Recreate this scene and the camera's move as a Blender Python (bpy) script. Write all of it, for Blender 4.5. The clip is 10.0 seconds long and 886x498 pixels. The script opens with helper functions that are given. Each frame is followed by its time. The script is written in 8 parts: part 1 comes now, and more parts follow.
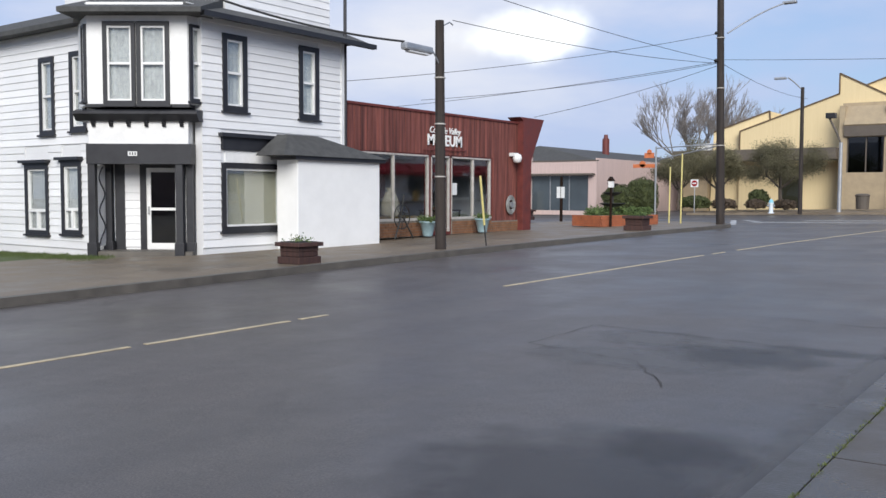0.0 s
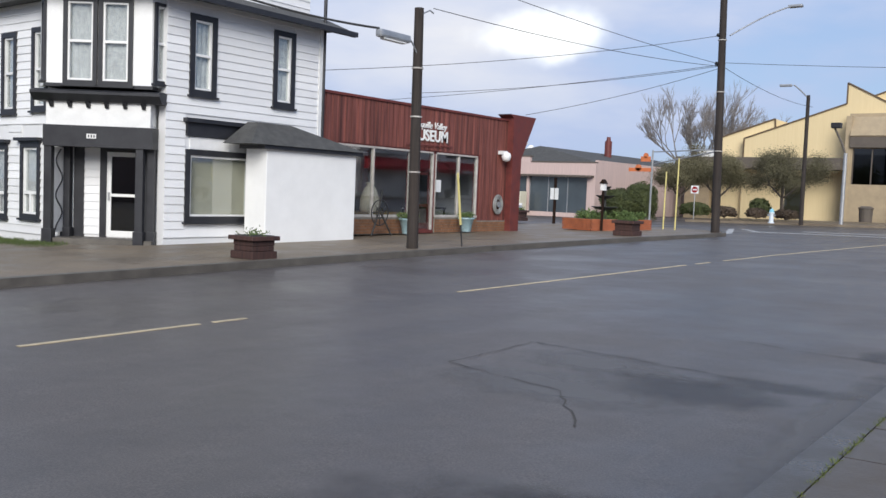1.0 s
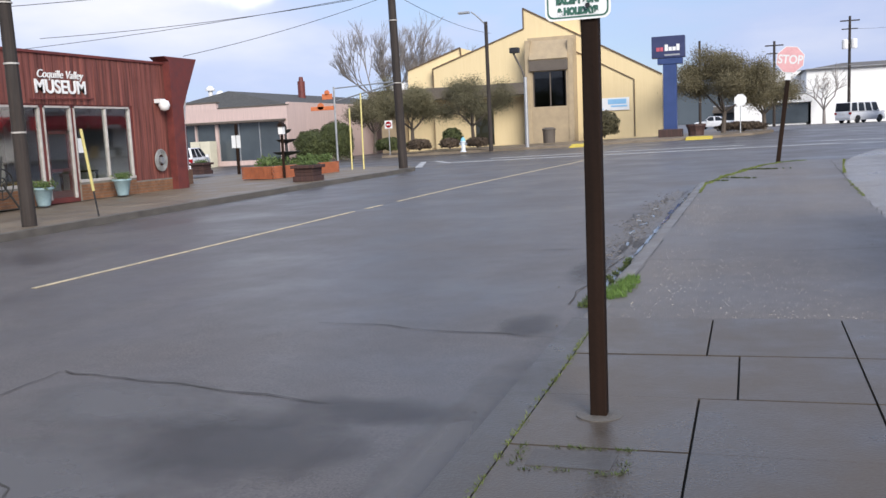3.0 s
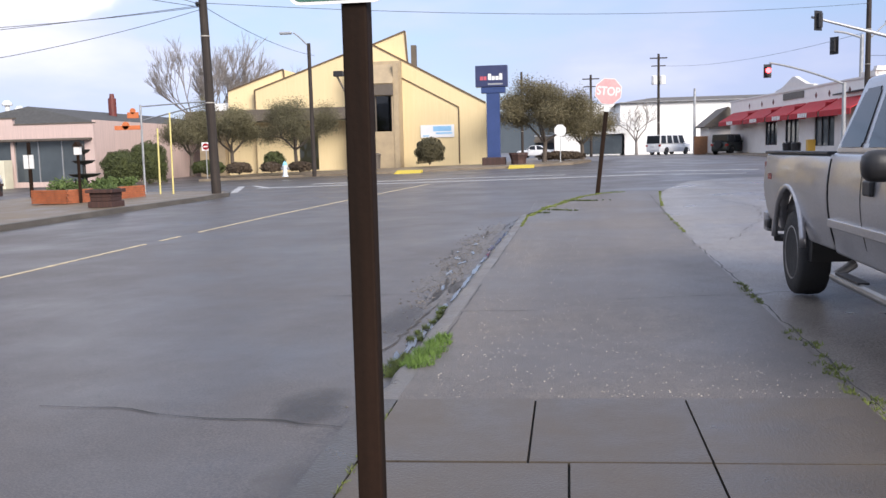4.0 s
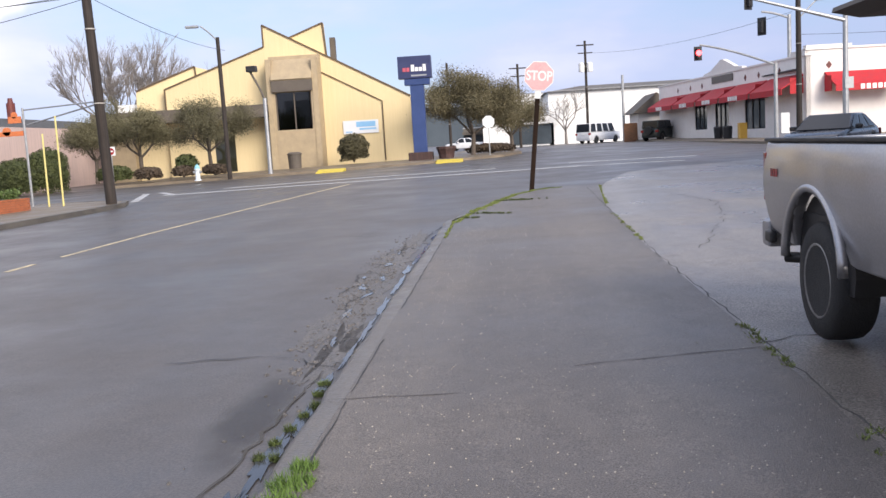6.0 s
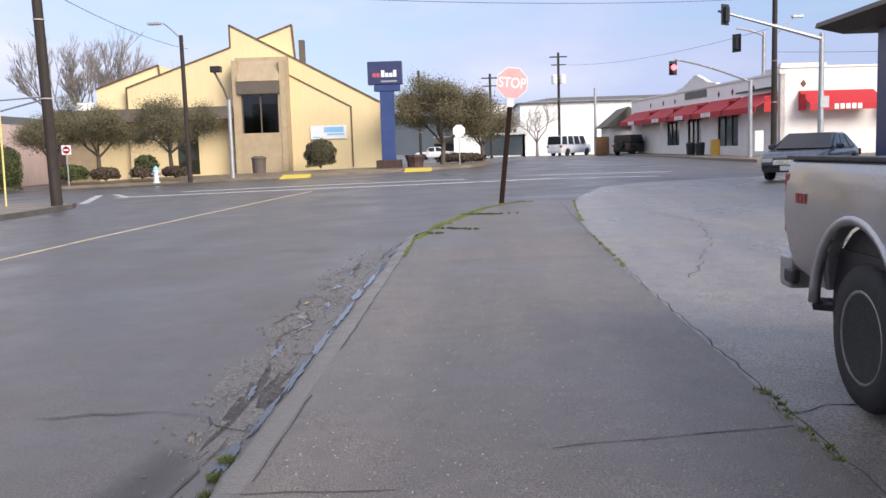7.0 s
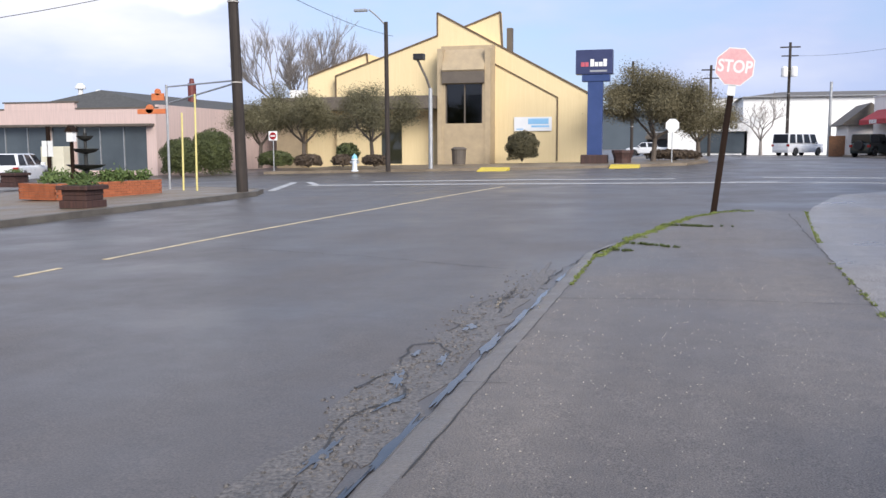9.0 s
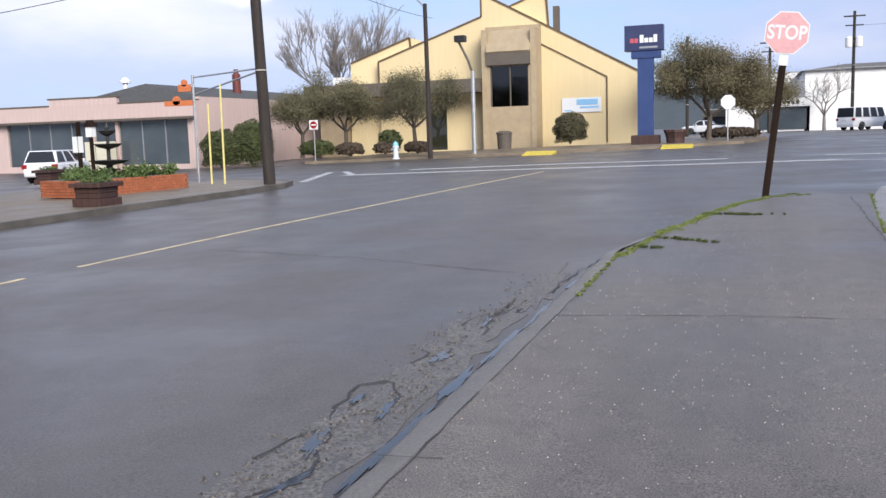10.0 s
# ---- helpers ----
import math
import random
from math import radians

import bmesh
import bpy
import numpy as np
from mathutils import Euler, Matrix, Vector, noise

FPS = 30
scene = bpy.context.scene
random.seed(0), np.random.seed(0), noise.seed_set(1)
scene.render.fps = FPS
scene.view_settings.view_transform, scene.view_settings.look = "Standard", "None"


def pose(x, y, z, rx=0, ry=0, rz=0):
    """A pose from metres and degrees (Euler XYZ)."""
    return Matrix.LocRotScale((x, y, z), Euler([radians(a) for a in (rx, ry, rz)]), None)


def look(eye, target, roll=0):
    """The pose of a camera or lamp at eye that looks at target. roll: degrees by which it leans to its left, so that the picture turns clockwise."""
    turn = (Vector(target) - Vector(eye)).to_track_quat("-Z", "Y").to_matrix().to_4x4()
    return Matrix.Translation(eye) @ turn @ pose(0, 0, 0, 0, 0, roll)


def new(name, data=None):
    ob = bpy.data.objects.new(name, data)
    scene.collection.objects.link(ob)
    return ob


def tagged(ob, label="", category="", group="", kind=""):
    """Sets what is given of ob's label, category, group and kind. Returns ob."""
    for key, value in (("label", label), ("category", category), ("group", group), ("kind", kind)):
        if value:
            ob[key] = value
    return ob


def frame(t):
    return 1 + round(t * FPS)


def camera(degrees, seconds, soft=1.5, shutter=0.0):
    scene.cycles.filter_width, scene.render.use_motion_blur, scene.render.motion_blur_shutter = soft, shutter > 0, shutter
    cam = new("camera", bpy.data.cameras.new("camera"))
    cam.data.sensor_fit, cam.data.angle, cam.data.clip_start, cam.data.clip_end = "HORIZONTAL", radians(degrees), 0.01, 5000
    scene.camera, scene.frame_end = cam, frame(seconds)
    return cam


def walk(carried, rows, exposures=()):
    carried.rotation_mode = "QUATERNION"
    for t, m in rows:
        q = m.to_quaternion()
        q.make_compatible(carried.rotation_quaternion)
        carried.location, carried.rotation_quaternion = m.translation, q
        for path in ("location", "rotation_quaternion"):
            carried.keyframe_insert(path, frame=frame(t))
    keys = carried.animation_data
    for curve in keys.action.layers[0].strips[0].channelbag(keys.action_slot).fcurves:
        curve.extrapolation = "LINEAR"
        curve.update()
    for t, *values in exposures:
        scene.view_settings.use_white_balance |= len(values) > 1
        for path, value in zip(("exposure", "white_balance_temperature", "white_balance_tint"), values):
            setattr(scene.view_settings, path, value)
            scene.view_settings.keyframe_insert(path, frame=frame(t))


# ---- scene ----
cam = camera(52.5, 10.0)
ROWS = [
    (0, 0.000, 0.003, 1.555, 86.49, -0.25, 36.31),
    (0.5, 0.026, 0.734, 1.559, 86.52, -0.73, 35.65),
    (1, 0.010, 1.472, 1.565, 86.31, -2.34, 36.78),
    (1.5, -0.013, 2.226, 1.561, 85.85, 5.14, 33.89),
    (2, -0.044, 2.984, 1.571, 83.88, 5.37, 34.44),
    (2.5, -0.069, 3.753, 1.619, 81.93, 4.95, 25.91),
    (3, -0.069, 4.582, 1.605, 82.68, 2.57, 18.71),
    (3.2, -0.099, 4.886, 1.587, 81.74, 1.38, 16.47),
    (4.3, -0.135, 6.501, 1.647, 84.69, 0.90, 5.49),
    (4.5, -0.153, 6.768, 1.643, 84.88, 0.41, 4.32),
    (5, -0.135, 7.463, 1.651, 83.42, 4.37, 1.02),
    (5.5, -0.139, 8.199, 1.662, 82.93, 2.74, 6.28),
    (6, -0.113, 8.906, 1.670, 83.32, 3.35, 3.48),
    (6.2, -0.090, 9.196, 1.657, 83.99, 2.08, 2.13),
    (7.3, -0.042, 10.713, 1.663, 83.75, 1.71, 1.62),
    (7.5, -0.007, 10.988, 1.669, 84.15, 1.54, 2.30),
    (8, 0.048, 11.691, 1.683, 83.94, 1.27, 4.47),
    (8.5, 0.122, 12.409, 1.670, 83.88, 2.44, 3.40),
    (9, 0.108, 13.186, 1.658, 83.57, 0.16, 15.02),
    (9.5, 0.193, 14.000, 1.655, 82.37, 1.86, 21.20),
    (10, 0.355, 14.815, 1.662, 82.67, 1.75, 18.54),
]
walk(cam, [(t, pose(x, y, z, tilt, roll, turn)) for t, x, y, z, tilt, roll, turn in ROWS],
     [(0.0, 0.28, 6300, 9), (2.0, 0.2, 6350, 9), (3.0, 0.52, 6450, 11), (4.5, 0.76, 6800, 13), (7.5, 0.71, 6850, 13), (9.5, 0.62, 6450, 11), (10.0, 0.6, 6450, 11)])


# ---- world and sun ----
world = bpy.data.worlds.new("sky")
scene.world = world
world.use_nodes = True
wn, wl = world.node_tree.nodes, world.node_tree.links
wn.clear()
SKY, CLOUD = 0.11, 0.86
w_out = wn.new("ShaderNodeOutputWorld")
w_sky = wn.new("ShaderNodeTexSky")
w_sky.sky_type, w_sky.sun_disc = "NISHITA", False
w_sky.sun_elevation, w_sky.sun_rotation = radians(28), radians(142)
w_coord = wn.new("ShaderNodeTexCoord")
w_map = wn.new("ShaderNodeMapping")
w_map.inputs["Scale"].default_value = (1.0, 1.0, 3.2)
w_map.inputs["Location"].default_value = (0.35, 0.2, 0.1)
w_noise = wn.new("ShaderNodeTexNoise")
w_noise.inputs["Scale"].default_value, w_noise.inputs["Detail"].default_value, w_noise.inputs["Roughness"].default_value = 1.7, 7, 0.52
w_ramp = wn.new("ShaderNodeValToRGB")
w_ramp.color_ramp.elements[0].position, w_ramp.color_ramp.elements[1].position = 0.24, 0.56
w_tone = wn.new("ShaderNodeValToRGB")
w_tone.color_ramp.elements[0].position, w_tone.color_ramp.elements[1].position = 0.43, 0.76
w_tone.color_ramp.elements[0].color, w_tone.color_ramp.elements[1].color = (0.38, 0.54, 0.92, 1), (1.0, 1.0, 1.05, 1)
w_b1, w_b2 = wn.new("ShaderNodeBackground"), wn.new("ShaderNodeBackground")
w_b1.inputs["Strength"].default_value, w_b2.inputs["Strength"].default_value = SKY, CLOUD
w_mix = wn.new("ShaderNodeMixShader")
wl.new(w_coord.outputs["Generated"], w_map.inputs["Vector"])
wl.new(w_map.outputs["Vector"], w_noise.inputs["Vector"])
wl.new(w_noise.outputs["Fac"], w_ramp.inputs["Fac"])
wl.new(w_noise.outputs["Fac"], w_tone.inputs["Fac"])
wl.new(w_sky.outputs["Color"], w_b1.inputs["Color"])
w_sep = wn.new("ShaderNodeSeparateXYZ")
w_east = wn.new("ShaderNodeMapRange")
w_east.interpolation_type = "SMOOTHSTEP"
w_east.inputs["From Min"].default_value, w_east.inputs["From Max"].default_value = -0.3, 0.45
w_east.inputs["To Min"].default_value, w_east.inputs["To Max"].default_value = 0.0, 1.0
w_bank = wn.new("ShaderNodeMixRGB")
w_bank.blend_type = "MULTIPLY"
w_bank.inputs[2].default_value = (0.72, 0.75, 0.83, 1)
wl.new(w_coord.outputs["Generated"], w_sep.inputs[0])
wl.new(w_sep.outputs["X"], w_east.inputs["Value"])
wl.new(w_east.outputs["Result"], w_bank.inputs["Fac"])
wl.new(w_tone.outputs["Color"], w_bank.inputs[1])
# an overcast sky is dimmer towards the horizon than overhead
w_high = wn.new("ShaderNodeMapRange")
w_high.inputs["From Min"].default_value, w_high.inputs["From Max"].default_value = 0.0, 0.9
wl.new(w_sep.outputs["Z"], w_high.inputs["Value"])
w_veil = wn.new("ShaderNodeMixRGB")
w_veil.inputs[1].default_value, w_veil.inputs[2].default_value = (0.75, 0.77, 0.8, 1), (1.42, 1.27, 1.06, 1)
wl.new(w_high.outputs["Result"], w_veil.inputs["Fac"])
w_dome = wn.new("ShaderNodeMixRGB")
w_dome.blend_type = "MULTIPLY"
w_dome.inputs["Fac"].default_value = 1.0
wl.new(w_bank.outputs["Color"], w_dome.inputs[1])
wl.new(w_veil.outputs["Color"], w_dome.inputs[2])
# one bright ragged cloud low in the north-west
w_dir = wn.new("ShaderNodeVectorMath")
w_dir.operation = "DISTANCE"
w_dir.inputs[1].default_value = (-0.515, 0.841, 0.44)
w_flat = wn.new("ShaderNodeVectorMath")
w_flat.operation = "MULTIPLY"
w_flat.inputs[1].default_value = (1.0, 1.0, 2.6)
wl.new(w_coord.outputs["Generated"], w_flat.inputs[0])
wl.new(w_flat.outputs["Vector"], w_dir.inputs[0])
w_rag = wn.new("ShaderNodeTexNoise")
w_rag.inputs["Scale"].default_value, w_rag.inputs["Detail"].default_value = 11.0, 4
wl.new(w_coord.outputs["Generated"], w_rag.inputs["Vector"])
w_sum = wn.new("ShaderNodeMath")
w_sum.operation, w_sum.inputs[2].default_value = "MULTIPLY_ADD", -0.05
w_sum.inputs[1].default_value = 0.18
wl.new(w_rag.outputs["Fac"], w_sum.inputs[0])
w_off = wn.new("ShaderNodeMath")
w_off.operation = "SUBTRACT"
wl.new(w_dir.outputs["Value"], w_off.inputs[0])
wl.new(w_sum.outputs[0], w_off.inputs[1])
w_puff = wn.new("ShaderNodeMapRange")
w_puff.interpolation_type = "SMOOTHSTEP"
w_puff.inputs["From Min"].default_value, w_puff.inputs["From Max"].default_value = -0.035, 0.045
w_puff.inputs["To Min"].default_value, w_puff.inputs["To Max"].default_value = 1.0, 0.0
wl.new(w_off.outputs[0], w_puff.inputs["Value"])
w_white = wn.new("ShaderNodeMixRGB")
w_white.inputs[2].default_value = (1.3, 1.3, 1.28, 1)
wl.new(w_puff.outputs["Result"], w_white.inputs["Fac"])
wl.new(w_dome.outputs["Color"], w_white.inputs[1])
wl.new(w_white.outputs["Color"], w_b2.inputs["Color"])
wl.new(w_ramp.outputs["Color"], w_mix.inputs["Fac"])
wl.new(w_b1.outputs[0], w_mix.inputs[1])
wl.new(w_b2.outputs[0], w_mix.inputs[2])
wl.new(w_mix.outputs[0], w_out.inputs["Surface"])
sun = new("sun", bpy.data.lights.new("sun", "SUN"))
sun.data.energy, sun.data.angle, sun.data.color = 3.0, radians(32), (1.0, 0.95, 0.875)
sun.matrix_world = look((30, -38, 26), (0, 0, 0))


# ---- materials ----
def surf(name, col, col2=None, rough=0.6, scale=3.0, bump=0.15, metal=0.0, fine=60.0, wet=0.0, spread=0.18, spec=0.5, speck=0.22):
    """Two scales of variation over a base colour, with fine relief; wet: how far smooth damp patches lower the roughness."""
    m = bpy.data.materials.new(name)
    m.use_nodes = True
    n, l = m.node_tree.nodes, m.node_tree.links
    b = n["Principled BSDF"]
    col2 = col2 or tuple(c * 0.72 for c in col)
    co = n.new("ShaderNodeTexCoord")
    a = n.new("ShaderNodeTexNoise")
    a.inputs["Scale"].default_value, a.inputs["Detail"].default_value, a.inputs["Roughness"].default_value = scale, 8, 0.62
    f = n.new("ShaderNodeTexNoise")
    f.inputs["Scale"].default_value, f.inputs["Detail"].default_value = fine, 3
    l.new(co.outputs["Object"], a.inputs["Vector"])
    l.new(co.outputs["Object"], f.inputs["Vector"])
    r = n.new("ShaderNodeValToRGB")
    r.color_ramp.elements[0].position, r.color_ramp.elements[1].position = 0.5 - spread, 0.5 + spread
    r.color_ramp.elements[0].color, r.color_ramp.elements[1].color = (*col2, 1), (*col, 1)
    l.new(a.outputs["Fac"], r.inputs["Fac"])
    g = n.new("ShaderNodeMixRGB")
    g.blend_type = "OVERLAY"
    g.inputs["Fac"].default_value = speck
    l.new(r.outputs["Color"], g.inputs[1])
    fm = n.new("ShaderNodeMapRange")
    fm.inputs["From Min"].default_value, fm.inputs["From Max"].default_value = (0.34, 0.66) if speck > 0.4 else (0.0, 1.0)
    l.new(f.outputs["Fac"], fm.inputs["Value"])
    l.new(fm.outputs["Result"], g.inputs[2])
    o = n.new("ShaderNodeObjectInfo")
    v = n.new("ShaderNodeHueSaturation")
    k = n.new("ShaderNodeMapRange")
    k.inputs["To Min"].default_value, k.inputs["To Max"].default_value = 0.93, 1.07
    l.new(o.outputs["Random"], k.inputs["Value"])
    l.new(k.outputs["Result"], v.inputs["Value"])
    l.new(g.outputs["Color"], v.inputs["Color"])
    l.new(v.outputs["Color"], b.inputs["Base Color"])
    b.inputs["Metallic"].default_value = metal
    b.inputs["Specular IOR Level"].default_value = spec
    rr = n.new("ShaderNodeMapRange")
    rr.inputs["From Min"].default_value, rr.inputs["From Max"].default_value = 0.35, 0.65
    rr.inputs["To Min"].default_value, rr.inputs["To Max"].default_value = max(0.05, rough - 0.08 - wet), min(1, rough + 0.06)
    l.new(a.outputs["Fac"], rr.inputs["Value"])
    l.new(rr.outputs["Result"], b.inputs["Roughness"])
    if bump:
        bp = n.new("ShaderNodeBump")
        bp.inputs["Strength"].default_value, bp.inputs["Distance"].default_value = bump, 0.02
        l.new(f.outputs["Fac"], bp.inputs["Height"])
        l.new(bp.outputs["Normal"], b.inputs["Normal"])
    return m


def boards(name, col, col2, rough=0.75, vary=0.07):
    """Weathered painted timber: streaks that run down the boards."""
    m = surf(name, col, col2, rough, 2.0, 0.07, fine=45)
    n, l = m.node_tree.nodes, m.node_tree.links
    co = n.new("ShaderNodeTexCoord")
    mp = n.new("ShaderNodeMapping")
    mp.inputs["Scale"].default_value = (9.0, 9.0, 0.35)
    no = n.new("ShaderNodeTexNoise")
    no.inputs["Scale"].default_value, no.inputs["Detail"].default_value = 1.6, 5
    l.new(co.outputs["Object"], mp.inputs["Vector"])
    l.new(mp.outputs["Vector"], no.inputs["Vector"])
    for node in n:
        if node.type == "VALTORGB":
            l.new(no.outputs["Fac"], node.inputs["Fac"])
        if node.type == "MAP_RANGE" and node.inputs["To Max"].default_value > 1:
            node.inputs["To Min"].default_value, node.inputs["To Max"].default_value = 1 - vary, 1 + vary
    return m


def glass(name, tint=(0.80, 0.83, 0.84), rough=0.03):
    m = bpy.data.materials.new(name)
    m.use_nodes = True
    n, l = m.node_tree.nodes, m.node_tree.links
    n.clear()
    out, mix = n.new("ShaderNodeOutputMaterial"), n.new("ShaderNodeMixShader")
    tr, gl, lw, fr = n.new("ShaderNodeBsdfTransparent"), n.new("ShaderNodeBsdfGlossy"), n.new("ShaderNodeLayerWeight"), n.new("ShaderNodeMapRange")
    tr.inputs["Color"].default_value = (*tint, 1)
    gl.inputs["Roughness"].default_value = rough
    lw.inputs["Blend"].default_value = 0.35
    fr.inputs["To Min"].default_value, fr.inputs["To Max"].default_value = 0.05, 0.5
    l.new(lw.outputs["Facing"], fr.inputs["Value"])
    l.new(fr.outputs[0], mix.inputs["Fac"])
    l.new(tr.outputs[0], mix.inputs[1])
    l.new(gl.outputs[0], mix.inputs[2])
    l.new(mix.outputs[0], out.inputs["Surface"])
    return m


def glow(name, col, strength):
    m = bpy.data.materials.new(name)
    m.use_nodes = True
    b = m.node_tree.nodes["Principled BSDF"]
    b.inputs["Base Color"].default_value = (*col, 1)
    b.inputs["Emission Color"].default_value = (*col, 1)
    b.inputs["Emission Strength"].default_value = strength
    return m


def asphalt(name, dark, light, wet=0.25, rough=0.5, fine=120, speck=0.3, bump=0.55):
    """Damp asphalt: broad worn and damp fields, patches and aggregate."""
    m = surf(name, light, dark, rough, 0.35, bump, fine=fine, wet=wet, spread=0.14, speck=speck)
    n, l = m.node_tree.nodes, m.node_tree.links
    b = n["Principled BSDF"]
    co = n.new("ShaderNodeTexCoord")
    st = n.new("ShaderNodeMapping")
    st.inputs["Scale"].default_value = (1.1, 0.12, 1)
    no = n.new("ShaderNodeTexNoise")
    no.inputs["Scale"].default_value, no.inputs["Detail"].default_value = 1.3, 6
    l.new(co.outputs["Object"], st.inputs["Vector"])
    l.new(st.outputs["Vector"], no.inputs["Vector"])
    mx = n.new("ShaderNodeMixRGB")
    mx.blend_type = "MULTIPLY"
    mx.inputs["Fac"].default_value = 0.55
    rp = n.new("ShaderNodeValToRGB")
    rp.color_ramp.elements[0].position, rp.color_ramp.elements[1].position = 0.3, 0.68
    rp.color_ramp.elements[0].color = (0.55, 0.55, 0.58, 1)
    l.new(no.outputs["Fac"], rp.inputs["Fac"])
    src = b.inputs["Base Color"].links[0].from_socket
    l.new(src, mx.inputs[1])
    l.new(rp.outputs["Color"], mx.inputs[2])
    no2 = n.new("ShaderNodeTexNoise")
    no2.inputs["Scale"].default_value, no2.inputs["Detail"].default_value = 5.5, 5
    l.new(co.outputs["Object"], no2.inputs["Vector"])
    rp2 = n.new("ShaderNodeValToRGB")
    rp2.color_ramp.elements[0].position, rp2.color_ramp.elements[1].position = 0.36, 0.62
    rp2.color_ramp.elements[0].color = (0.74, 0.74, 0.75, 1)
    l.new(no2.outputs["Fac"], rp2.inputs["Fac"])
    mx2 = n.new("ShaderNodeMixRGB")
    mx2.blend_type = "MULTIPLY"
    mx2.inputs["Fac"].default_value = speck
    l.new(mx.outputs["Color"], mx2.inputs[1])
    l.new(rp2.outputs["Color"], mx2.inputs[2])
    l.new(mx2.outputs["Color"], b.inputs["Base Color"])
    return m


M_ROAD = asphalt("wet_asphalt", (0.058, 0.048, 0.042), (0.088, 0.074, 0.065), 0.1, 0.5, 75, 0.5, 0.1)
M_ROAD.node_tree.nodes["Principled BSDF"].inputs["Specular IOR Level"].default_value = 0.8
M_PATCH = asphalt("patched_asphalt", (0.068, 0.068, 0.072), (0.1, 0.1, 0.104), 0.2, 0.46, 70, 0.3)
M_LOT = asphalt("lot_asphalt", (0.185, 0.163, 0.14), (0.27, 0.242, 0.212), 0.15, 0.46, 70, 0.6, 0.25)
M_WORNKERB = surf("worn_kerb_concrete", (0.158, 0.142, 0.128), (0.105, 0.094, 0.085), 0.5, 2.5, 0.3, fine=55, wet=0.15, speck=0.4)
M_APRON = asphalt("apron_concrete", (0.106, 0.09, 0.077), (0.162, 0.14, 0.121), 0.1, 0.52, 120, 0.6, 0.25)
M_KERBNEAR = surf("damp_kerb_concrete", (0.074, 0.067, 0.061), (0.046, 0.043, 0.04), 0.5, 1.6, 0.25, fine=60, wet=0.2, speck=0.3)
M_SLAB = surf("sidewalk_concrete", (0.1, 0.08, 0.061), (0.054, 0.045, 0.036), 0.5, 1.0, 0.2, fine=75, wet=0.2, speck=0.25)
M_FARWALK = surf("damp_concrete", (0.215, 0.17, 0.118), (0.115, 0.09, 0.064), 0.6, 0.8, 0.3, fine=70, wet=0.15)
M_KERB = surf("kerb_concrete", (0.14, 0.126, 0.108), (0.075, 0.067, 0.057), 0.62, 2.0, 0.4, fine=70, wet=0.1)
M_JOINT = surf("dark_joint", (0.035, 0.035, 0.03), (0.02, 0.022, 0.016), 0.9, 6)
M_MOSS = surf("moss", (0.24, 0.29, 0.075), (0.12, 0.15, 0.04), 0.9, 9, 0.8, fine=140)
M_BLADE = surf("bright_grass", (0.15, 0.25, 0.05), (0.07, 0.13, 0.028), 0.85, 6, 0.3)
M_GRASS = surf("grass", (0.11, 0.15, 0.04), (0.06, 0.08, 0.025), 0.9, 4, 0.8, fine=120)
M_LINE = surf("worn_yellow_paint", (0.66, 0.54, 0.34), (0.3, 0.25, 0.17), 0.6, 5, 0.3, fine=70, spread=0.22)
M_WLINE = surf("worn_white_paint", (0.55, 0.55, 0.55), (0.2, 0.2, 0.2), 0.6, 4, 0.3, fine=70, spread=0.22)
M_WHITE = surf("white_clapboard_paint", (0.82, 0.82, 0.82), (0.72, 0.725, 0.73), 0.6, 0.9, 0.12, spread=0.3)
M_WTRIM = surf("white_trim_paint", (0.80, 0.80, 0.79), (0.70, 0.70, 0.69), 0.5, 3, 0.08)
M_WBOX = surf("white_stucco", (0.86, 0.86, 0.85), (0.79, 0.79, 0.78), 0.7, 1.2, 0.2)
M_DARK = surf("charcoal_trim_paint", (0.026, 0.027, 0.032), (0.015, 0.015, 0.019), 0.5, 3, 0.1)
M_SHINGLE = surf("grey_shingles", (0.085, 0.085, 0.083), (0.045, 0.045, 0.044), 0.85, 5, 0.6, fine=40)
M_RED = boards("red_stained_boards", (0.24, 0.078, 0.058), (0.085, 0.026, 0.022), 0.7, 0.28)
M_REDTRIM = surf("red_trim", (0.16, 0.035, 0.028), (0.09, 0.022, 0.02), 0.6, 3, 0.15)
M_BRICK = surf("brown_brick", (0.27, 0.13, 0.065), (0.15, 0.075, 0.04), 0.8, 6, 0.4)
M_ORBRICK = surf("orange_brick", (0.42, 0.13, 0.055), (0.27, 0.085, 0.04), 0.8, 6, 0.4)
M_MORTAR = surf("mortar", (0.22, 0.2, 0.17), (0.14, 0.13, 0.11), 0.9, 6)
M_PINK = boards("pink_stucco", (0.58, 0.44, 0.40), (0.48, 0.37, 0.34), 0.8)
M_YELLOW = boards("yellow_stucco", (0.74, 0.60, 0.35), (0.70, 0.56, 0.32), 0.75)
M_YTRIM = surf("brown_edge_trim", (0.13, 0.085, 0.045), (0.09, 0.06, 0.035), 0.7)
M_TAN = surf("tan_stucco", (0.42, 0.33, 0.21), (0.33, 0.26, 0.17), 0.8, 2, 0.3)
M_BROWN = surf("brown_fascia", (0.12, 0.10, 0.08), (0.085, 0.07, 0.058), 0.7, 2)
M_CREAM = surf("cream_stucco", (0.82, 0.785, 0.75), (0.75, 0.71, 0.68), 0.75, 1.5, 0.15)
M_OFFWHITE = surf("white_render", (0.84, 0.84, 0.83), (0.76, 0.76, 0.75), 0.75, 0.8, 0.15)
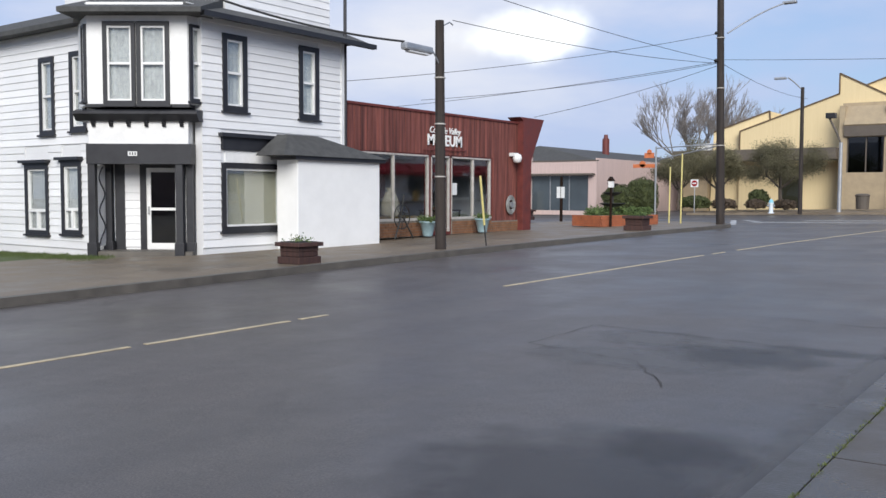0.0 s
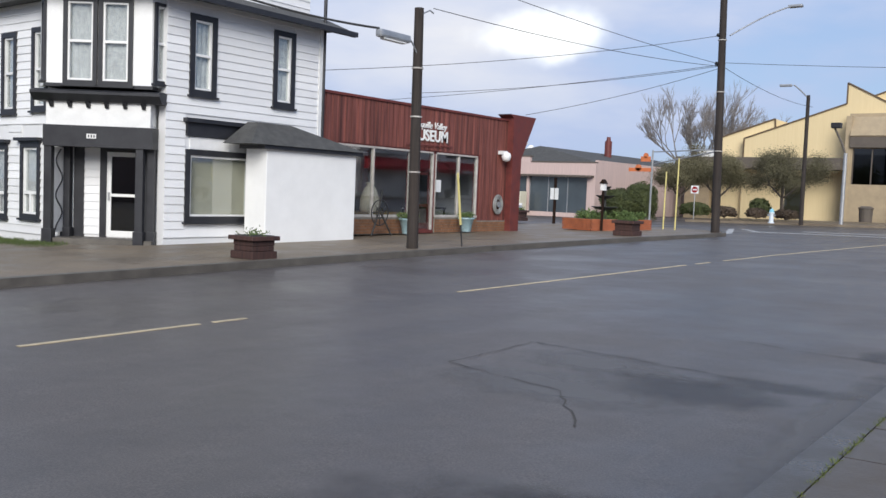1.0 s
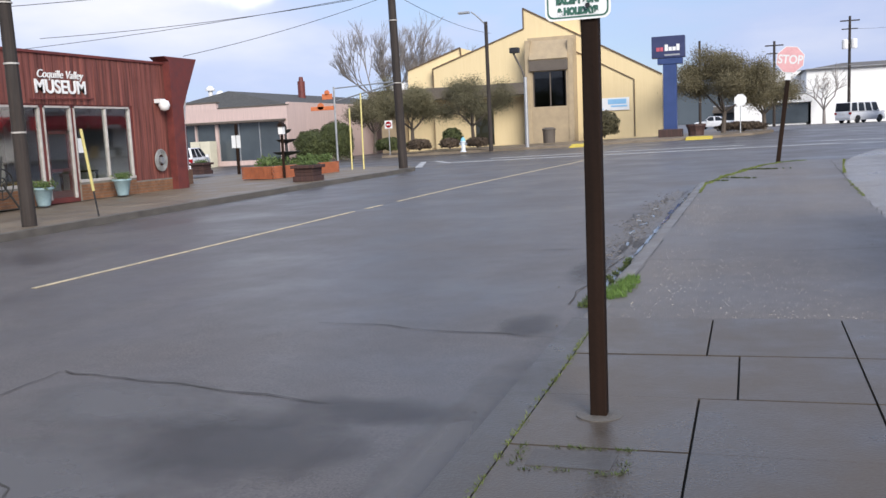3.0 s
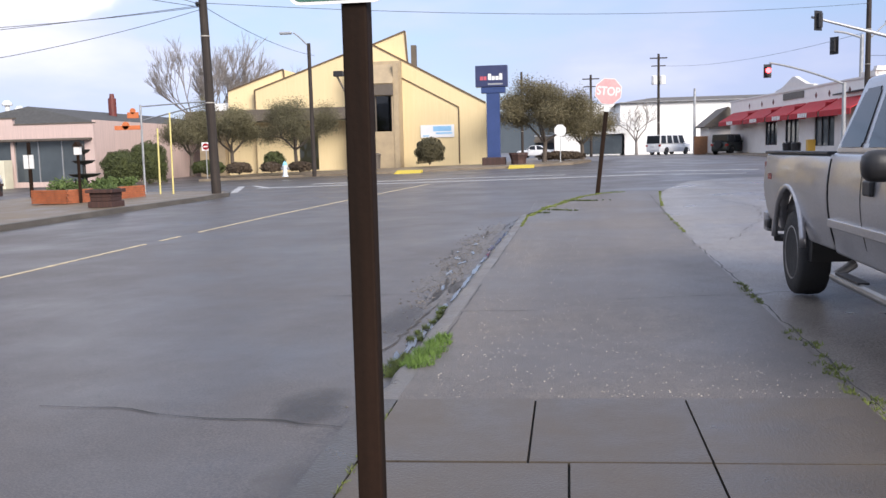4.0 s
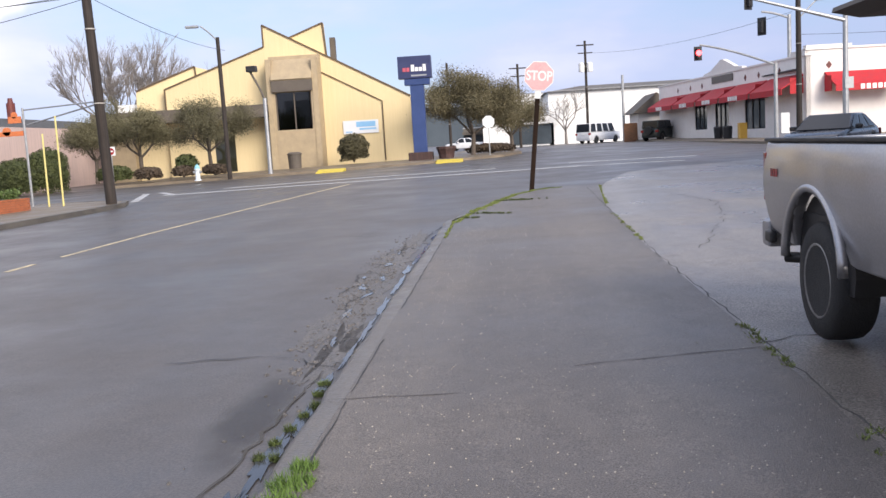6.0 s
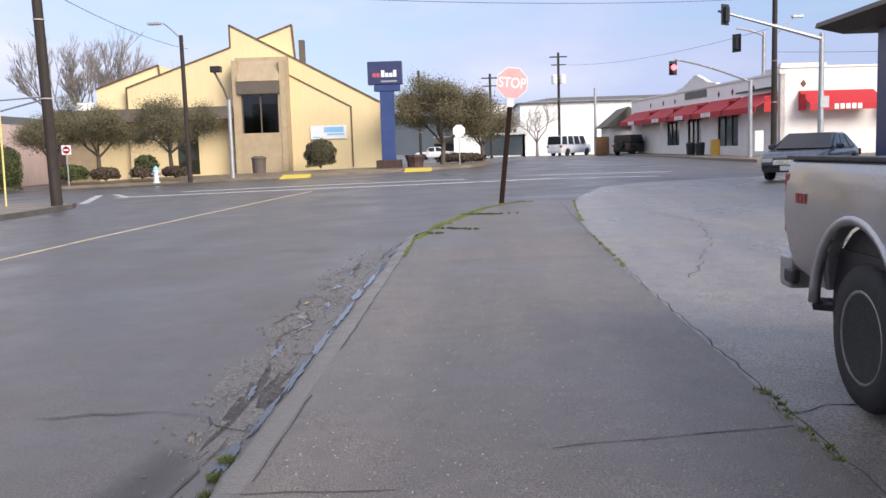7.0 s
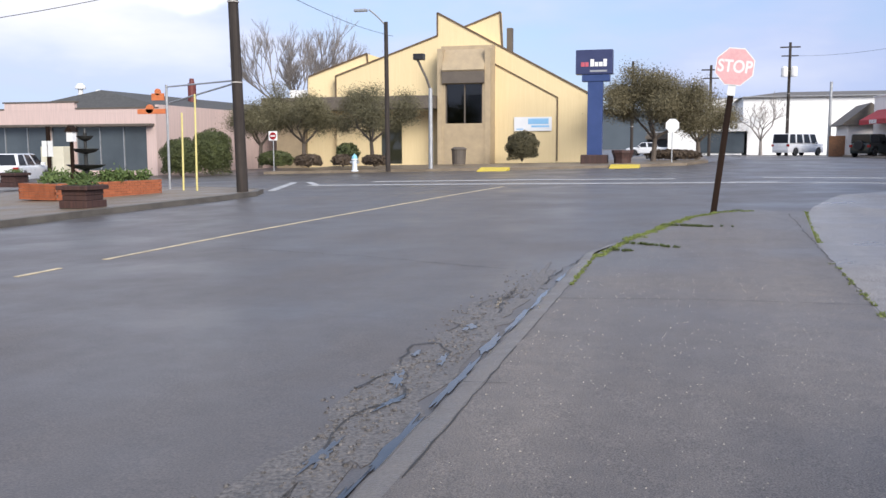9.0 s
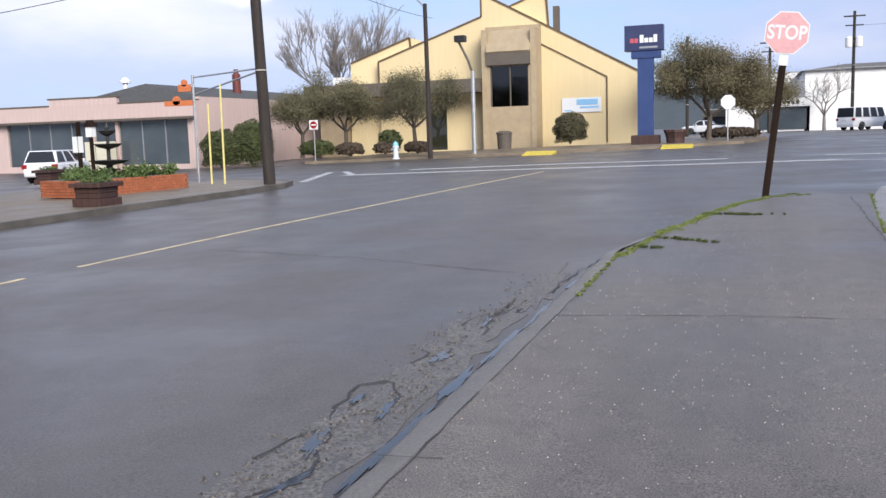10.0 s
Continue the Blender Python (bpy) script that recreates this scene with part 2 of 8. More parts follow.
M_AWNING = surf("red_canvas", (0.46, 0.014, 0.022), (0.34, 0.010, 0.017), 0.7, 3, 0.1)
M_GLASS = glass("window_glass")
M_DGLASS = glass("tinted_glass", (0.22, 0.25, 0.27))
M_FARGLASS = surf("reflecting_shop_glass", (0.075, 0.092, 0.105), (0.05, 0.063, 0.074), 0.12, 0.5, 0, spec=0.6)
M_ROOM = surf("dim_interior", (0.16, 0.145, 0.12), (0.10, 0.09, 0.075), 0.9, 1)
M_CURTAIN = surf("lace_curtain", (0.80, 0.79, 0.77), (0.58, 0.57, 0.55), 0.9, 9, 0.4)
M_BLIND = surf("pale_blind", (0.70, 0.66, 0.52), (0.50, 0.47, 0.36), 0.8, 0.6, 0.05)
M_POLE = boards("creosoted_pole", (0.04, 0.03, 0.025), (0.02, 0.016, 0.014), 0.85)
M_POST = boards("brown_post", (0.026, 0.0135, 0.0085), (0.010, 0.006, 0.004), 0.8)
M_POST.node_tree.nodes["Principled BSDF"].inputs["Specular IOR Level"].default_value = 0.15
M_STEEL = surf("galvanised_steel", (0.45, 0.46, 0.47), (0.34, 0.35, 0.36), 0.45, 5, 0.08, metal=0.6)
M_BLACK = surf("black_plastic", (0.02, 0.02, 0.022), (0.013, 0.013, 0.015), 0.5, 5, 0.1)
M_CABLE = surf("black_cable", (0.03, 0.03, 0.032), (0.02, 0.02, 0.02), 0.7, 5, 0)
M_BARK = surf("bark", (0.13, 0.105, 0.085), (0.07, 0.056, 0.045), 0.9, 8, 0.6)
M_TWIG = surf("bare_twigs", (0.29, 0.26, 0.24), (0.19, 0.17, 0.155), 0.9, 8, 0)
M_OLIVE = surf("olive_foliage", (0.17, 0.155, 0.085), (0.10, 0.09, 0.05), 0.8, 3, 0.2)
M_RUST = surf("autumn_foliage", (0.185, 0.155, 0.085), (0.105, 0.095, 0.052), 0.8, 2, 0.2)
M_BUSH = surf("shrub_foliage", (0.085, 0.1, 0.03), (0.04, 0.052, 0.018), 0.8, 3, 0.2)
M_GREEN = surf("green_plant", (0.11, 0.16, 0.045), (0.055, 0.09, 0.025), 0.8, 6, 0.2)
M_HEDGE = surf("dark_hedge_foliage", (0.095, 0.068, 0.045), (0.05, 0.036, 0.026), 0.85, 3, 0.2)
M_CLIPPED = surf("clipped_shrub_foliage", (0.10, 0.088, 0.045), (0.055, 0.05, 0.027), 0.85, 3, 0.2)
# the woods' colour is paled to blue-grey to paint in the distance haze
M_HILL = surf("hazed_wooded_hill", (0.085, 0.105, 0.125), (0.06, 0.078, 0.095), 0.95, 0.05, 0)


# ---- building helpers ----
def height(x, y):
    """The road's rise away from the start and its fall towards the far kerb."""
    return 0.0095 * min(y, 80) + 0.018 * min(max(x, -36), 4)


class Frame:
    """A wall's own axes: u along it, n out of it, z up."""

    def __init__(self, ox, oy, ux, uy, nx, ny, oz=0.0):
        k, j = math.hypot(ux, uy), math.hypot(nx, ny)
        self.o, self.u, self.n = Vector((ox, oy, oz)), Vector((ux / k, uy / k, 0)), Vector((nx / j, ny / j, 0))

    def at(self, u, n, z):
        return self.o + self.u * u + self.n * n + Vector((0, 0, z))

    def box(self, bm, u0, u1, n0, n1, z0, z1):
        hexa(bm, [self.at(u, n, z) for z in (z0, z1) for u, n in ((u0, n0), (u1, n0), (u1, n1), (u0, n1))])
        return bm

    def prism(self, bm, pts, n0, n1):
        """pts: (u, z) round the outline; extruded from n0 to n1."""
        a, b = [bm.verts.new(self.at(u, n0, z)) for u, z in pts], [bm.verts.new(self.at(u, n1, z)) for u, z in pts]
        solid(bm, a, b)
        return bm

    def section(self, bm, pts, u0, u1):
        """pts: (n, z) round a section; run along u."""
        a, b = [bm.verts.new(self.at(u0, n, z)) for n, z in pts], [bm.verts.new(self.at(u1, n, z)) for n, z in pts]
        solid(bm, a, b)
        return bm


def solid(bm, a, b):
    k = len(a)
    for i in range(k):
        bm.faces.new((a[i], a[(i + 1) % k], b[(i + 1) % k], b[i]))
    bm.faces.new(a[::-1])
    bm.faces.new(b)


def hexa(bm, p):
    v = [bm.verts.new(q) for q in p]
    for f in ((3, 2, 1, 0), (4, 5, 6, 7), (0, 1, 5, 4), (1, 2, 6, 5), (2, 3, 7, 6), (3, 0, 4, 7)):
        bm.faces.new([v[i] for i in f])


def box(bm, x0, x1, y0, y1, z0, z1):
    hexa(bm, [Vector((x, y, z)) for z in (z0, z1) for x, y in ((x0, y0), (x1, y0), (x1, y1), (x0, y1))])
    return bm


def cone(bm, p, q, r0, r1, seg=10):
    """A tapered round bar from p to q."""
    p, q = Vector(p), Vector(q)
    d = (q - p).normalized()
    s = d.orthogonal().normalized()
    t = d.cross(s)
    ring = lambda c, r: [bm.verts.new(c + s * r * math.cos(a) + t * r * math.sin(a)) for a in (2 * math.pi * i / seg for i in range(seg))]
    solid(bm, ring(p, r0), ring(q, r1))
    return bm


def lathe(bm, prof, seg=18, c=(0, 0, 0)):
    """A turned form from (r, z) pairs."""
    rings = [[bm.verts.new((c[0] + r * math.cos(2 * math.pi * i / seg), c[1] + r * math.sin(2 * math.pi * i / seg), c[2] + z)) for i in range(seg)] for r, z in prof]
    for a, b in zip(rings, rings[1:]):
        for i in range(seg):
            bm.faces.new((a[i], a[(i + 1) % seg], b[(i + 1) % seg], b[i]))
    bm.faces.new(rings[0][::-1])
    bm.faces.new(rings[-1])
    return bm


def B():
    return bmesh.new()


def thing(name, at, label, category, group="", rz=0.0, kind=""):
    ob = new(name)
    ob.empty_display_size = 0.2
    ob.matrix_basis = pose(*at, 0, 0, rz)
    return tagged(ob, label, category, group, kind)


def part(name, bm, material, parent=None, label="", world_space=False, smooth=False, bevel=0.0, flip=True):
    """Links a bmesh as one mesh object under a thing or a part."""
    if bevel:
        bmesh.ops.bevel(bm, geom=list(bm.edges), offset=bevel, segments=2, affect="EDGES", profile=0.6, clamp_overlap=True)
    if world_space and parent is not None:
        m = parent.matrix_basis.copy()
        if parent.parent is not None:
            m = parent.parent.matrix_basis @ m
        bm.transform(m.inverted())
    if flip:
        bmesh.ops.recalc_face_normals(bm, faces=list(bm.faces))
    me = bpy.data.meshes.new(name)
    bm.to_mesh(me)
    bm.free()
    me.materials.append(material)
    if smooth:
        for p in me.polygons:
            p.use_smooth = True
    ob = new(name, me)
    ob.parent = parent
    if label:
        ob["label"] = label
    return ob


def settle(obs, pivot, move, scale=1.0, turn=0.0):
    """Sets finished things on their plot: scaled and turned about a pivot, then moved."""
    p = Vector(pivot)
    m = Matrix.Translation(p + Vector(move)) @ Matrix.Rotation(radians(turn), 4, "Z") @ Matrix.Scale(scale, 4) @ Matrix.Translation(-p)
    for ob in obs:
        ob.matrix_basis = m @ ob.matrix_basis


def setting(name, bm, material, label, category="", smooth=False, bevel=0.0):
    ob = part(name, bm, material, smooth=smooth, bevel=bevel)
    return tagged(ob, label, category or name.split("_")[0], "", "structure")


def cells(u0, u1, z0, z1, holes):
    """The rectangle less its holes, as rectangles."""
    us = sorted({u0, u1, *[min(max(v, u0), u1) for q in holes for v in q[:2]]})
    zs = sorted({z0, z1, *[min(max(v, z0), z1) for q in holes for v in q[2:4]]})
    for a, b in zip(us, us[1:]):
        for c, d in zip(zs, zs[1:]):
            m, k = (a + b) / 2, (c + d) / 2
            if not any(q[0] < m < q[1] and q[2] < k < q[3] for q in holes):
                yield a, b, c, d


def pierced(F, u0, u1, z0, z1, holes, n0, n1):
    bm = B()
    for a, b, c, d in cells(u0, u1, z0, z1, holes):
        F.box(bm, a, b, n0, n1, c, d)
    bmesh.ops.remove_doubles(bm, verts=list(bm.verts), dist=0.0005)
    return bm


def clapboards(F, wall, u0, u1, z0, z1, holes, step=0.2, material=None):
    """Lapped boards, each a piece of its own, cut round the openings."""
    k = max(1, round((z1 - z0) / step))
    step = (z1 - z0) / k
    for i in range(k):
        c, d = z0 + i * step, z0 + (i + 1) * step
        cuts = sorted((q[0], q[1]) for q in holes if q[2] < d - 0.02 and q[3] > c + 0.02)
        at = u0
        for a, b in cuts + [(u1, u1)]:
            if a - at > 0.05:
                bm = B()
                F.section(bm, [(0.0, c), (0.036, c), (0.036, c + 0.012), (0.014, d), (0.0, d)], at, min(a, u1))
                part("board", bm, material or M_WHITE, wall, world_space=True)
            at = max(at, b)


def sash_window(F, house, u0, u1, z0, z1, casing=0.14, mid=True, hood=False, behind=None, low=None, pane=None, name="window"):
    """A sash window in its dark casing: the opening is u0..u1, z0..z1."""
    bm = B()
    c = casing
    F.box(bm, u0 - c, u0, -0.02, 0.07, z0 - c, z1 + c)
    F.box(bm, u1, u1 + c, -0.02, 0.07, z0 - c, z1 + c)
    F.box(bm, u0, u1, -0.02, 0.07, z1, z1 + c)
    F.box(bm, u0, u1, -0.02, 0.07, z0 - c, z0)
    w = part(name, bm, M_DARK, house, "sash window in a charcoal casing", True)
    bm = B()
    F.box(bm, u0 - c - 0.05, u1 + c + 0.05, 0.0, 0.12, z0 - c - 0.05, z0 - c)
    part("sill", bm, M_DARK, w, "", True)
    if hood:
        bm = B()
        F.box(bm, u0 - c - 0.04, u1 + c + 0.04, 0.0, 0.1, z1 + c, z1 + c + 0.05)
        F.box(bm, u0 - c - 0.1, u1 + c + 0.1, 0.0, 0.2, z1 + c + 0.05, z1 + c + 0.13)
        part("hood", bm, M_DARK, w, "", True)
    s = 0.05
    bm = B()
    F.box(bm, u0, u0 + s, -0.06, 0.03, z0, z1)
    F.box(bm, u1 - s, u1, -0.06, 0.03, z0, z1)
    F.box(bm, u0 + s, u1 - s, -0.06, 0.03, z1 - s, z1)
    F.box(bm, u0 + s, u1 - s, -0.06, 0.03, z0, z0 + s)
    if mid:
        zm = (z0 + z1) / 2
        F.box(bm, u0 + s, u1 - s, -0.06, 0.034, zm - 0.03, zm + 0.03)
    if low:
        zl = z0 + low
        F.box(bm, u0 + s, u1 - s, -0.06, 0.034, zl - 0.04, zl + 0.04)
        um = (u0 + u1) / 2
        F.box(bm, um - 0.05, um + 0.05, -0.06, 0.034, z0 + s, zl - 0.04)
    part("frame", bm, M_WTRIM, w, "white sash frame", True)
    bm = B()
    F.box(bm, u0 + s, u1 - s, -0.03, -0.022, z0 + s, z1 - s)
    g = part("pane", bm, pane or M_GLASS, w, "", True)
    g.visible_shadow = False
    if behind:
        bm = B()
        k = max(6, int((u1 - u0) / 0.06))
        pts = [(u0 + (u1 - u0) * i / k, -0.085 - 0.02 * (i % 2)) for i in range(k + 1)]
        v = [[bm.verts.new(F.at(u, n, z)) for u, n in pts] for z in (z0, z1)]
        q = [[bm.verts.new(F.at(u, n - 0.01, z)) for u, n in pts] for z in (z0, z1)]
        for i in range(k):
            bm.faces.new((v[0][i], v[0][i + 1], v[1][i + 1], v[1][i]))
            bm.faces.new((q[0][i], q[0][i + 1], q[1][i + 1], q[1][i]))
        part("curtain", bm, behind, w, "", True)
    return w


# ---- ground, road, kerbs, pavements ----
def sheet(xs, ys, lift, inside=None):
    bm = B()
    grid = [[bm.verts.new((x, y, height(x, y) + lift)) for x in xs] for y in ys]
    for j in range(len(ys) - 1):
        for i in range(len(xs) - 1):
            bm.faces.new((grid[j][i], grid[j][i + 1], grid[j + 1][i + 1], grid[j + 1][i]))
    return bm


def steps(a, b, d):
    k = max(1, round((b - a) / d))
    return [a + (b - a) * i / k for i in range(k + 1)]


GX = [-900, -400, -200, -100, -60, -40, -30] + steps(-24, 24, 2) + [30, 45, 70, 120, 250, 500, 900]
GY = [-600, -200, -80, -40] + steps(-20, 100, 4) + [110, 130, 170, 250, 400, 800, 1500]
setting("ground", sheet(GX, GY, -0.03), M_ROAD, "damp dark grey asphalt street rising gently to a crossing", "road", smooth=True)


def ribbon(path, w, z, lift, thick=0.0):
    """A band of width w along a path of (x, y), laid on the road's rise."""
    bm = B()
    rows = []
    for i, (x, y) in enumerate(path):
        x0, y0 = path[max(i - 1, 0)]
        x1, y1 = path[min(i + 1, len(path) - 1)]
        d = Vector((x1 - x0, y1 - y0)).normalized()
        nx, ny = d.y * w / 2, -d.x * w / 2
        zz = height(x, y) + lift
        ring = [(x - nx, y - ny, zz), (x + nx, y + ny, zz), (x + nx, y + ny, zz - thick), (x - nx, y - ny, zz - thick)]
        rows.append([bm.verts.new(p) for p in ring])
    for a, b in zip(rows, rows[1:]):
        for i in range(4):
            bm.faces.new((a[i], a[(i + 1) % 4], b[(i + 1) % 4], b[i]))
    bm.faces.new(rows[0][::-1])
    bm.faces.new(rows[-1])
    return bm


def slab(pts, lift, thick):
    """A flat slab over an outline of (x, y), on the road's rise."""
    bm = B()
    a = [bm.verts.new((x, y, height(x, y) + lift - thick)) for x, y in pts]
    b = [bm.verts.new((x, y, height(x, y) + lift)) for x, y in pts]
    solid(bm, a, b)
    return bm
# near kerb: straight, then round the corner to the stop sign
NEAR = [(-1.24 if y < 11 else -1.24 + 0.013 * (y - 11), y) for y in steps(-25, 25, 2.5)] + [(-0.72, 26.4), (-0.4, 27.7), (-0.12, 29.0), (0.24, 30.4), (0.72, 31.65), (1.4, 32.0), (2.3, 31.9)]
setting("kerb_near", ribbon([p for p in NEAR if p[1] <= 10.2] + [(-1.24, 11.2)], 0.2, 0, 0.10, 0.2), M_KERBNEAR, "worn damp concrete kerb along the near pavement", "kerb", bevel=0.0)
FARKERB = [(-13.3, -30), (-13.3, 2), (-13.65, 9), (-13.95, 16), (-14.1, 24), (-13.95, 32), (-13.55, 37.5), (-13.5, 40), (-14.1, 41.7), (-15.4, 42.8), (-17.5, 43.8), (-24, 44.2)]
setting("kerb_far", ribbon(FARKERB, 0.2, 0, 0.12, 0.25), M_KERB, "damp concrete kerb along the far pavement", "kerb")
setting("pavement_far", slab([(-14.2, -30), (-13.4, -30), (-13.4, 2), (-13.75, 9), (-14.05, 16), (-14.2, 24), (-14.05, 32), (-13.65, 37.5), (-13.6, 39.9), (-14.2, 41.6), (-15.5, 42.7), (-17.5, 43.7), (-24, 44.1), (-24, 33), (-19.9, 33), (-19.9, 20), (-19.2, 20), (-19.2, 15.0), (-21.4, 12.9), (-22, 12.7), (-22, 3), (-19, -2), (-19, -30)], 0.116, 0.25), M_FARWALK, "damp brownish concrete pavement before the shops", "pavement")
# asphalt apron past the slabs, and the car park beside it
setting("pavement_apron", slab([(-1.15, 11.2), (1.47, 11.2), (1.55, 15), (1.62, 20), (1.84, 26), (2.34, 31.6), (1.4, 31.95), (0.72, 31.6), (0.24, 30.35), (-0.12, 29.0), (-0.42, 27.75), (-0.71, 26.4), (-0.95, 24.8), (-1.02, 20), (-1.09, 15)], 0.085, 0.2), M_APRON, "worn grey asphalt pavement with cracks and moss", "pavement")
lot = slab([(1.5, -20), (4, -20), (4, 38.2), (3.6, 37), (2.8, 34), (2.37, 31.6), (1.87, 26), (1.65, 20), (1.58, 15), (1.5, 11)], -0.012, 0.15)
rest = bpy.data.meshes.new("lot_east")
slab([(4, -20), (30, -20), (30, 42), (16, 42.5), (9, 42), (5.4, 40), (4, 38.2)], -0.012, 0.15).to_mesh(rest)
lot.from_mesh(rest)
bpy.data.meshes.remove(rest)
setting("car_park", lot, M_LOT, "damp worn asphalt car park", "car park")
# centre line, crosswalk and lane marks
LINE = [(-8.6, -20), (-8.5, 5), (-8.4, 13), (-8.1, 22), (-7.8, 28), (-7.25, 34), (-6.7, 39.5), (-6.1, 44.5)]


def marking(name, path, w, material, label):
    return tagged(part(name, ribbon(path, w, 0, -0.022, 0.006), material), label, "road marking", "", "structure")


def along(path, a, b, d=0.8):
    """The stretch from a to b metres along a path."""
    runs = [0.0]
    for p, q in zip(path, path[1:]):
        runs.append(runs[-1] + math.dist(p, q))
    out = []
    for s in steps(a, min(b, runs[-1]), d):
        i = max(k for k in range(len(path) - 1) if runs[k] <= s + 1e-6)
        f = (s - runs[i]) / (runs[i + 1] - runs[i])
        out.append((path[i][0] + (path[i + 1][0] - path[i][0]) * f, path[i][1] + (path[i + 1][1] - path[i][1]) * f))
    return out


# low crumbling kerb of the apron: concrete band, worn nose and short face
bm = B()
rnd = random.Random(5)
edge = along([(-1.24, 11.1)] + [p for p in NEAR if p[1] >= 12 and p[0] < 1.2], 0, 99, 0.22)
rows = []
for i, (x, y) in enumerate(edge):
    q, r = edge[max(i - 1, 0)], edge[min(i + 1, len(edge) - 1)]
    d = Vector((r[0] - q[0], r[1] - q[1])).normalized()
    z = height(x, y)
    j = rnd.uniform(-0.012, 0.012)
    s = rnd.uniform(-0.008, 0.003)
    w = 0.13 if y < 24.5 else 0.06
    rows.append([bm.verts.new(v) for v in ((x + d.y * w, y - d.x * w, z + 0.083), (x - d.y * (0.03 + j), y + d.x * (0.03 + j), z + 0.074 + s), (x - d.y * (0.075 + j), y + d.x * (0.075 + j), z + 0.045 + s), (x - d.y * (0.11 + j), y + d.x * (0.11 + j), z - 0.05))])
for a, b in zip(rows, rows[1:]):
    for i in range(3):
        bm.faces.new((a[i], a[i + 1], b[i + 1], b[i]))
setting("kerb_worn", bm, M_WORNKERB, "worn crumbling low concrete kerb of the asphalt pavement", "kerb", smooth=True)


for a, b in ((8, 25.8), (26.0, 28.15), (28.35, 28.85), (33.25, 42.1), (42.7, 43.5), (44.4, 64.6)):
    marking("trim_centre_line", along(LINE, a, b), 0.08, M_LINE, "worn yellow centre line")
for path, w in (([(-16.0, 50.2), (-14.0, 46.6)], 0.3), ([(-14.6, 47.0), (-8.8, 46.8), (-1, 46.0), (3.2, 45.8)], 0.8), ([(-12.8, 49.8), (-6.8, 50.0), (-0.3, 49.2)], 0.8), ([(0.3, 46.0), (7.2, 45.0)], 0.6), ([(3.0, 49.5), (8.5, 49.0)], 0.6), ([(-14.4, 43.2), (-16.6, 50.0)], 0.3)):
    marking("trim_crossing_line", along(path, 0, 99, 2.0), w, M_WLINE, "worn white crossing line")

# ---- the white corner house ----
HF = Frame(-18.0, 0, 0, 1, 1, 0)
house = thing("house", (-18.0, 17.5, -0.1), "two-storey white clapboard corner house with charcoal trim and corner bay", "house")
front = [(15.79, 16.32, 3.76, 5.45), (18.5, 19.0, 3.74, 5.5), (15.72, 17.6, 0.64, 2.15), (15.72, 17.6, 2.32, 2.58)]
front_cut = [(15.65, 16.46, 3.62, 5.6), (18.36, 19.14, 3.6, 5.64), (15.58, 17.74, 0.5, 2.98)]
wall = part("wall", pierced(HF, 15.0, 20.15, -0.3, 6.1, front, -0.25, 0.0), M_WHITE, house, "white clapboard wall", True)
clapboards(HF, wall, 15.0, 20.15, 0.12, 6.0, front_cut)
sash_window(HF, house, 15.79, 16.32, 3.76, 5.45, behind=M_CURTAIN)
sash_window(HF, house, 18.5, 19.0, 3.74, 5.5, behind=M_CURTAIN)
w = sash_window(HF, house, 15.72, 17.6, 0.64, 2.15, mid=False, behind=None, name="shop_window")
bm = B()
HF.box(bm, 15.6, 17.72, 0.001, 0.09, 2.62, 2.95)
HF.box(bm, 15.5, 17.82, 0.0, 0.2, 2.95, 3.05)
part("fascia", bm, M_DARK, w, "", True)
bm = B()
HF.box(bm, 15.72, 17.6, -0.05, 0.03, 2.3, 2.6)
part("transom_panel", bm, M_WTRIM, w, "", True)
bm = B()
HF.box(bm, 15.7, 17.62, -0.16, -0.12, 0.62, 2.17)
part("blind", bm, M_BLIND, w, "pale drawn blind", True)
bm = B()
HF.box(bm, 20.08, 20.2, -0.3, 0.06, -0.2, 6.0)
part("corner_board", bm, M_WTRIM, house, "", True)
bm = cone(B(), (-18.0, 20.3, 0.3), (-18.0, 20.3, 7.5), 0.05, 0.05)
part("downpipe", bm, M_DARK, house, "dark downpipe", True)
# side wall along the other street
HS = Frame(-20.9, 13.9, -1, 0, 0, -1)
side = [(0.45, 0.95, 3.25, 5.1), (1.95, 2.45, 3.2, 5.05), (0.75, 1.45, 0.5, 2.2), (2.35, 3.3, 0.45, 2.15)]
wall = part("wall", pierced(HS, -0.2, 9, -0.5, 6.1, side, -0.25, 0.0), M_WHITE, house, "white clapboard side wall", True)
clapboards(HS, wall, -0.2, 9, 0.0, 6.0, [(a - 0.12, b + 0.12, c - 0.12, d + (0.55 if c < 2 else 0.12)) for a, b, c, d in side])
for a, b, c, d in side:
    w = sash_window(HS, house, a, b, c, d, casing=0.12, behind=M_CURTAIN, hood=c < 2, mid=c > 2, low=0.55 if c < 2 else None)
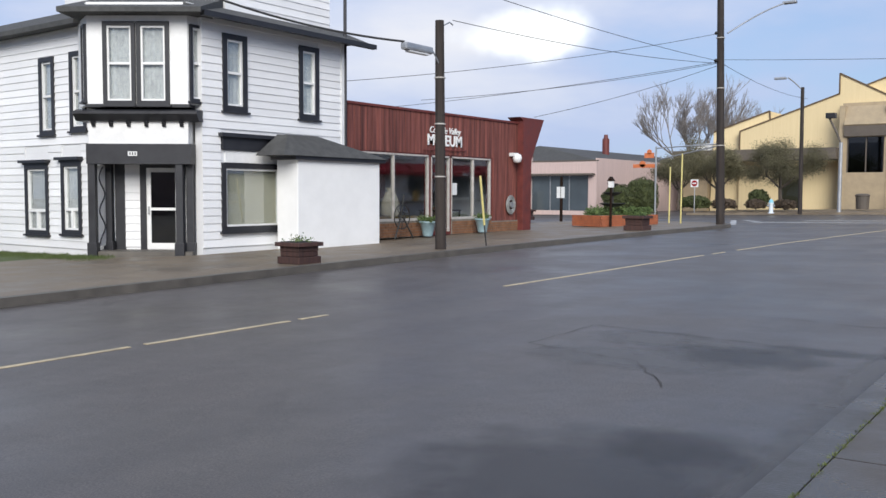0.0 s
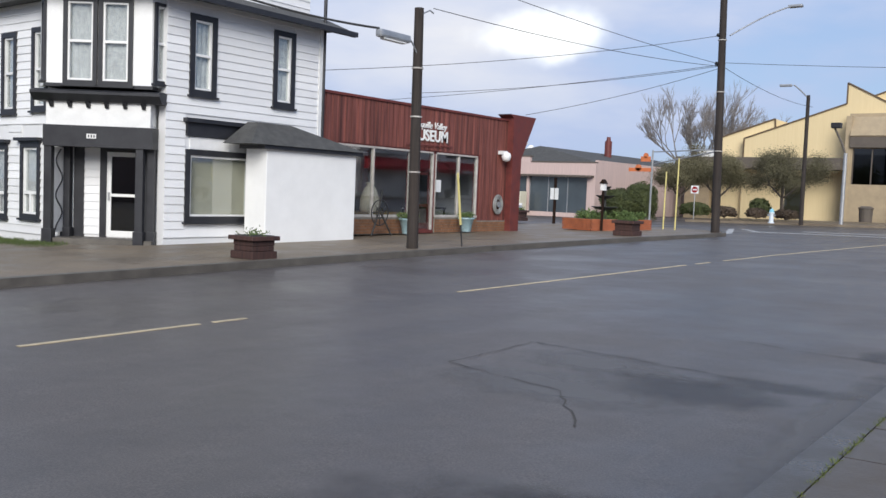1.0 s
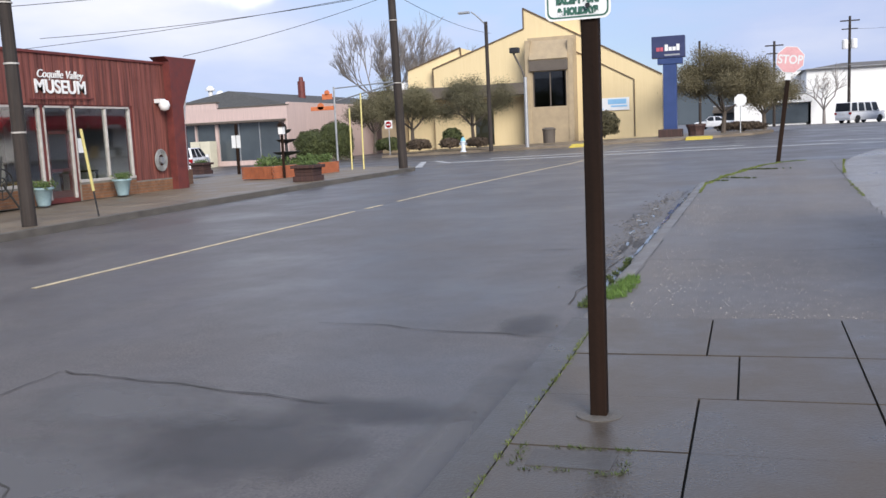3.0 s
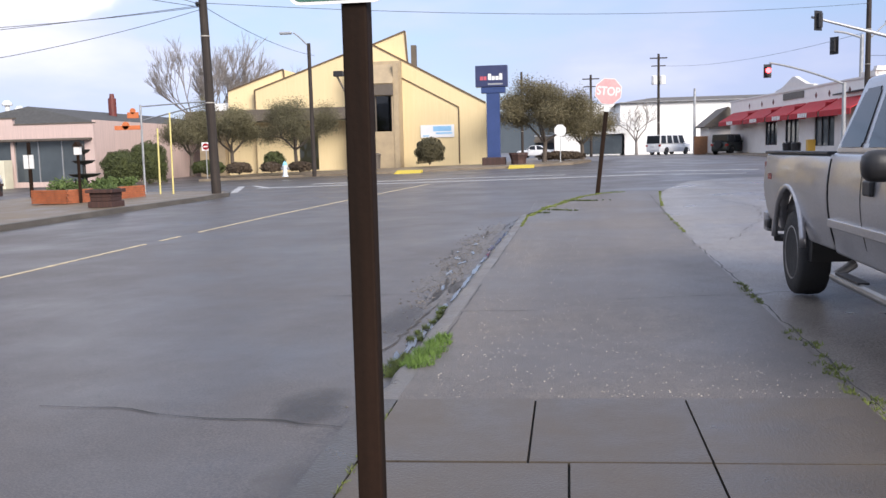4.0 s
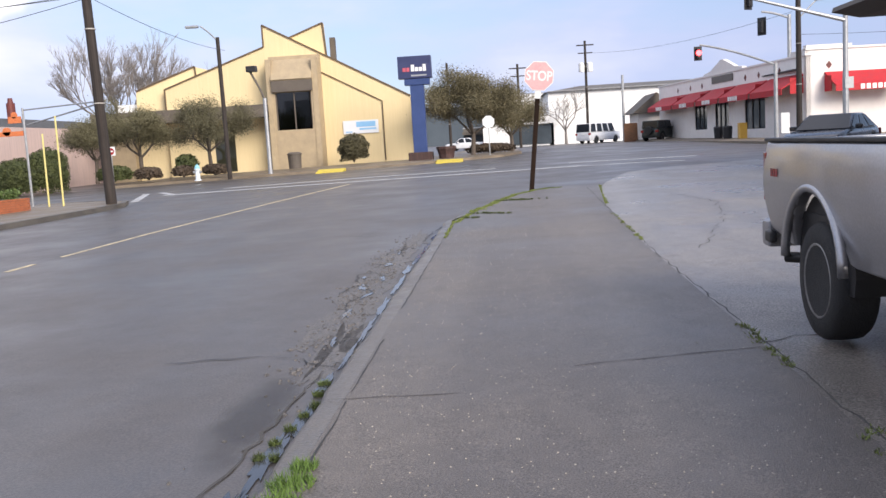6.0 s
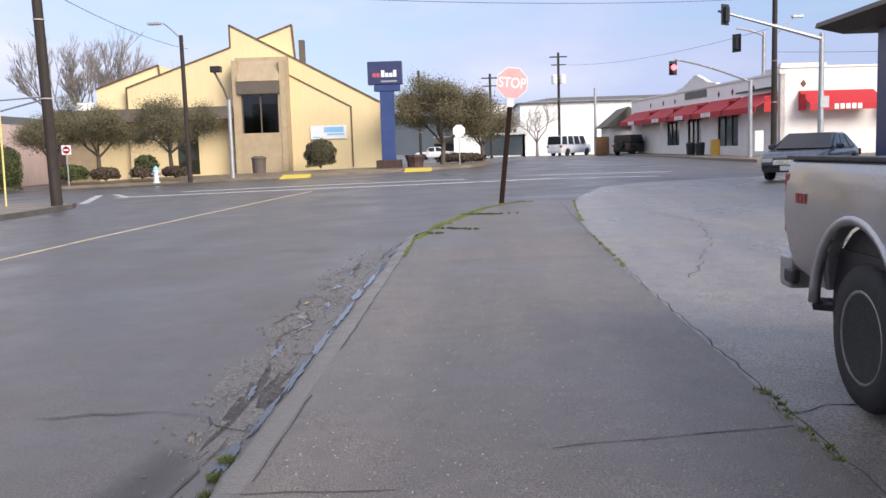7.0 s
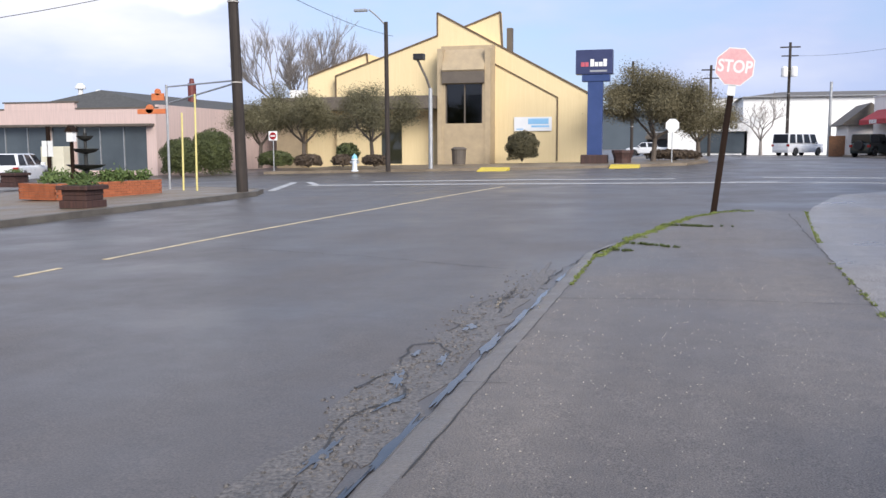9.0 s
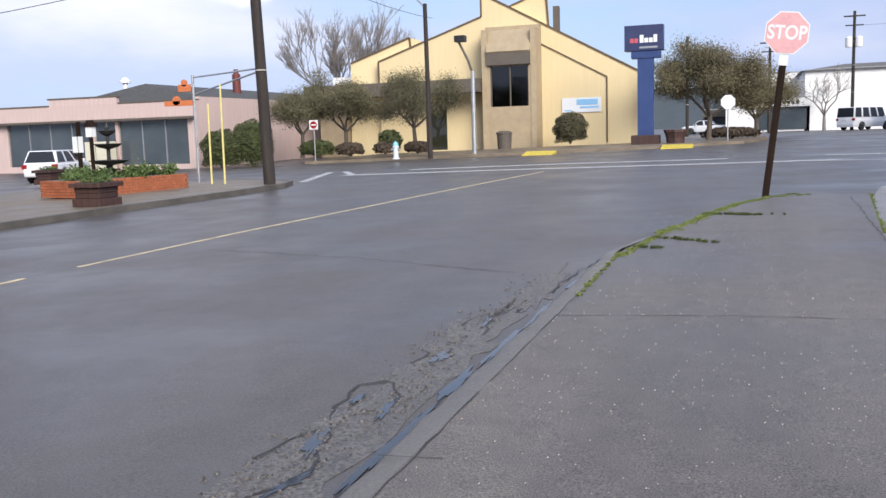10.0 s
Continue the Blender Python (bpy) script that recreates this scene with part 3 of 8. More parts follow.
# corner bay over the porch; u runs along its face
BF = Frame(-19.1, 13.93, 0.816, 0.578, 0.578, -0.816)
bay = part("bay", pierced(BF, -1.25, 1.25, 3.7, 6.2, [(-0.74, -0.13, 3.78, 5.62), (0.1, 0.71, 3.78, 5.62)], -0.12, 0.0), M_WTRIM, house, "white corner bay", True)
bm = B()
BF.prism(bm, [(-1.25, 2.72), (1.25, 2.72), (1.25, 3.3), (-1.25, 3.3)], -1.2, 0.0)
part("panel", bm, M_WTRIM, bay, "", True)
for s in (-1, 1):
    F2 = Frame(*BF.at(1.25 * s, 0, 0).xy, *(BF.u * s * 0.55 - BF.n * 0.9).xy, *(BF.u * s * 0.9 + BF.n * 0.5).xy)
    part("side_panel", pierced(F2, 0, 1.3, 3.7, 6.2, [(0.12, 0.42, 3.85, 5.6)], -0.1, 0.0), M_WTRIM, bay, "", True)
for s in (-1, 1):
    F2 = Frame(*BF.at(1.25 * s, 0, 0).xy, *(BF.u * s * 0.55 - BF.n * 0.9).xy, *(BF.u * s * 0.9 + BF.n * 0.5).xy)
    sash_window(F2, house, 0.12, 0.42, 3.85, 5.6, casing=0.07, behind=M_CURTAIN)
sash_window(BF, house, -0.74, -0.13, 3.78, 5.62, casing=0.1, behind=M_CURTAIN)
sash_window(BF, house, 0.1, 0.71, 3.78, 5.62, casing=0.1, behind=M_CURTAIN)
bm = B()
BF.section(bm, [(-1.3, 3.62), (0.04, 3.62), (0.04, 3.7), (-1.3, 3.7)], -1.3, 1.3)
part("sill", bm, M_DARK, bay, "", True)
bm = B()
BF.section(bm, [(-1.5, 3.28), (0.1, 3.28), (0.28, 3.44), (0.28, 3.5), (0.05, 3.56), (-1.5, 3.56)], -1.52, 1.55)
part("cornice", bm, M_DARK, bay, "charcoal moulded cornice", True)
for i in range(6):
    u = -1.1 + 2.2 * i / 5
    part("bracket", BF.section(B(), [(0, 3.14), (0.05, 3.14), (0.16, 3.28), (0, 3.28)], u - 0.04, u + 0.04), M_DARK, bay, "", True)
bm = B()
BF.box(bm, -1.3, 1.32, -0.3, 0.05, 2.22, 2.72)
BF.box(bm, 1.1, 1.32, -1.4, -0.3, 2.22, 2.72)
BF.box(bm, -1.3, -1.1, -1.4, -0.3, 2.22, 2.72)
part("porch_beam", bm, M_DARK, house, "charcoal porch beam", True)
bm = B()
BF.box(bm, -0.25, -0.02, 0.051, 0.06, 2.42, 2.53)
plate = part("number_plate", bm, M_WTRIM, house, "small white plate", True)
bm = B()
for i in range(3):
    BF.box(bm, -0.21 + i * 0.065, -0.18 + i * 0.065, 0.061, 0.064, 2.445, 2.505)
part("bar", bm, M_DARK, plate, "", True)
for u, n in ((-1.2, -0.08), (1.0, -0.08), (1.2, -0.3), (-1.05, -0.75)):
    bm = B()
    BF.box(bm, u - 0.09, u + 0.09, n - 0.09, n + 0.09, -0.1, 2.3)
    BF.box(bm, u - 0.12, u + 0.12, n - 0.12, n + 0.12, -0.1, 0.25)
    part("porch_post", bm, M_DARK, house, "charcoal porch post", True, bevel=0.008)
bm = B()
for a, b, c, d in cells(-1.6, 1.5, -0.3, 2.8, [(-0.14, 0.72, 0.05, 2.15)]):
    BF.box(bm, a, b, -1.1, -0.95, c, d)
wall = part("wall", bm, M_WHITE, house, "", True)
PF = Frame(*BF.at(0, -0.95, 0).xy, *BF.u.xy, *BF.n.xy)
clapboards(PF, wall, -1.25, 1.25, 0.1, 2.72, [(-0.3, 0.88, 0, 2.4)])
bm = B()
PF.box(bm, -0.3, -0.14, 0, 0.06, 0.0, 2.3)
PF.box(bm, 0.72, 0.88, 0, 0.06, 0.0, 2.3)
PF.box(bm, -0.14, 0.72, 0, 0.06, 2.15, 2.3)
PF.box(bm, -0.95, -0.7, 0, 0.06, 0.0, 2.6)
door = part("door", bm, M_DARK, house, "white screen door in a charcoal casing", True)
bm = B()
for a, b, c, d in cells(-0.14, 0.72, 0.05, 2.15, [(-0.03, 0.61, 0.2, 1.05), (-0.03, 0.61, 1.12, 2.04)]):
    PF.box(bm, a, b, -0.03, 0.02, c, d)
part("screen_frame", bm, M_WTRIM, door, "white screen door frame", True)
part("pane", PF.box(B(), -0.03, 0.61, -0.02, -0.012, 0.2, 2.04), M_DGLASS, door, "", True)
part("handle", PF.box(B(), -0.1, -0.06, 0.02, 0.06, 0.95, 1.15), M_STEEL, door, "steel handle", True)
bm = B()
PF.box(bm, -1.3, 1.3, -0.4, 0.9, -0.3, 0.03)
part("porch_floor", bm, M_KERB, house, "", True)
# skirt roof, upper wall and hidden body
bm = B()
HF.section(bm, [(-0.5, 6.35), (0.62, 5.9), (0.62, 5.82), (0.0, 6.0), (-0.5, 6.0)], 14.6, 20.95)
eave = part("skirt_roof", bm, M_SHINGLE, house, "grey shingled skirt roof", True)
bm = B()
HF.section(bm, [(0.5, 5.8), (0.66, 5.8), (0.66, 5.93), (0.5, 5.93)], 14.6, 20.98)
part("fascia", bm, M_DARK, eave, "", True)
bm = B()
BF.section(bm, [(-1.6, 6.6), (0.55, 5.98), (0.55, 5.86), (-1.6, 5.9)], -1.75, 1.75)
part("bay_roof", bm, M_SHINGLE, house, "", True)
bm = B()
HS.section(bm, [(-0.6, 6.5), (0.5, 5.95), (0.5, 5.82), (-0.6, 5.9)], 0.1, 9.4)
part("skirt_roof", bm, M_SHINGLE, house, "", True)
bm = B()
HF.box(bm, 16.2, 20.15, -8, -0.5, 6.0, 8.0)
up = part("upper_wall", bm, M_WHITE, house, "", True)
U2 = Frame(-18.5, 0, 0, 1, 1, 0)
clapboards(U2, up, 16.2, 20.15, 6.3, 8.0, [])
for q in ((-29.9, -29.7, 13.95, 20.1, -0.4, 7.0), (-29.9, -18.3, 20.0, 20.15, -0.4, 6.0)):
    part("rear_wall", box(B(), *q), M_WHITE, house, "", True)
part("floor_slab", box(B(), -29.6, -18.3, 15.6, 19.9, 3.0, 3.1), M_ROOM, house, "", True)
part("floor_slab", box(B(), -29.6, -18.3, 15.6, 19.9, 6.02, 6.1), M_ROOM, house, "", True)
bm = B()
box(bm, -22.5, -22.35, 14.5, 19.9, 0, 5.9)
part("partition", bm, M_ROOM, house, "", True)

# white lean-to box beside the house
lean = thing("shed", (-17.6, 19.35, 0.0), "plain white stucco lean-to with a grey hipped shingle roof", "shed")
bm = box(B(), -18.0, -17.2, 17.68, 21.05, -0.05, 2.42)
part("wall", bm, M_WBOX, lean, "", True, bevel=0.02)
bm = B()
box(bm, -18.05, -17.08, 17.5, 21.2, 2.4, 2.52)
part("fascia", bm, M_DARK, lean, "", True)
bm = B()
v = [bm.verts.new(p) for p in ((-18.05, 16.95, 2.5), (-17.02, 17.0, 2.5), (-17.02, 21.25, 2.5), (-18.05, 21.25, 2.5), (-18.05, 17.75, 3.1), (-17.75, 17.85, 3.1), (-17.75, 19.0, 3.1), (-18.05, 19.0, 3.1))]
for f in ((0, 1, 5, 4), (1, 2, 6, 5), (2, 3, 7, 6), (4, 5, 6, 7), (3, 2, 1, 0), (0, 4, 7, 3)):
    bm.faces.new([v[i] for i in f])
part("roof", bm, M_SHINGLE, lean, "grey shingle roof", True)

# ---- the red museum ----
MF = Frame(-19.3, 0, 0, 1, 1, 0)
museum = thing("museum", (-19.3, 27, 0.1), "single-storey red board museum front with shop windows and brick base", "museum")
holes = [(22.2, 26.0, 0.62, 2.95), (26.15, 27.3, 0.12, 2.95), (27.42, 30.12, 0.62, 2.95)]
wall = part("wall", pierced(MF, 21.4, 32.2, 0.0, 4.5, holes, -0.2, 0.0), M_REDTRIM, museum, "red board wall", True)
for i in range(80):
    a = 20.3 + i * 0.149
    if a > 32.1:
        break
    if a < 21.4:
        continue
    z0 = 0.62 if a < 30.2 else 0.45
    if 22.1 < a < 30.15:
        z0 = 3.0
    d = 0.02 + 0.012 * (i % 2)
    part("board", MF.box(B(), a + 0.004, a + 0.145, 0.0, d, z0, 4.48), M_RED, wall, world_space=True)
part("coping", MF.box(B(), 21.4, 32.2, -0.25, 0.08, 4.48, 4.56), M_REDTRIM, museum, "", True)
pil = B()
MF.prism(pil, [(32.15, 0.0), (32.8, 0.0), (32.8, 3.0), (33.85, 4.75), (31.85, 4.75), (32.15, 4.6)], -0.3, 0.32)
part("pilaster", pil, M_REDTRIM, museum, "red flared end pilaster", True, bevel=0.015)
# striped end bay set back behind the pilaster
EF = Frame(-19.62, 32.95, -0.45, 0.893, 0.893, 0.45)
bay = part("end_bay", EF.box(B(), 0.0, 3.3, -0.2, 0.0, 0.0, 4.3), M_BROWN, museum, "brown and white striped end bay", True)
for i in range(6):
    a = 0.03 + 0.55 * i
    part("board", EF.box(B(), a, a + 0.26, 0.0, 0.05, 0.62, 2.45), M_WTRIM, bay, "white board", True)
    part("board", EF.box(B(), a + 0.275, a + 0.53, 0.0, 0.04, 0.62, 2.45), M_REDTRIM, bay, "dark red board", True)
    bm = B()
    v = [bm.verts.new(EF.at(u, n, z)) for u, n, z in ((a, 0.04, 2.45), (a + 0.27, 0.04, 2.45), (a + 0.27, 0.3, 4.55), (a, 0.3, 4.55), (a, -0.02, 2.45), (a + 0.27, -0.02, 2.45), (a + 0.27, 0.24, 4.55), (a, 0.24, 4.55))]
    for f in ((0, 1, 2, 3), (7, 6, 5, 4), (0, 4, 5, 1), (1, 5, 6, 2), (2, 6, 7, 3), (3, 7, 4, 0)):
        bm.faces.new([v[j] for j in f])
    part("stripe", bm, M_WTRIM, bay, "white stripe board", True)
bm = B()
v = [bm.verts.new(EF.at(u, n, z)) for u, n, z in ((0, 0.0, 2.45), (3.3, 0.0, 2.45), (3.3, 0.26, 4.55), (0, 0.26, 4.55), (0, -0.1, 2.45), (3.3, -0.1, 2.45), (3.3, 0.1, 4.55), (0, 0.1, 4.55))]
for f in ((0, 1, 2, 3), (7, 6, 5, 4), (0, 4, 5, 1), (1, 5, 6, 2), (2, 6, 7, 3), (3, 7, 4, 0)):
    bm.faces.new([v[j] for j in f])
part("flared_panel", bm, M_BROWN, bay, "brown flared panel", True)
part("ledge", EF.box(B(), 0.0, 3.3, 0.0, 0.16, 0.0, 0.6), M_BRICK, bay, "low brick ledge", True)
# brick base, brick by brick
bm = B()
for a, b in ((22.2, 26.0), (27.42, 30.12), (30.12, 32.2)):
    MF.box(bm, a, b, 0.0, 0.06, 0.0, 0.6 if b < 31 else 0.45)
base = part("brick_base", bm, M_MORTAR, museum, "", True)
for a, b, top in ((22.2, 26.0, 0.6), (27.42, 30.12, 0.6), (30.14, 32.14, 0.45)):
    r = 0
    z = 0.02
    while z + 0.09 < top:
        u = a + 0.01 - (0.14 if r % 2 else 0)
        while u < b:
            q, e = max(u, a), min(u + 0.27, b)
            if e - q > 0.05:
                part("brick", MF.box(B(), q, e, 0.06, 0.075, z, z + 0.085), M_BRICK, base, world_space=True)
            u += 0.285
        z += 0.1
        r += 1


M_WORN = surf("worn_pale_metal", (0.5, 0.48, 0.45), (0.34, 0.31, 0.28), 0.5, 5, 0.1)


def shopfront(F, owner, holes, bars, sill=True):
    for a, b, c, d in holes:
        bm = B()
        F.box(bm, a, a + 0.045, -0.1, 0.03, c, d)
        F.box(bm, b - 0.045, b, -0.1, 0.03, c, d)
        F.box(bm, a, b, -0.1, 0.03, d - 0.06, d)
        if c > 0.3:
            F.box(bm, a, b, -0.1, 0.08, c - 0.05, c + 0.04)
        for u in bars:
            if a < u < b:
                F.box(bm, u - 0.022, u + 0.022, -0.1, 0.03, c, d)
        w = part("shop_window" if c > 0.3 else "shop_door", bm, M_WORN, owner, "shop window in pale metal frames" if c > 0.3 else "glazed shop door", True)
        g = part("pane", F.box(B(), a + 0.05, b - 0.05, -0.05, -0.04, c + 0.04, d - 0.05), M_GLASS, w, "", True)
        g.visible_shadow = False
        if c <= 0.3:
            bm = B()
            F.box(bm, a + 0.06, a + 0.2, -0.09, -0.055, c, 2.2)
            F.box(bm, b - 0.2, b - 0.06, -0.09, -0.055, c, 2.2)
            F.box(bm, a + 0.2, b - 0.2, -0.09, -0.055, c, c + 0.25)
            F.box(bm, a + 0.2, b - 0.2, -0.09, -0.055, 0.95, 1.05)
            F.box(bm, a + 0.06, b - 0.06, -0.09, -0.055, 2.1, 2.2)
            part("door_leaf", bm, M_REDTRIM, w, "red door leaf", True)


shopfront(MF, museum, holes, (24.0, 28.9))
# hidden body: room behind the glass, roof, flanks
bm = B()
box(bm, -27, -26.8, 20.3, 32.2, 0, 4.2)
box(bm, -27, -19.5, 20.2, 20.3, 0, 4.2)
box(bm, -27, -19.5, 20.3, 32.1, -0.05, 0.1)
part("room", bm, M_ROOM, museum, "", True)
bm = B()
box(bm, -27, -19.5, 20.3, 32.1, 3.2, 3.3)
part("room_ceiling", bm, M_ROOM, museum, "", True)
bm = B()
box(bm, -33, -19.5, 20.2, 32.4, 4.0, 4.15)
part("roof", bm, M_SHINGLE, museum, "", True)
# north flank: white panels, red posts and striped flared parapet
NF = Frame(-19.3, 32.5, -1, 0, 0, 1)
bm = NF.box(B(), 0.0, 14, -0.2, 0.0, 0, 4.1)
flank = part("flank_wall", bm, M_WTRIM, museum, "white flank wall", True)
for u in (0.9, 2.4, 3.6, 5.2, 7):
    part("post", NF.box(B(), u, u + 0.42, 0.0, 0.05, 0.5, 3.0), M_REDTRIM, flank, "", True)
bm = NF.box(B(), 0.0, 14, 0.0, 0.08, 0.0, 0.55)
part("brick_skirt", bm, M_BRICK, flank, "", True)
bm = B()
NF.section(bm, [(0.0, 2.95), (1.02, 4.7), (0.9, 4.7), (-0.1, 2.95)], 0.3, 14)
para = part("flared_parapet", bm, M_WTRIM, museum, "flared parapet in red and white stripes", True)
for i in range(34):
    u = 0.4 + i * 0.4
    part("stripe", NF.section(B(), [(0.03, 2.95), (1.05, 4.7), (1.02, 4.7), (0.0, 2.95)], u, u + 0.2), M_REDTRIM, para, "", True)


def lettering(text, F, u, n, z, size, material, owner, name="lettering", depth=0.015, shear=0.0, bold=0.0, squeeze=1.0):
    cu = bpy.data.curves.new(name, "FONT")
    cu.body, cu.size, cu.align_x, cu.align_y = text, size, "CENTER", "CENTER"
    cu.extrude, cu.shear, cu.offset = depth, shear, bold
    tmp = bpy.data.objects.new("tmp", cu)
    scene.collection.objects.link(tmp)
    me = bpy.data.meshes.new_from_object(tmp.evaluated_get(bpy.context.evaluated_depsgraph_get()))
    bpy.data.objects.remove(tmp)
    m = Matrix((( F.u.x * squeeze, 0, F.n.x, 0), (F.u.y * squeeze, 0, F.n.y, 0), (0, 1, 0, 0), (0, 0, 0, 1)))
    p = F.at(u, n, z)
    m.translation = p
    w = owner.matrix_basis.copy()
    if owner.parent is not None:
        w = owner.parent.matrix_basis @ w
    me.transform(w.inverted() @ m)
    me.materials.clear()
    me.materials.append(material)
    ob = new(name, me)
    ob.parent = owner
    ob["label"] = "raised lettering"
    return ob


M_LETTER = surf("white_letters", (0.82, 0.82, 0.8), (0.74, 0.74, 0.72), 0.5, 3, 0)
lettering("MUSEUM", MF, 26.95, 0.06, 3.5, 0.56, M_LETTER, museum, bold=0.012)
lettering("Coquille Valley", MF, 26.95, 0.06, 3.88, 0.34, M_LETTER, museum, shear=0.3, squeeze=0.95)

part("sign_bar", cone(B(), MF.at(25.6, 0.1, 3.13), MF.at(28.3, 0.1, 3.2), 0.022, 0.022, 6), M_REDTRIM, museum, "thin red bar under the lettering", True)

# ---- the pink shop across the yard ----
pink = thing("shop_building", (-32, 58, 0.0), "low pink stucco shop with wide dark windows and flat roof", "shop")
KF = Frame(-28.0, 58.0, -1, 0, 0, -1, 0.05)
kh = [(0.6, 5.0, 0.45, 2.8), (5.2, 6.6, 0.05, 2.8), (6.7, 12.6, 0.45, 2.8)]
part("wall", pierced(KF, 0, 14, -0.6, 3.75, kh, -0.25, 0), M_PINK, pink, "pink stucco wall", True)
part("wall", box(B(), -28.2, -28.003, 58.253, 92, -0.3, 4.0), M_PINK, pink, "pink stucco side wall", True)
for a, b, c, d in kh:
    bm = B()
    k = max(1, round((b - a) / 1.5))
    for i in range(k + 1):
        u = a + (b - a) * i / k
        KF.box(bm, u - 0.03, u + 0.03, -0.2, -0.1, c, d)
    KF.box(bm, a, b, -0.2, -0.08, c - 0.06, c)
    bmesh.ops.remove_doubles(bm, verts=list(bm.verts), dist=0.001)
    w = part("shop_window", bm, M_STEEL, pink, "dark shop window", True)
    for i in range(k):
        part("pane", KF.box(B(), a + (b - a) * i / k + 0.03, a + (b - a) * (i + 1) / k - 0.03, -0.16, -0.15, c, d), M_FARGLASS, w, "", True)
part("awning_band", KF.box(B(), 0.1, 14, 0.003, 0.45, 2.82, 2.94), M_BROWN, pink, "thin brown canopy edge", True)
part("coping", KF.box(B(), 0, 4.9, -0.3, 0.03, 3.75, 3.83), M_BROWN, pink, "", True)
part("coping", KF.box(B(), 9.6, 14, -0.3, 0.03, 3.75, 3.83), M_BROWN, pink, "", True)
part("raised_parapet", KF.box(B(), 5.0, 9.5, -0.25, 0.0, 3.752, 4.12), M_PINK, pink, "", True)
part("coping", KF.box(B(), 4.9, 9.6, -0.3, 0.03, 4.12, 4.2), M_BROWN, pink, "", True)
part("roof", box(B(), -42, -28.2, 58.3, 92, 3.5, 3.6), M_SHINGLE, pink, "", True)
part("rear_wall", box(B(), -42, -28.2, 64, 64.2, -0.3, 3.5), M_ROOM, pink, "", True)
bm = B()
v = [bm.verts.new(p) for p in ((-43, 64, 4.0), (-30.5, 64, 4.0), (-30.5, 90, 4.0), (-43, 90, 4.0), (-37, 66, 5.4), (-37, 88, 5.4))]
for f in ((0, 1, 4), (1, 2, 5, 4), (2, 3, 5), (3, 0, 4, 5), (3, 2, 1, 0)):
    bm.faces.new([v[i] for i in f])
part("rear_roof", bm, M_SHINGLE, pink, "low dark rear roof", True)
bm = cone(B(), (-35.2, 74, 3.5), (-35.2, 74, 6.3), 0.3, 0.3, 12)
cone(bm, (-35.2, 74, 6.3), (-35.2, 74, 6.65), 0.2, 0.16, 12)
part("chimney", bm, M_REDTRIM, pink, "red chimney", True)
for x, y in ((-38.5, 66), (-41.5, 72)):
    bm = cone(B(), (x, y, 3.9), (x, y, 5.5), 0.16, 0.16)
    lathe(bm, [(0.34, 0), (0.34, 0.12), (0.14, 0.34)], 10, (x, y, 5.5))
    part("roof_vent", bm, M_WTRIM, pink, "pale roof vent", True)

# ---- the bank ----
BY = 73.0
KB = Frame(0, BY, 1, 0, 0, -1, 0.0)
bank = thing("bank_building", (-11, 74, 0.5), "yellow stucco bank with sloped asymmetric roofline and brown trim", "bank")
ZB = 0.75
main = [(-22.8, ZB - 0.8), (-6.05, ZB - 0.8), (-6.05, 4.95), (-15.75, 10.2), (-15.75, 8.75), (-22.8, 6.35)]
part("wall", KB.prism(B(), main, -9, 0.0), M_YELLOW, bank, "yellow stucco gable wall", True)
part("wall", KB.prism(B(), [(-25.2, ZB - 0.8), (-22.85, ZB - 0.8), (-20.7, 7.0), (-20.75, 7.8), (-25.0, 6.35)], -12, -0.5), M_YELLOW, bank, "yellow stucco rear wing", True)
part("wall", KB.prism(B(), [(-14.8, 8.2), (-11.6, 7.0), (-11.75, 10.15), (-14.8, 9.05)], -1.1, -0.6), M_YELLOW, bank, "yellow stucco rear gable", True)
part("roof_vent", KB.box(B(), -11.55, -11.2, -2.2, -1.7, 7, 9.3), M_BROWN, bank, "", True)


def edging(F, owner, pts, n, w=0.1):
    for (a, c), (b, d) in zip(pts, pts[1:]):
        k = math.hypot(b - a, d - c)
        pu, pz = -(d - c) / k * w / 2, (b - a) / k * w / 2
        part("edge_trim", F.prism(B(), [(a - pu, c - pz), (b - pu, d - pz), (b + pu, d + pz), (a + pu, c + pz)], n - 0.05, n + 0.05), M_YTRIM, owner, "", True)


edging(KB, bank, [(-22.8, 4.9), (-22.8, 6.35), (-15.75, 8.75), (-15.75, 10.2), (-6.05, 4.95)], 0.02)
edging(KB, bank, [(-12.4, 7.1), (-7.95, 4.7), (-7.95, ZB)], 0.02, 0.07)
edging(KB, bank, [(-25.0, 6.38), (-20.75, 7.82), (-20.7, 7.1)], -0.47)
edging(KB, bank, [(-14.8, 9.07), (-11.75, 10.17), (-11.6, 7.9)], -0.57)
part("low_wing", KB.box(B(), -27.2, -25.25, -6, 0.0, ZB - 0.8, 4.6), M_TAN, bank, "tan low wing", True)
part("roof_unit", KB.box(B(), -26.6, -24.4, -2.4, -1.0, 4.6, 5.55), M_WTRIM, bank, "white rooftop unit", True)
part("canopy", KB.box(B(), -27.2, -15.4, 0.003, 2.2, 4.05, 4.85), M_BROWN, bank, "brown canopy fascia", True)
part("entrance", KB.box(B(), -19.6, -18.2, -0.3, 0.03, ZB - 0.2, 3.6), M_DGLASS, bank, "dark glazed entrance", True)
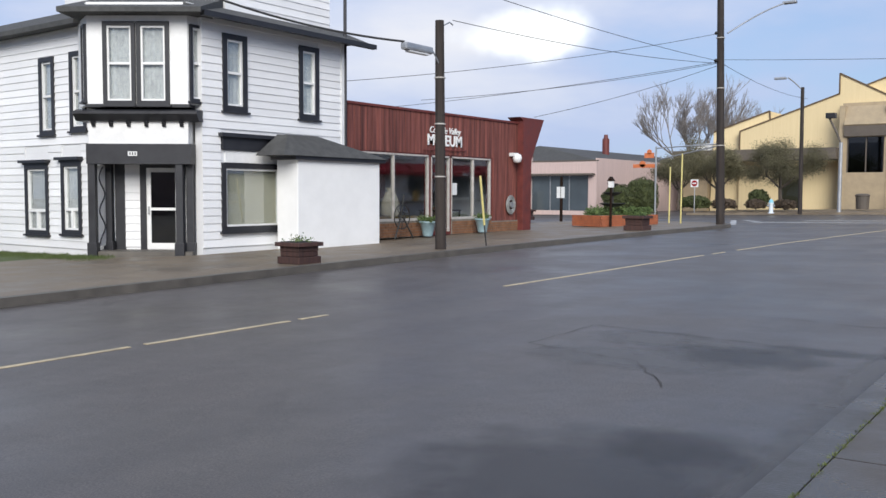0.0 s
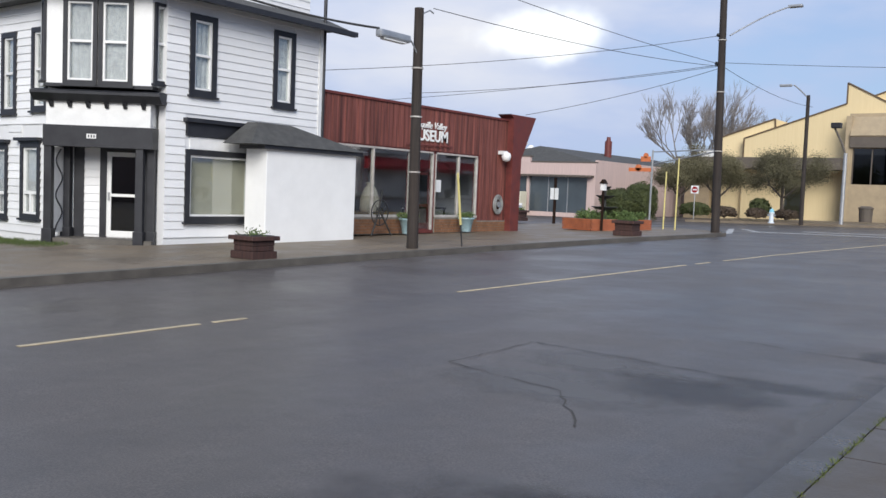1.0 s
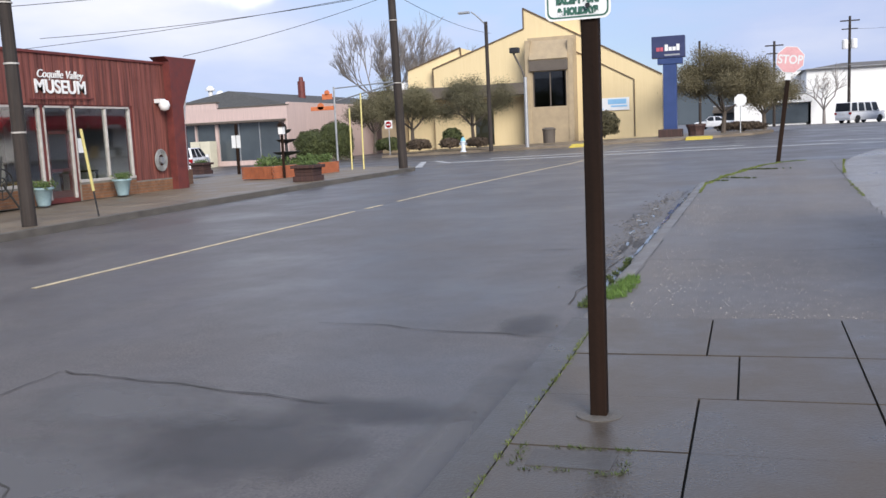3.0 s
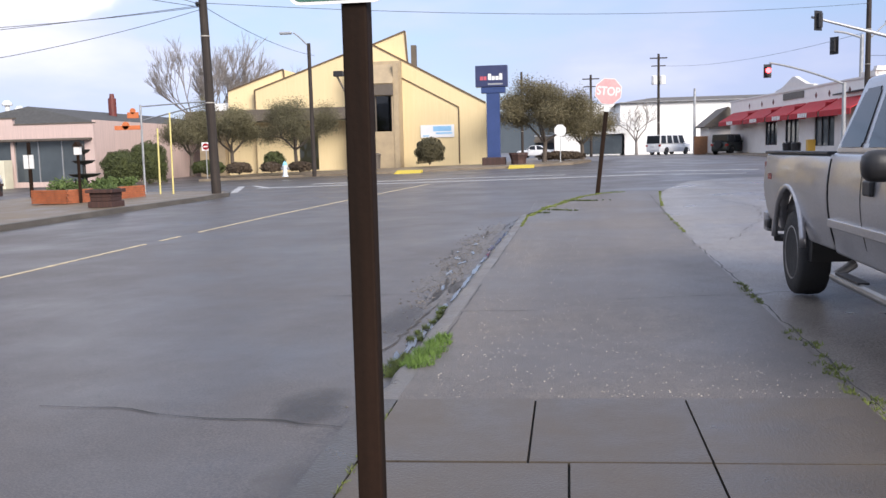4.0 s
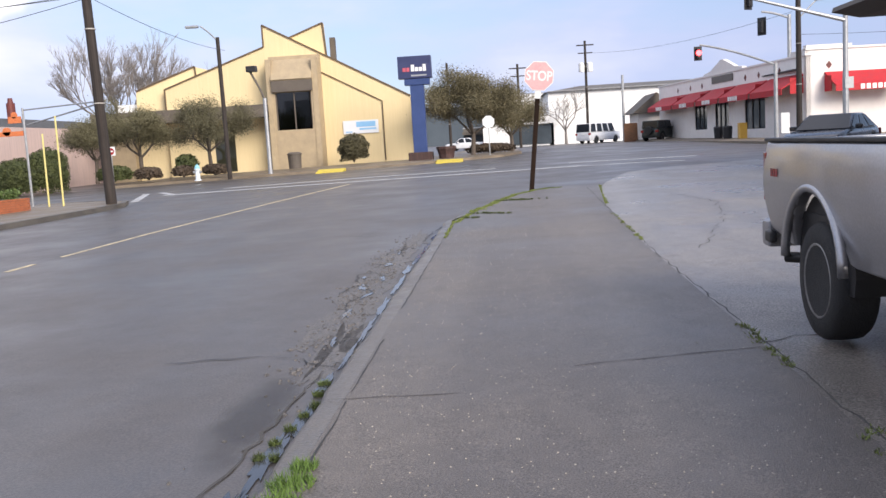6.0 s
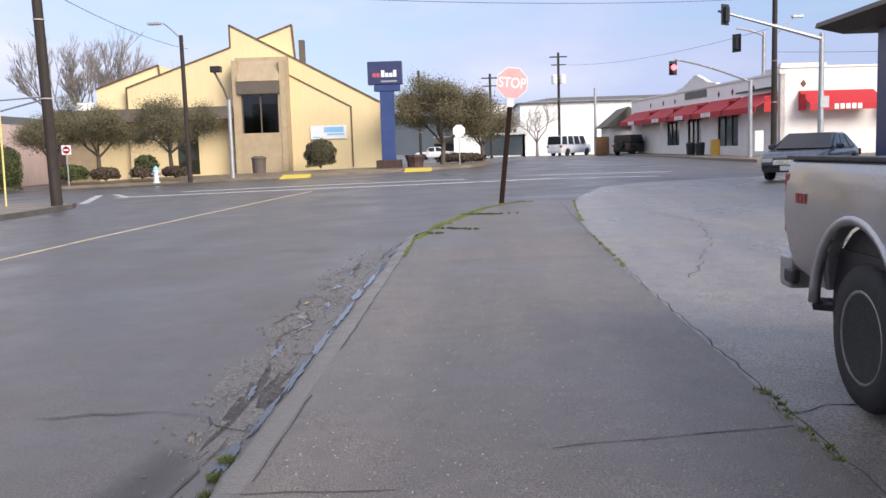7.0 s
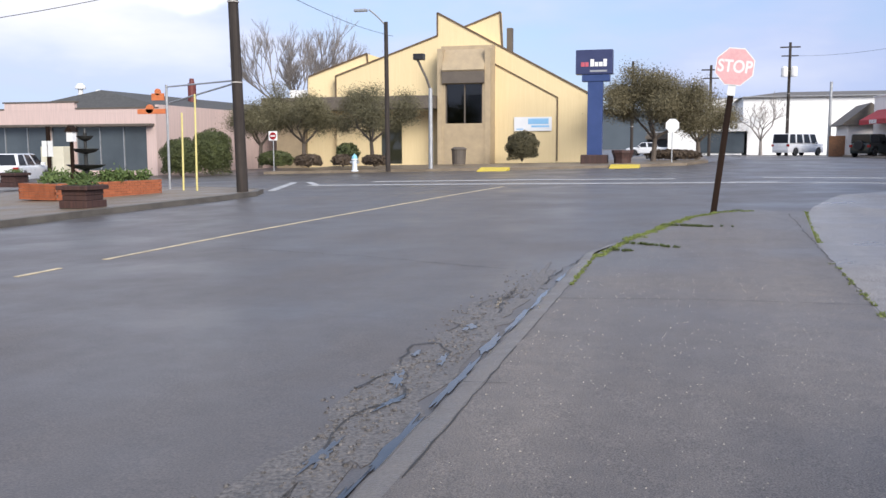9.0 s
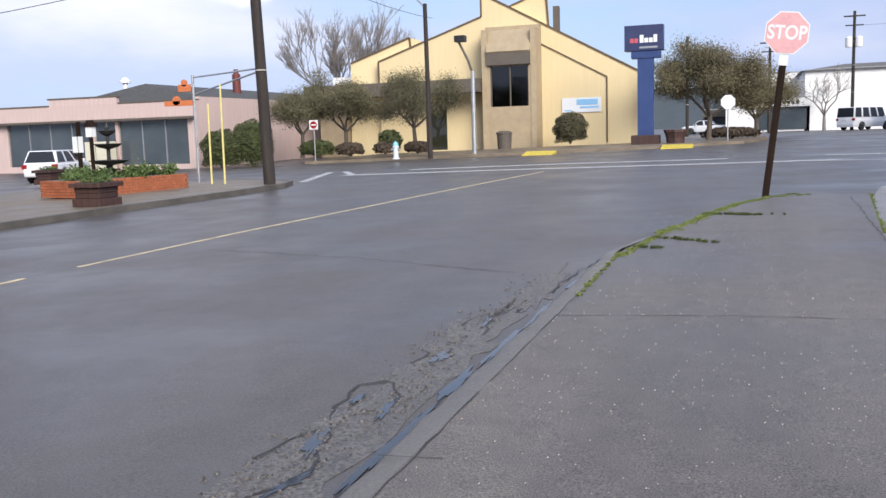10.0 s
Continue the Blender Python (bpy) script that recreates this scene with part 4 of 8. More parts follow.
# projecting window bay under a sloped hood
bayb = part("window_bay", pierced(KB, -15.2, -12.1, ZB - 0.3, 6.2, [(-14.85, -12.45, 3.1, 5.55)], 1.2, 1.5), M_TAN, bank, "tan stucco window bay", True)
bm = B()
KB.box(bm, -15.35, -15.0, 0, 1.55, ZB - 0.3, 7.75)
KB.box(bm, -12.3, -11.95, 0, 1.55, ZB - 0.3, 7.75)
KB.box(bm, -15.35, -11.95, 0, 0.6, 7.75, 8.0)
part("pier", bm, M_TAN, bayb, "", True)
part("hood", KB.section(B(), [(0.0, 7.74), (0.9, 7.74), (1.8, 6.4), (1.6, 6.2), (0, 6.2)], -15.0, -12.3), M_TAN, bayb, "", True)
part("band", KB.box(B(), -15.0, -12.3, 1.4, 1.72, 5.6, 6.35), M_BROWN, bayb, "dark brown band", True)
part("pane", KB.box(B(), -14.85, -12.45, 1.3, 1.33, 3.1, 5.55), M_DGLASS, bayb, "dark window", True)
bm = B()
for u in (-14.85, -13.65, -12.53):
    KB.box(bm, u, u + 0.08, 1.28, 1.4, 3.1, 5.55)
part("mullion", bm, M_BROWN, bayb, "", True)
M_BANNER = surf("banner_white", (0.82, 0.84, 0.86), (0.76, 0.78, 0.8), 0.5, 1, 0)
M_BANBLUE = surf("banner_blue", (0.20, 0.45, 0.72), (0.3, 0.55, 0.78), 0.5, 1, 0)
ban = tagged(part("banner", KB.box(B(), -10.7, -8.3, 0.06, 0.08, 2.62, 3.5), M_BANNER), "white banner with blue bars of lettering on the wall", "banner")
for a, b, c, d in ((-9.8, -8.5, 3.05, 3.4), (-9.6, -8.45, 2.85, 2.97), (-10.55, -10.1, 2.7, 2.78)):
    part("bar", KB.box(B(), a, b, 0.08, 0.088, c, d), M_BANBLUE, ban)

# ground of the corner before the bank
setting("pavement_bank", slab([(-24, 62), (-17.2, 62.6), (-12, 62.8), (-4, 64.2), (0.2, 67), (1.5, 72), (1.5, 110), (-3, 110), (-6, 73), (-24, 73)], 0.12, 0.3), M_FARWALK, "damp concrete pavement before the bank", "pavement")

# ---- the cream shop with red awnings ----
ANG = Vector((15.2 - 17.5, 97 - 65, 0)).normalized()
SF = Frame(17.5, 65, ANG.x, ANG.y, -ANG.y, ANG.x, 0.6)
SG = Frame(17.5, 65, ANG.y, -ANG.x, -ANG.x, -ANG.y, 0.6)
store = thing("shop_building", (20, 78, 0.6), "cream single-storey shop with stepped parapet and red awnings", "shop")
sh = [(6.5, 10.2, 0.35, 2.6), (13.5, 16.5, 0.1, 2.6), (18.5, 21.5, 0.5, 2.6)]
part("wall", pierced(SF, 0, 32, -0.6, 4.9, sh, -0.3, 0), M_CREAM, store, "cream stucco front", True)
part("wall", SG.box(B(), 0, 16, -0.3, 0, -0.6, 5.2), M_CREAM, store, "cream stucco flank", True)
bm = B()
SF.prism(bm, [(10.5, 4.9), (19, 4.9), (19, 5.1), (17.5, 5.25), (15, 6.0), (14.5, 6.0), (12, 5.25), (10.5, 5.1)], -0.3, 0.03)
SF.box(bm, 0, 2.2, -0.4, 0.06, 4.9, 5.25)
SF.box(bm, -0.06, 32.1, -0.4, 0.08, 4.85, 4.98)
SG.box(bm, 0, 3, -0.4, 0.06, 5.2, 5.5)
SG.box(bm, -0.06, 16, -0.4, 0.08, 5.2, 5.32)
part("parapet", bm, M_CREAM, store, "", True)
part("roof", box(B(), 17, 33, 66, 95, 4.6, 4.7), M_SHINGLE, store, "", True)
for a, b, c, d in sh:
    part("shop_window", SF.box(B(), a, b, -0.15, -0.12, c, d), M_FARGLASS, store, "dark shop window", True)
    bm = B()
    for i in range(4):
        u = a + (b - a) * i / 3
        SF.box(bm, u - 0.05, u + 0.05, -0.2, -0.05, c, d)
    part("mullion", bm, M_BLACK, store, "", True)
part("back_room", SF.box(B(), 0.3, 31.6, -4, -3.8, 0, 4.6), M_ROOM, store, "", True)


def awning(F, u0, u1, text=""):
    bm = B()
    F.section(bm, [(0.0, 3.75), (1.5, 2.85), (1.5, 2.45), (1.46, 2.45), (1.46, 2.8), (0.0, 3.6)], u0, u1)
    F.prism(bm, [(u0, 2.5), (u0 + 0.04, 2.5), (u0 + 0.04, 3.5), (u0, 3.5)], 0.0, 0.9)
    a = part("awning", bm, M_AWNING, store, "red canvas awning", True)
    if text:
        lettering(text, F, (u0 + u1) / 2, 1.515, 2.65, 0.42, M_LETTER, a, squeeze=1.2)
    return a


def lettered_bars(F, u, n, z, owner):
    for i in range(5):
        part("bar", F.box(B(), u - 0.9 + i * 0.38, u - 0.63 + i * 0.38, n, n + 0.01, z - 0.16, z + 0.16), M_LETTER, owner, "", True)


for a, b in ((0.4, 5.6), (6.0, 11.6), (12.0, 17.0), (17.4, 23.2), (23.6, 31)):
    q = awning(SF, a, b)
    if a > 5:
        lettered_bars(SF, (a + b) / 2, 1.51, 2.66, q)
for a, b in ((1.2, 6.2), (6.8, 12)):
    q = awning(SG, a, b)
    lettered_bars(SG, (a + b) / 2, 1.51, 2.66, q)
part("name_board", SF.box(B(), 12.4, 17.0, 0.03, 0.07, 4.2, 4.75), M_KERB, store, "grey name board", True)
for F, us in ((SF, (1.0, 4, 7.5, 10, 19.5, 22.5, 26)), (SG, (1.5, 8, 11))):
    for u in us:
        part("diamond", F.prism(B(), [(u, 3.95), (u + 0.2, 4.2), (u, 4.45), (u - 0.2, 4.2)], 0.0, 0.03), M_REDTRIM, store, "", True)

# ---- near pavement: slabs, moss, cracks and puddles ----
base = setting("pavement_near", slab([(-1.14, -25), (1.47, -25), (1.47, 11.2), (-1.14, 11.2)], 0.072, 0.2), M_JOINT, "damp concrete slab pavement with dark mossy joints", "pavement")
YJ = [11.2, 10.15, 9.28, 8.48, 7.75, 6.92, 6.02, 5.15, 4.3, 3.4, 2.45, 1.6, 0.75, -0.1, -0.95, -1.8, -2.65, -3.5, -4.4]
for r, (b, a) in enumerate(zip(YJ, YJ[1:])):
    mid = -0.13 if r == 1 else -0.32
    for c, d in ((-1.135, mid), (mid, 0.52), (0.52, 1.465)):
        g = 0.006
        part("slab", slab([(c + g, a + 0.007), (d - g, a + 0.007), (d - g, b - 0.007), (c + g, b - 0.007)], 0.100 + random.uniform(-0.004, 0.003), 0.03), M_SLAB, base)


def tufts(name, spots, material, label, blade=0.05, per=40, category="moss", seed=1, width=0.007):
    """Low moss and grass: many small blades round each spot (x, y, radius, lift)."""
    rnd = random.Random(seed)
    bm = B()
    for x, y, r, lift in spots:
        for _ in range(int(per * max(r, 0.04) / 0.1)):
            a, d = rnd.uniform(0, 6.283), r * math.sqrt(rnd.random())
            px, py = x + d * math.cos(a), y + d * math.sin(a)
            z = height(px, py) + lift
            h = blade * rnd.uniform(0.4, 1.2)
            t = rnd.uniform(0, 6.283)
            wx, wy = width * math.cos(t), width * math.sin(t)
            bm.faces.new([bm.verts.new(q) for q in ((px - wx, py - wy, z), (px + wx, py + wy, z), (px + rnd.uniform(-0.03, 0.03), py + rnd.uniform(-0.03, 0.03), z + h))])
    return tagged(part(name, bm, material, flip=False), label, category, "", "stuff")


def strew(path, gap, r, lift, jit, seed, keep=0.75):
    rnd = random.Random(seed)
    out = []
    for x, y in along(path, 0, 999, gap):
        if rnd.random() < keep:
            out.append((x + rnd.uniform(-jit, jit), y + rnd.uniform(-jit, jit), r * rnd.uniform(0.5, 1.4), lift))
    return out


CORNER = [(-0.92, 24.4), (-0.66, 26.4), (-0.36, 27.7), (-0.08, 29.0), (0.27, 30.3), (0.78, 31.35), (1.4, 31.7)]
tufts("moss", strew([(-1.14, 2), (-1.14, 11)], 0.04, 0.008, 0.08, 0.006, 3, 0.6) + strew([(1.48, 9.5), (1.5, 11), (1.53, 13)], 0.05, 0.05, 0.075, 0.06, 4, 0.5) + strew([(1.55, 14.2), (1.57, 15.4)], 0.05, 0.03, 0.075, 0.03, 44, 0.6) + strew([(1.66, 20.5), (1.75, 24)], 0.06, 0.02, 0.075, 0.02, 45, 0.4), M_MOSS, "low green moss along the pavement joints and kerb", per=50, blade=0.03)
tufts("moss", strew([(1.88, 26.4), (2.08, 29), (2.36, 31.8)], 0.04, 0.05, 0.06, 0.035, 5, 0.75) + strew([(-0.97, 22.2), (-0.95, 24.6)], 0.05, 0.02, 0.083, 0.012, 16, 0.5) + strew(CORNER, 0.03, 0.045, 0.083, 0.035, 6, 0.6) + strew(CORNER[1:6], 0.06, 0.08, 0.083, 0.07, 7, 0.5), M_MOSS, "continuous band of low moss round the pavement corner", per=55, blade=0.024, seed=2, width=0.009)
tufts("grass_tuft", [(-1.15, 12.1, 0.1, 0.075), (-1.16, 12.3, 0.13, 0.075), (-1.14, 12.5, 0.13, 0.08), (-1.12, 12.75, 0.11, 0.08), (-1.11, 12.95, 0.07, 0.083), (-1.25, 12.2, 0.06, 0.05)], M_BLADE, "bright green grass growing over the broken kerb", blade=0.05, per=300, category="grass", seed=8, width=0.004)
tufts("grass_tuft", [(-1.42, 12.25, 0.08, -0.03), (-1.39, 12.42, 0.09, -0.03), (-1.4, 12.6, 0.08, -0.03), (-1.38, 12.78, 0.05, -0.03), (-1.36, 13.38, 0.025, -0.03), (-1.45, 13.4, 0.03, -0.03), (-1.42, 13.62, 0.03, -0.03), (-1.39, 13.86, 0.035, -0.03), (-1.36, 14.1, 0.03, -0.03), (-1.33, 14.3, 0.045, -0.03), (-1.36, 14.55, 0.035, -0.03), (-1.37, 14.8, 0.04, -0.03), (-1.22, 14.05, 0.03, 0.02)], M_GRASS, "dark green weeds growing in the broken gutter", blade=0.045, per=300, category="grass", seed=18, width=0.004)
tufts("grass_tuft", strew([(-0.22, 28.65), (0.13, 28.6), (0.48, 28.45)], 0.025, 0.05, 0.085, 0.05, 12, 0.9) + strew([(0.48, 28.45), (0.88, 28.4)], 0.05, 0.02, 0.085, 0.05, 16, 0.6) + strew([(0.75, 31.5), (1.0, 31.7), (1.25, 32.0)], 0.03, 0.08, 0.06, 0.1, 13, 0.9) + strew([(-0.72, 25.95), (-0.5, 25.9), (-0.28, 25.72), (0.0, 25.5)], 0.03, 0.03, 0.085, 0.035, 14, 0.75) + strew([(-0.86, 25.15), (-0.54, 25.03)], 0.03, 0.03, 0.085, 0.03, 15, 0.75), M_GRASS, "grass growing in pavement cracks near the stop sign", blade=0.035, per=70, category="grass", seed=9)
tufts("moss", strew([(-1.05, 8.2), (-0.58, 8.18), (-0.57, 8.48), (-1.05, 8.46), (-1.05, 8.2)], 0.05, 0.018, 0.092, 0.012, 15, 0.55), M_GRASS, "moss ring round a small utility cover in the pavement", blade=0.02, per=60, seed=10, width=0.006)
tagged(part("utility_cover", slab([(-1.0, 8.23), (-0.63, 8.22), (-0.62, 8.44), (-1.0, 8.43)], 0.104, 0.02), M_KERBNEAR, bevel=0.004), "dark flush utility cover set in the pavement", "utility cover")
tufts("grass_tuft", [(-20.5 - 0.35 * i, 12.9 + 0.25 * (i % 3), 0.6, 0.1) for i in range(22)], M_GRASS, "patchy grass strip beside the white house", blade=0.08, per=60, category="grass", seed=20)
setting("lawn", slab([(-20.3, 12.3), (-20.3, 13.7), (-40, 13.9), (-40, 10.5), (-22, 11.0)], 0.11, 0.2), M_GRASS, "patchy grass strip beside the white house", "lawn")

M_WATER = surf("puddle_water", (0.05, 0.052, 0.058), (0.04, 0.042, 0.046), 0.08, 2, 0.03, fine=8)


def blob(x, y, rx, ry, lift, seed, k=22, turn=0.0, amp=0.35, freq=1.3):
    rnd = random.Random(seed)
    pts = []
    for i in range(k):
        a = 2 * math.pi * i / k
        r = 1 + amp * noise.noise((math.cos(a) * freq + seed * 3.1, math.sin(a) * freq, seed)) + rnd.uniform(-0.08, 0.08)
        u, v = rx * r * math.cos(a), ry * r * math.sin(a)
        pts.append((x + u * math.cos(turn) - v * math.sin(turn), y + u * math.sin(turn) + v * math.cos(turn)))
    return slab(pts, lift, 0.004)


for i, (x, y, rx, ry) in enumerate(((-1.33, 12.6, 0.1, 0.55), (-1.32, 13.4, 0.085, 0.5), (-1.28, 14.0, 0.06, 0.4), (-1.3, 14.85, 0.06, 0.3), (-1.27, 15.6, 0.035, 0.5), (-1.265, 16.5, 0.04, 0.6), (-1.265, 17.6, 0.05, 0.7), (-1.265, 18.8, 0.055, 0.7), (-1.28, 19.9, 0.075, 0.4), (-1.25, 20.9, 0.045, 0.7), (-1.22, 22.0, 0.045, 0.7), (-1.2, 23.3, 0.07, 0.5), (-1.17, 24.1, 0.06, 0.3))):
    tagged(part("puddle", blob(x - 0.1 + 0.008 * (y - 12), y, rx * 0.6, ry * 0.82, -0.0215, i + 1, 36, amp=0.8, freq=2.6), M_WATER), "shallow puddle of rain water along the worn kerb", "puddle", "puddles in the gutter", "structure")
for i, (x, y, rx, ry, turn) in enumerate(((-1.55, 17.3, 0.045, 0.26, 0.0), (-1.5, 18.25, 0.04, 0.2, -0.3), (-1.62, 18.75, 0.05, 0.22, 0.25), (-1.47, 19.35, 0.03, 0.22, 0.1), (-1.54, 20.5, 0.07, 0.16, 0.0), (-1.72, 19.5, 0.035, 0.12, 0.0), (-1.52, 21.6, 0.03, 0.3, 0.1), (-1.47, 16.1, 0.03, 0.2, 0.1))):
    tagged(part("puddle", blob(x - 0.08, y, rx * 0.7, ry * 0.8, -0.0195, i + 31, 40, turn, 1.3, 3.0), M_WATER), "sliver of rain water in a broken patch of asphalt", "puddle", "puddles in the gutter", "structure")

# crumbled edge of the asphalt along the gutter
M_RUBBLE = surf("crumbled_asphalt", (0.128, 0.116, 0.106), (0.08, 0.072, 0.066), 0.5, 5, 0.6, fine=45, speck=0.5)
for x, y, rx, ry, sd in ((-1.52, 18.0, 0.26, 2.2, 61), (-1.5, 20.7, 0.24, 1.5, 62), (-1.42, 15.8, 0.14, 0.9, 63), (-1.4, 23.0, 0.17, 1.1, 64)):
    tagged(part("broken_patch", blob(x - 0.08, y, rx, ry, -0.0255 - 0.001 * (sd % 2), sd, 90, amp=0.9, freq=3.4), M_RUBBLE), "worn broken patch of muddy asphalt by the kerb", "road patch", "", "structure")
rnd = random.Random(31)
bm = B()
for i in range(900):
    y = rnd.gauss(19.0, 2.2)
    x = -1.63 + 0.08 * math.sin(y * 2.3) + rnd.gauss(0, 0.13)
    if x > -1.4 or y > 24:
        continue
    r = rnd.uniform(0.004, 0.016) if i % 9 else rnd.uniform(0.016, 0.03)
    z = height(x, y) - 0.03
    k = 5
    a0 = rnd.uniform(0, 6)
    top = [bm.verts.new((x + r * rnd.uniform(0.4, 0.8) * math.cos(a0 + 6.283 * j / k), y + 1.4 * r * rnd.uniform(0.4, 0.8) * math.sin(a0 + 6.283 * j / k), z + 0.006 + r * rnd.uniform(0.2, 0.5))) for j in range(k)]
    low = [bm.verts.new((x + r * rnd.uniform(0.9, 1.3) * math.cos(a0 + 6.283 * j / k), y + 1.4 * r * rnd.uniform(0.9, 1.3) * math.sin(a0 + 6.283 * j / k), z)) for j in range(k)]
    solid(bm, low, top)
tagged(part("rubble", bm, M_RUBBLE), "crumbled asphalt and grit along the gutter", "rubble", "", "stuff")


def crack(path, w, lift, seed, amp=0.05, material=None):
    rnd = random.Random(seed)
    pts = [(x + rnd.uniform(-amp, amp), y + rnd.uniform(-amp, amp)) for x, y in along(path, 0, 999, 0.16)]
    bm = B()
    rows = []
    for i, (x, y) in enumerate(pts):
        q, r = pts[max(i - 1, 0)], pts[min(i + 1, len(pts) - 1)]
        d = Vector((r[0] - q[0], r[1] - q[1])).normalized()
        k = w * rnd.uniform(0.25, 1.0) / 2
        z = height(x, y) + lift
        rows.append([bm.verts.new((x - d.y * k, y + d.x * k, z)), bm.verts.new((x + d.y * k, y - d.x * k, z))])
    for a, b in zip(rows, rows[1:]):
        bm.faces.new((a[0], a[1], b[1], b[0]))
    return tagged(part("crack", bm, material or M_JOINT), "dark ragged crack in the pavement", "crack", "cracks in the paving", "structure")


M_SEAM = surf("grey_seam", (0.075, 0.07, 0.064), (0.045, 0.042, 0.04), 0.9, 6)
crack([(-4.9, 8.25), (-4.92, 9.82)], 0.02, -0.023, 1, 0.02, M_SEAM)
crack([(-4.92, 9.82), (-3.7, 9.6), (-2.5, 9.35)], 0.02, -0.023, 2, 0.02, M_SEAM)
crack([(-4.9, 8.25), (-3.5, 7.85), (-3.1, 7.3), (-2.85, 6.9)], 0.02, -0.023, 3, 0.03, M_SEAM)
M_CRACK = surf("wet_dark_crack", (0.03, 0.028, 0.026), (0.018, 0.017, 0.016), 0.6, 9)
# ragged cracks of the broken gutter
for i, path in enumerate((((-2.75, 15.7), (-2.08, 15.76), (-1.68, 15.65), (-1.48, 15.37), (-1.28, 15.26)), ((-1.6, 17.14), (-1.59, 17.56), (-1.67, 17.84), (-1.6, 17.95), (-1.55, 18.2), (-1.5, 18.45), (-1.6, 18.97), (-1.78, 19.32)), ((-1.83, 18.5), (-1.81, 18.66), (-1.68, 18.95)), ((-1.78, 19.32), (-1.81, 19.8), (-1.67, 19.96), (-1.5, 19.6), (-1.44, 19.27)), ((-1.66, 20.3), (-1.66, 20.6), (-1.55, 20.75), (-1.5, 20.6)), ((-1.72, 21.5), (-1.7, 21.85), (-1.53, 22.0), (-1.45, 21.2)), ((-1.5, 12.3), (-1.52, 13.0), (-1.47, 13.6), (-1.42, 14.2), (-1.4, 15.1)), ((-1.3, 22.8), (-1.26, 23.6), (-1.2, 24.4), (-1.12, 25.0)))):
    crack([(x - 0.08, y) for x, y in path], 0.024 if i else 0.02, -0.0225, 10 + i, 0.035, M_SEAM if i == 6 else M_CRACK)
# seam between the apron and its kerb, and joints across the apron
for i, (a, b) in enumerate(((12.9, 14.0), (14.2, 15.6), (16.8, 19.4), (19.6, 22.3), (22.6, 24.6))):
    crack([(-1.1 + 0.011 * (a - 12), a), (-1.1 + 0.011 * (b - 12), b)], 0.015, 0.0875, 30 + i, 0.006, M_CRACK)
for i, path in enumerate((((-1.2, 14.05), (-0.95, 14.06), (-0.4, 14.03)), ((0.3, 14.5), (1.5, 14.7)), ((-1.2, 18.4), (-0.9, 18.4)), ((-1.0, 21.4), (0.4, 21.5), (1.7, 21.4)), ((-0.85, 26.4), (0.4, 26.5), (1.7, 26.5)))):
    crack(path, 0.014, 0.0885, 40 + i, 0.015, M_SEAM)
crack([(1.53, 11), (1.57, 15), (1.64, 20), (1.82, 26), (2.0, 31)], 0.018, 0.0885, 47, 0.02, M_SEAM)
crack([(1.6, 15.2), (2.4, 15.4)], 0.02, -0.008, 50)
crack([(2.3, 20), (3.3, 23), (3.9, 26), (3.5, 29)], 0.012, -0.008, 51)
crack([(-1.3, 11.0), (-1.9, 11.2), (-3.6, 11.5)], 0.02, -0.0235, 52)
crack([(-2.0, 24), (-4, 25), (-7, 26)], 0.02, -0.0235, 53)
# damp stains and paler worn fields on the road, soft at their edges
def stain_material(name, col, rough, most, spec=0.5):
    m = bpy.data.materials.new(name)
    m.use_nodes = True
    n, l = m.node_tree.nodes, m.node_tree.links
    b = n["Principled BSDF"]
    b.inputs["Base Color"].default_value = (*col, 1)
    b.inputs["Roughness"].default_value = rough
    b.inputs["Specular IOR Level"].default_value = spec
    co, gr = n.new("ShaderNodeTexCoord"), n.new("ShaderNodeTexGradient")
    gr.gradient_type = "SPHERICAL"
    mp = n.new("ShaderNodeMapping")
    mp.inputs["Location"].default_value, mp.inputs["Scale"].default_value = (-1, -1, 0), (2, 2, 0)
    l.new(co.outputs["Generated"], mp.inputs["Vector"])
    l.new(mp.outputs["Vector"], gr.inputs["Vector"])
    no = n.new("ShaderNodeTexNoise")
    no.inputs["Scale"].default_value, no.inputs["Detail"].default_value = 2.4, 6
    l.new(co.outputs["Object"], no.inputs["Vector"])
    sm = n.new("ShaderNodeMath")
    sm.operation = "ADD"
    l.new(gr.outputs["Fac"], sm.inputs[0])
    l.new(no.outputs["Fac"], sm.inputs[1])
    mr = n.new("ShaderNodeMapRange")
    mr.interpolation_type = "SMOOTHSTEP"
    mr.inputs["From Min"].default_value, mr.inputs["From Max"].default_value = 0.6, 1.25
    mr.inputs["To Max"].default_value = most
    l.new(sm.outputs[0], mr.inputs["Value"])
    ed = n.new("ShaderNodeMath")
    ed.operation, ed.use_clamp = "MULTIPLY", True
    ed.inputs[1].default_value = 4.0
    l.new(gr.outputs["Fac"], ed.inputs[0])
    al = n.new("ShaderNodeMath")
    al.operation = "MULTIPLY"
    l.new(mr.outputs["Result"], al.inputs[0])
    l.new(ed.outputs[0], al.inputs[1])
    l.new(al.outputs[0], b.inputs["Alpha"])
    return m


M_DAMP = stain_material("damp_stain", (0.036, 0.033, 0.033), 0.42, 0.42)
M_PALE = stain_material("pale_worn_field", (0.15, 0.145, 0.145), 0.55, 0.6)


